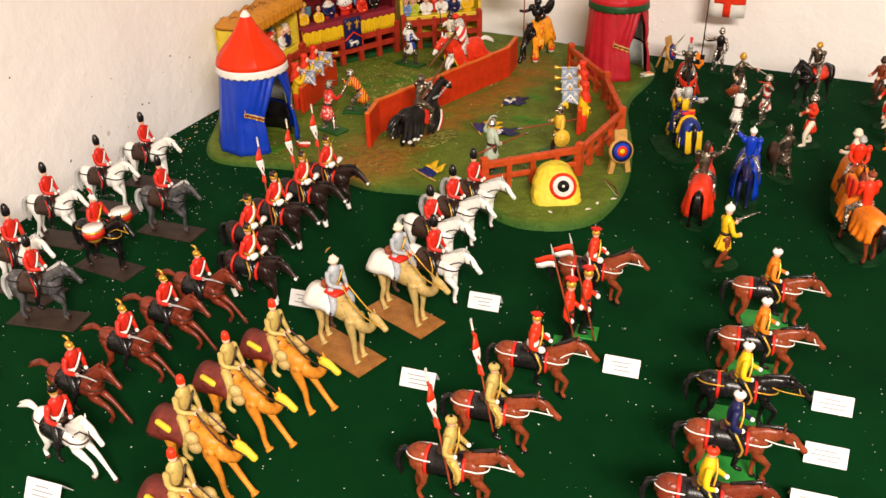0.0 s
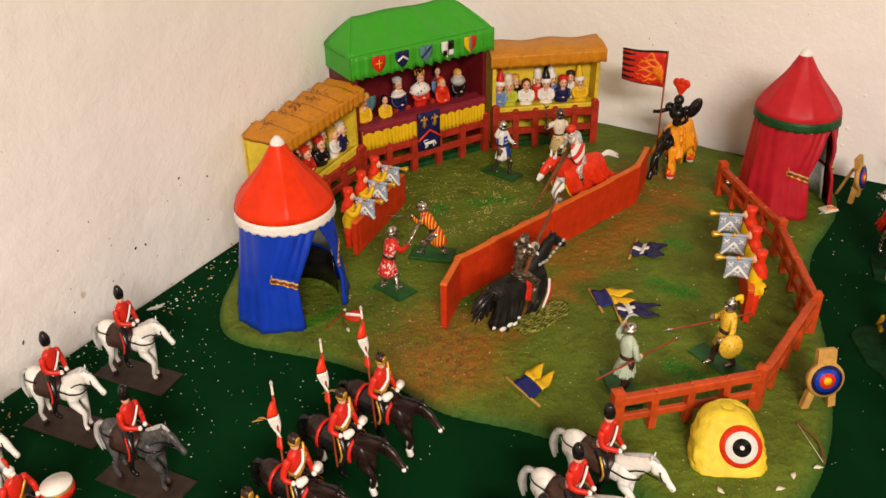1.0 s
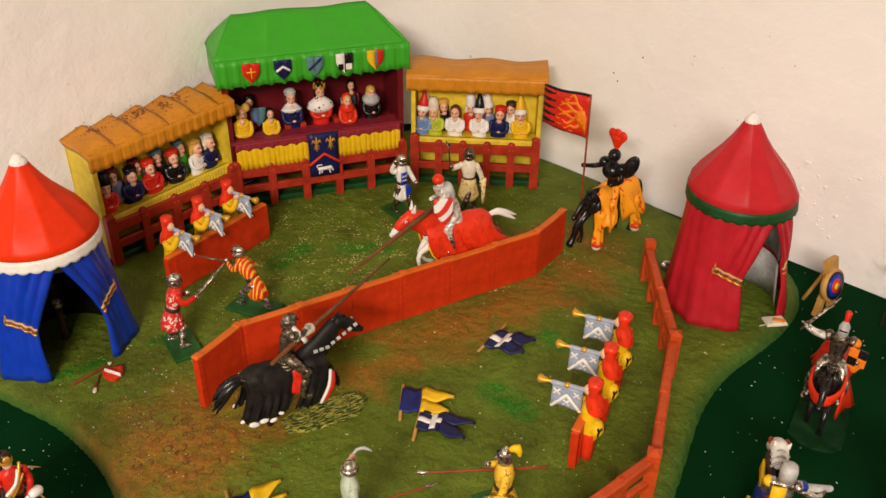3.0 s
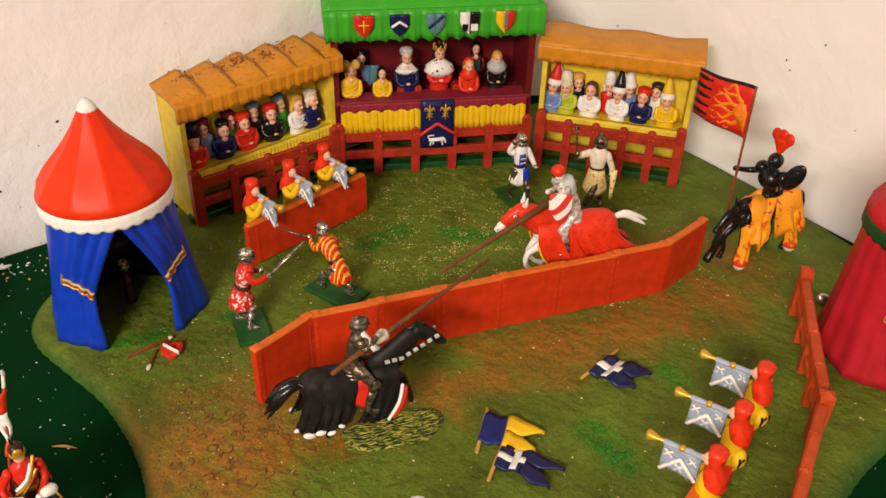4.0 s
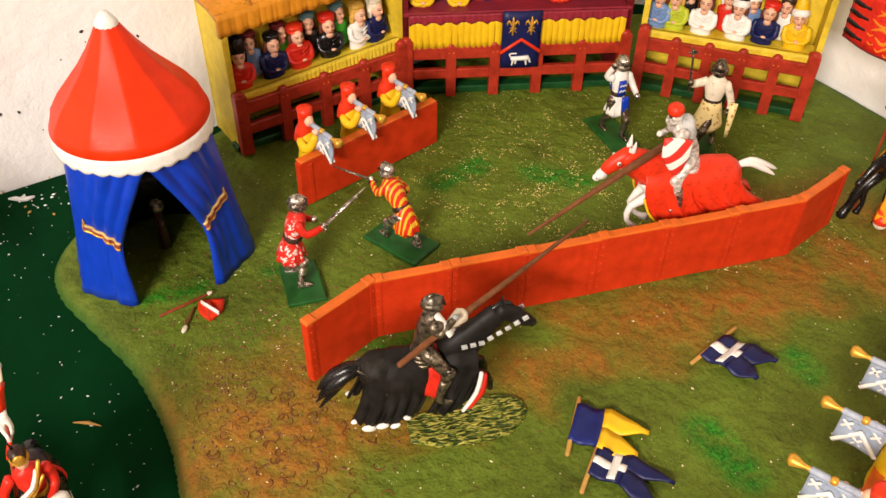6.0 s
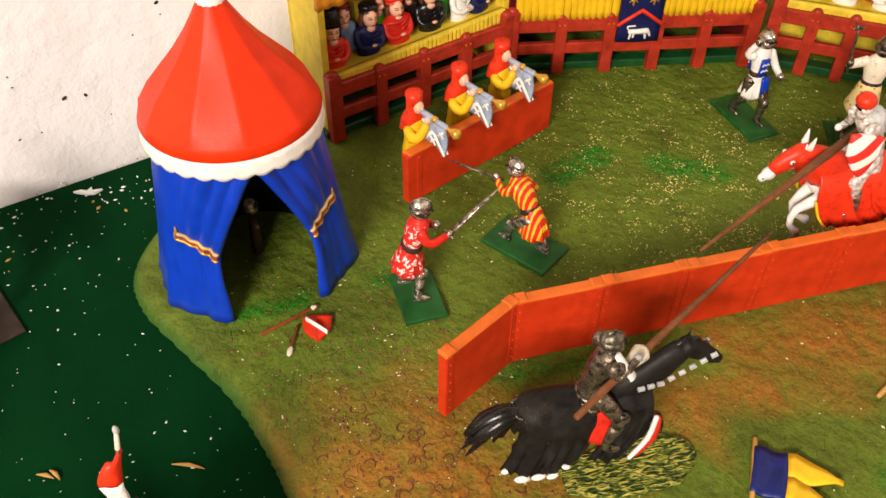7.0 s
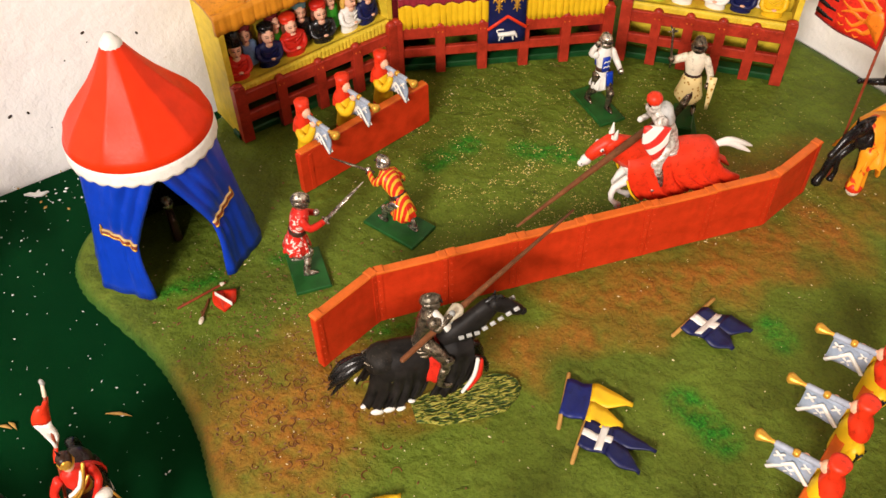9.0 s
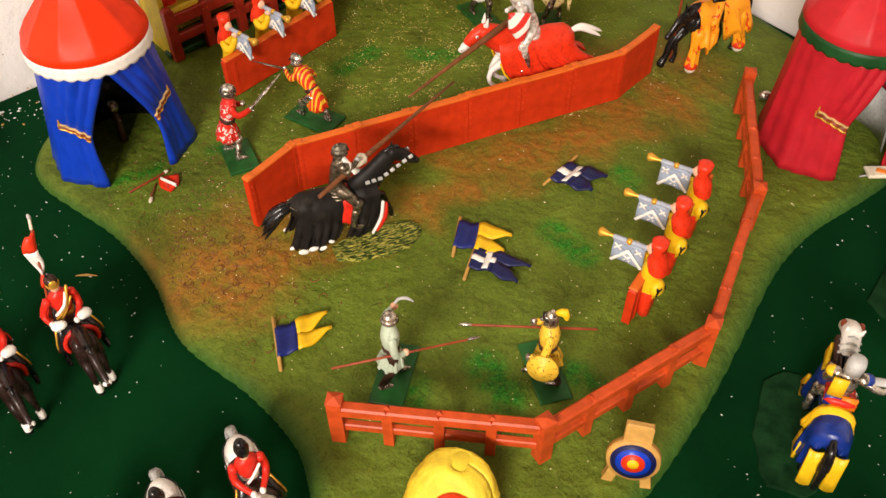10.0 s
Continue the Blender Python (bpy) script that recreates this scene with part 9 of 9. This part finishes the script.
RUST = plain("rust_brown_crumbs", (0.16, 0.040, 0.010), 0.6)
scatter("roof_crumbs", "dark brown crumbs lying in the folds of the ochre roof", 420, on_roof, (0.0003, 0.0010), RUST, 21, lambda q: q[2])
scatter("plaster_crumbs", "white crumbs of plaster scattered on the felt", 1900, on_felt, (0.00015, 0.0006), CARD, 14, lambda q: 0.0)
scatter("plaster_crumbs", "white crumbs of plaster on the felt by the wall", 160, by_the_wall, (0.0003, 0.0011), CARD, 15, lambda q: 0.0)
scatter("plaster_crumbs", "white specks of plaster on the felt beside the blue tent", 420, beside_tent, (0.0002, 0.0006), CARD, 25, lambda q: 0.0)
scatter("wood_shavings", "brown shavings on the felt by the wall", 70, by_the_wall, (0.0005, 0.0013), PINE, 16, lambda q: 0.0)


def hoofprints():
    """Horseshoe prints pressed into the earth, as raised rims."""
    rng = random.Random(3)
    s = Shape()
    for _ in range(95):
        cx, cy = rng.gauss(-0.066, 0.030), rng.gauss(0.830, 0.026)
        if depth_at(cx, cy) < 0.016:
            continue
        a0, r = rng.uniform(0, 6.28), rng.uniform(0.0018, 0.0028)
        s.tube([(cx + r * math.cos(a0 + t), cy + r * 1.15 * math.sin(a0 + t), GROUND - 0.0003) for t in np.linspace(1.4, 4.6, 8)], 0.00042, EARTH, n=5)
    return s.thing("hoofprints", label="little horseshoe prints moulded in the brown earth", category="hoofprints", kind="stuff")


EARTH = paint("earth_paint", (0.17, 0.062, 0.011), rough=0.6, vary=0.4)
hoofprints()


def wall_spot(side, d, z, out=0.003):
    """A place on the uneven plaster, d along the wall from the corner."""
    x, y = (d, 0.0) if side == "U" else (0.0, -d)
    off = 0.004 * noise.noise(Vector((x * 5 - y * 5, z * 5, 3))) + 0.002 * noise.noise(Vector((x * 17 - y * 17, z * 17, 1))) + out
    return ROOM @ (P(d, -off, z) if side == "U" else P(off, -d, z))


def wall_marks():
    """Dark flecks, slivers and nicks on the plaster, and a patch of plaster nubs behind the crimson tent."""
    rng = random.Random(9)
    for side, lim, low, high, count, long in (("U", (0.28, 0.60), 0.06, 0.22, 12, 1.2), ("V", (0.50, 0.74), 0.025, 0.105, 20, 2.6), ("V", (0.3, 1.2), 0.04, 0.42, 12, 1.5)):
        s = Shape()
        for _ in range(count):
            c = wall_spot(side, rng.uniform(*lim), rng.uniform(low, high))
            r = rng.uniform(0.0004, 0.0011)
            s.blob(tuple(c), (r * 0.8, r, r * rng.uniform(0.8, long)), MUD, rot=(rng.uniform(-80, 80), 0, 0), nu=6, nv=4)
        s.thing("wall_flecks", label="small dark flecks on the white plaster", category="flecks", kind="stuff")
    s = Shape()
    for _ in range(110):
        d, z = rng.gauss(0.540, 0.028), rng.gauss(0.066, 0.022)
        if z < 0.012:
            continue
        r = rng.uniform(0.0006, 0.0020)
        s.blob(tuple(wall_spot("U", d, z, 0.0022)), (r * rng.uniform(0.7, 1.8), r * 0.8, r * rng.uniform(0.6, 1.3)), PLASTER, rot=(0, rng.uniform(-60, 60), TURN), nu=7, nv=5)
    s.thing("plaster_nubs", label="rough white plaster nubs on the wall by the crimson tent", category="plaster", kind="stuff")


wall_marks()
for x, y, h, l in ((-0.1585, 0.7824, 25, 0.016), (-0.098, 0.628, 70, 0.012), (-0.210, 0.742, 20, 0.009), (-0.207, 0.745, -5, 0.008)):
    Shape().tube([(-l / 2, 0, 0.0010), (0, 0.0006, 0.0016), (l / 2, 0, 0.0010)], [(0.0003, 0.0003), (0.0012, 0.0007), (0.0002, 0.0002)], PINE, n=6, sub=2).thing(
        "wood_splinter", put(x, y, 0, h), label="thin wooden splinter lying on the green felt", category="wood splinter")


def plaster_chip():
    """The one large chip on the felt by the wall."""
    s = Shape().prism([(-0.009, -0.001), (-0.005, 0.0012), (-0.001, 0.0006), (0.001, 0.0046), (0.003, 0.0012), (0.0085, 0.0030), (0.0050, -0.0016), (0.001, -0.0024), (-0.004, -0.0020)], 0.0004, 0.0020, CARD, 0.0005)
    s.thing("plaster_chip", put(-0.350, 0.889, 0, 30), label="jagged white plaster chip lying on the felt", category="plaster chip")


plaster_chip()


def wall_insect():
    """A dead crane fly stuck to the plaster."""
    s = Shape().blob((0, 0, 0), (0.0010, 0.0009, 0.0034), MUD, nu=8, nv=6)
    for k in range(6):
        a = (-1) ** k * (0.6 + 0.5 * (k // 2))
        s.tube([(0, 0, 0.0005), (0.0030 * math.sin(a), -0.0008, 0.0025 * math.cos(a) - 0.002), (0.0065 * math.sin(a), 0.0002, 0.0040 * math.cos(a) - 0.005)], [0.0003, 0.0002, 0.0001], MUD, n=4)
    off = 0.004 * noise.noise(Vector((0.091 * 5, 0.170 * 5, 3))) + 0.002 * noise.noise(Vector((0.091 * 17, 0.170 * 17, 1))) + 0.0035
    s.thing("dead_insect", ROOM @ pose(0.091, -off, 0.170), label="small dead brown insect stuck to the white plaster", category="insect")


wall_insect()
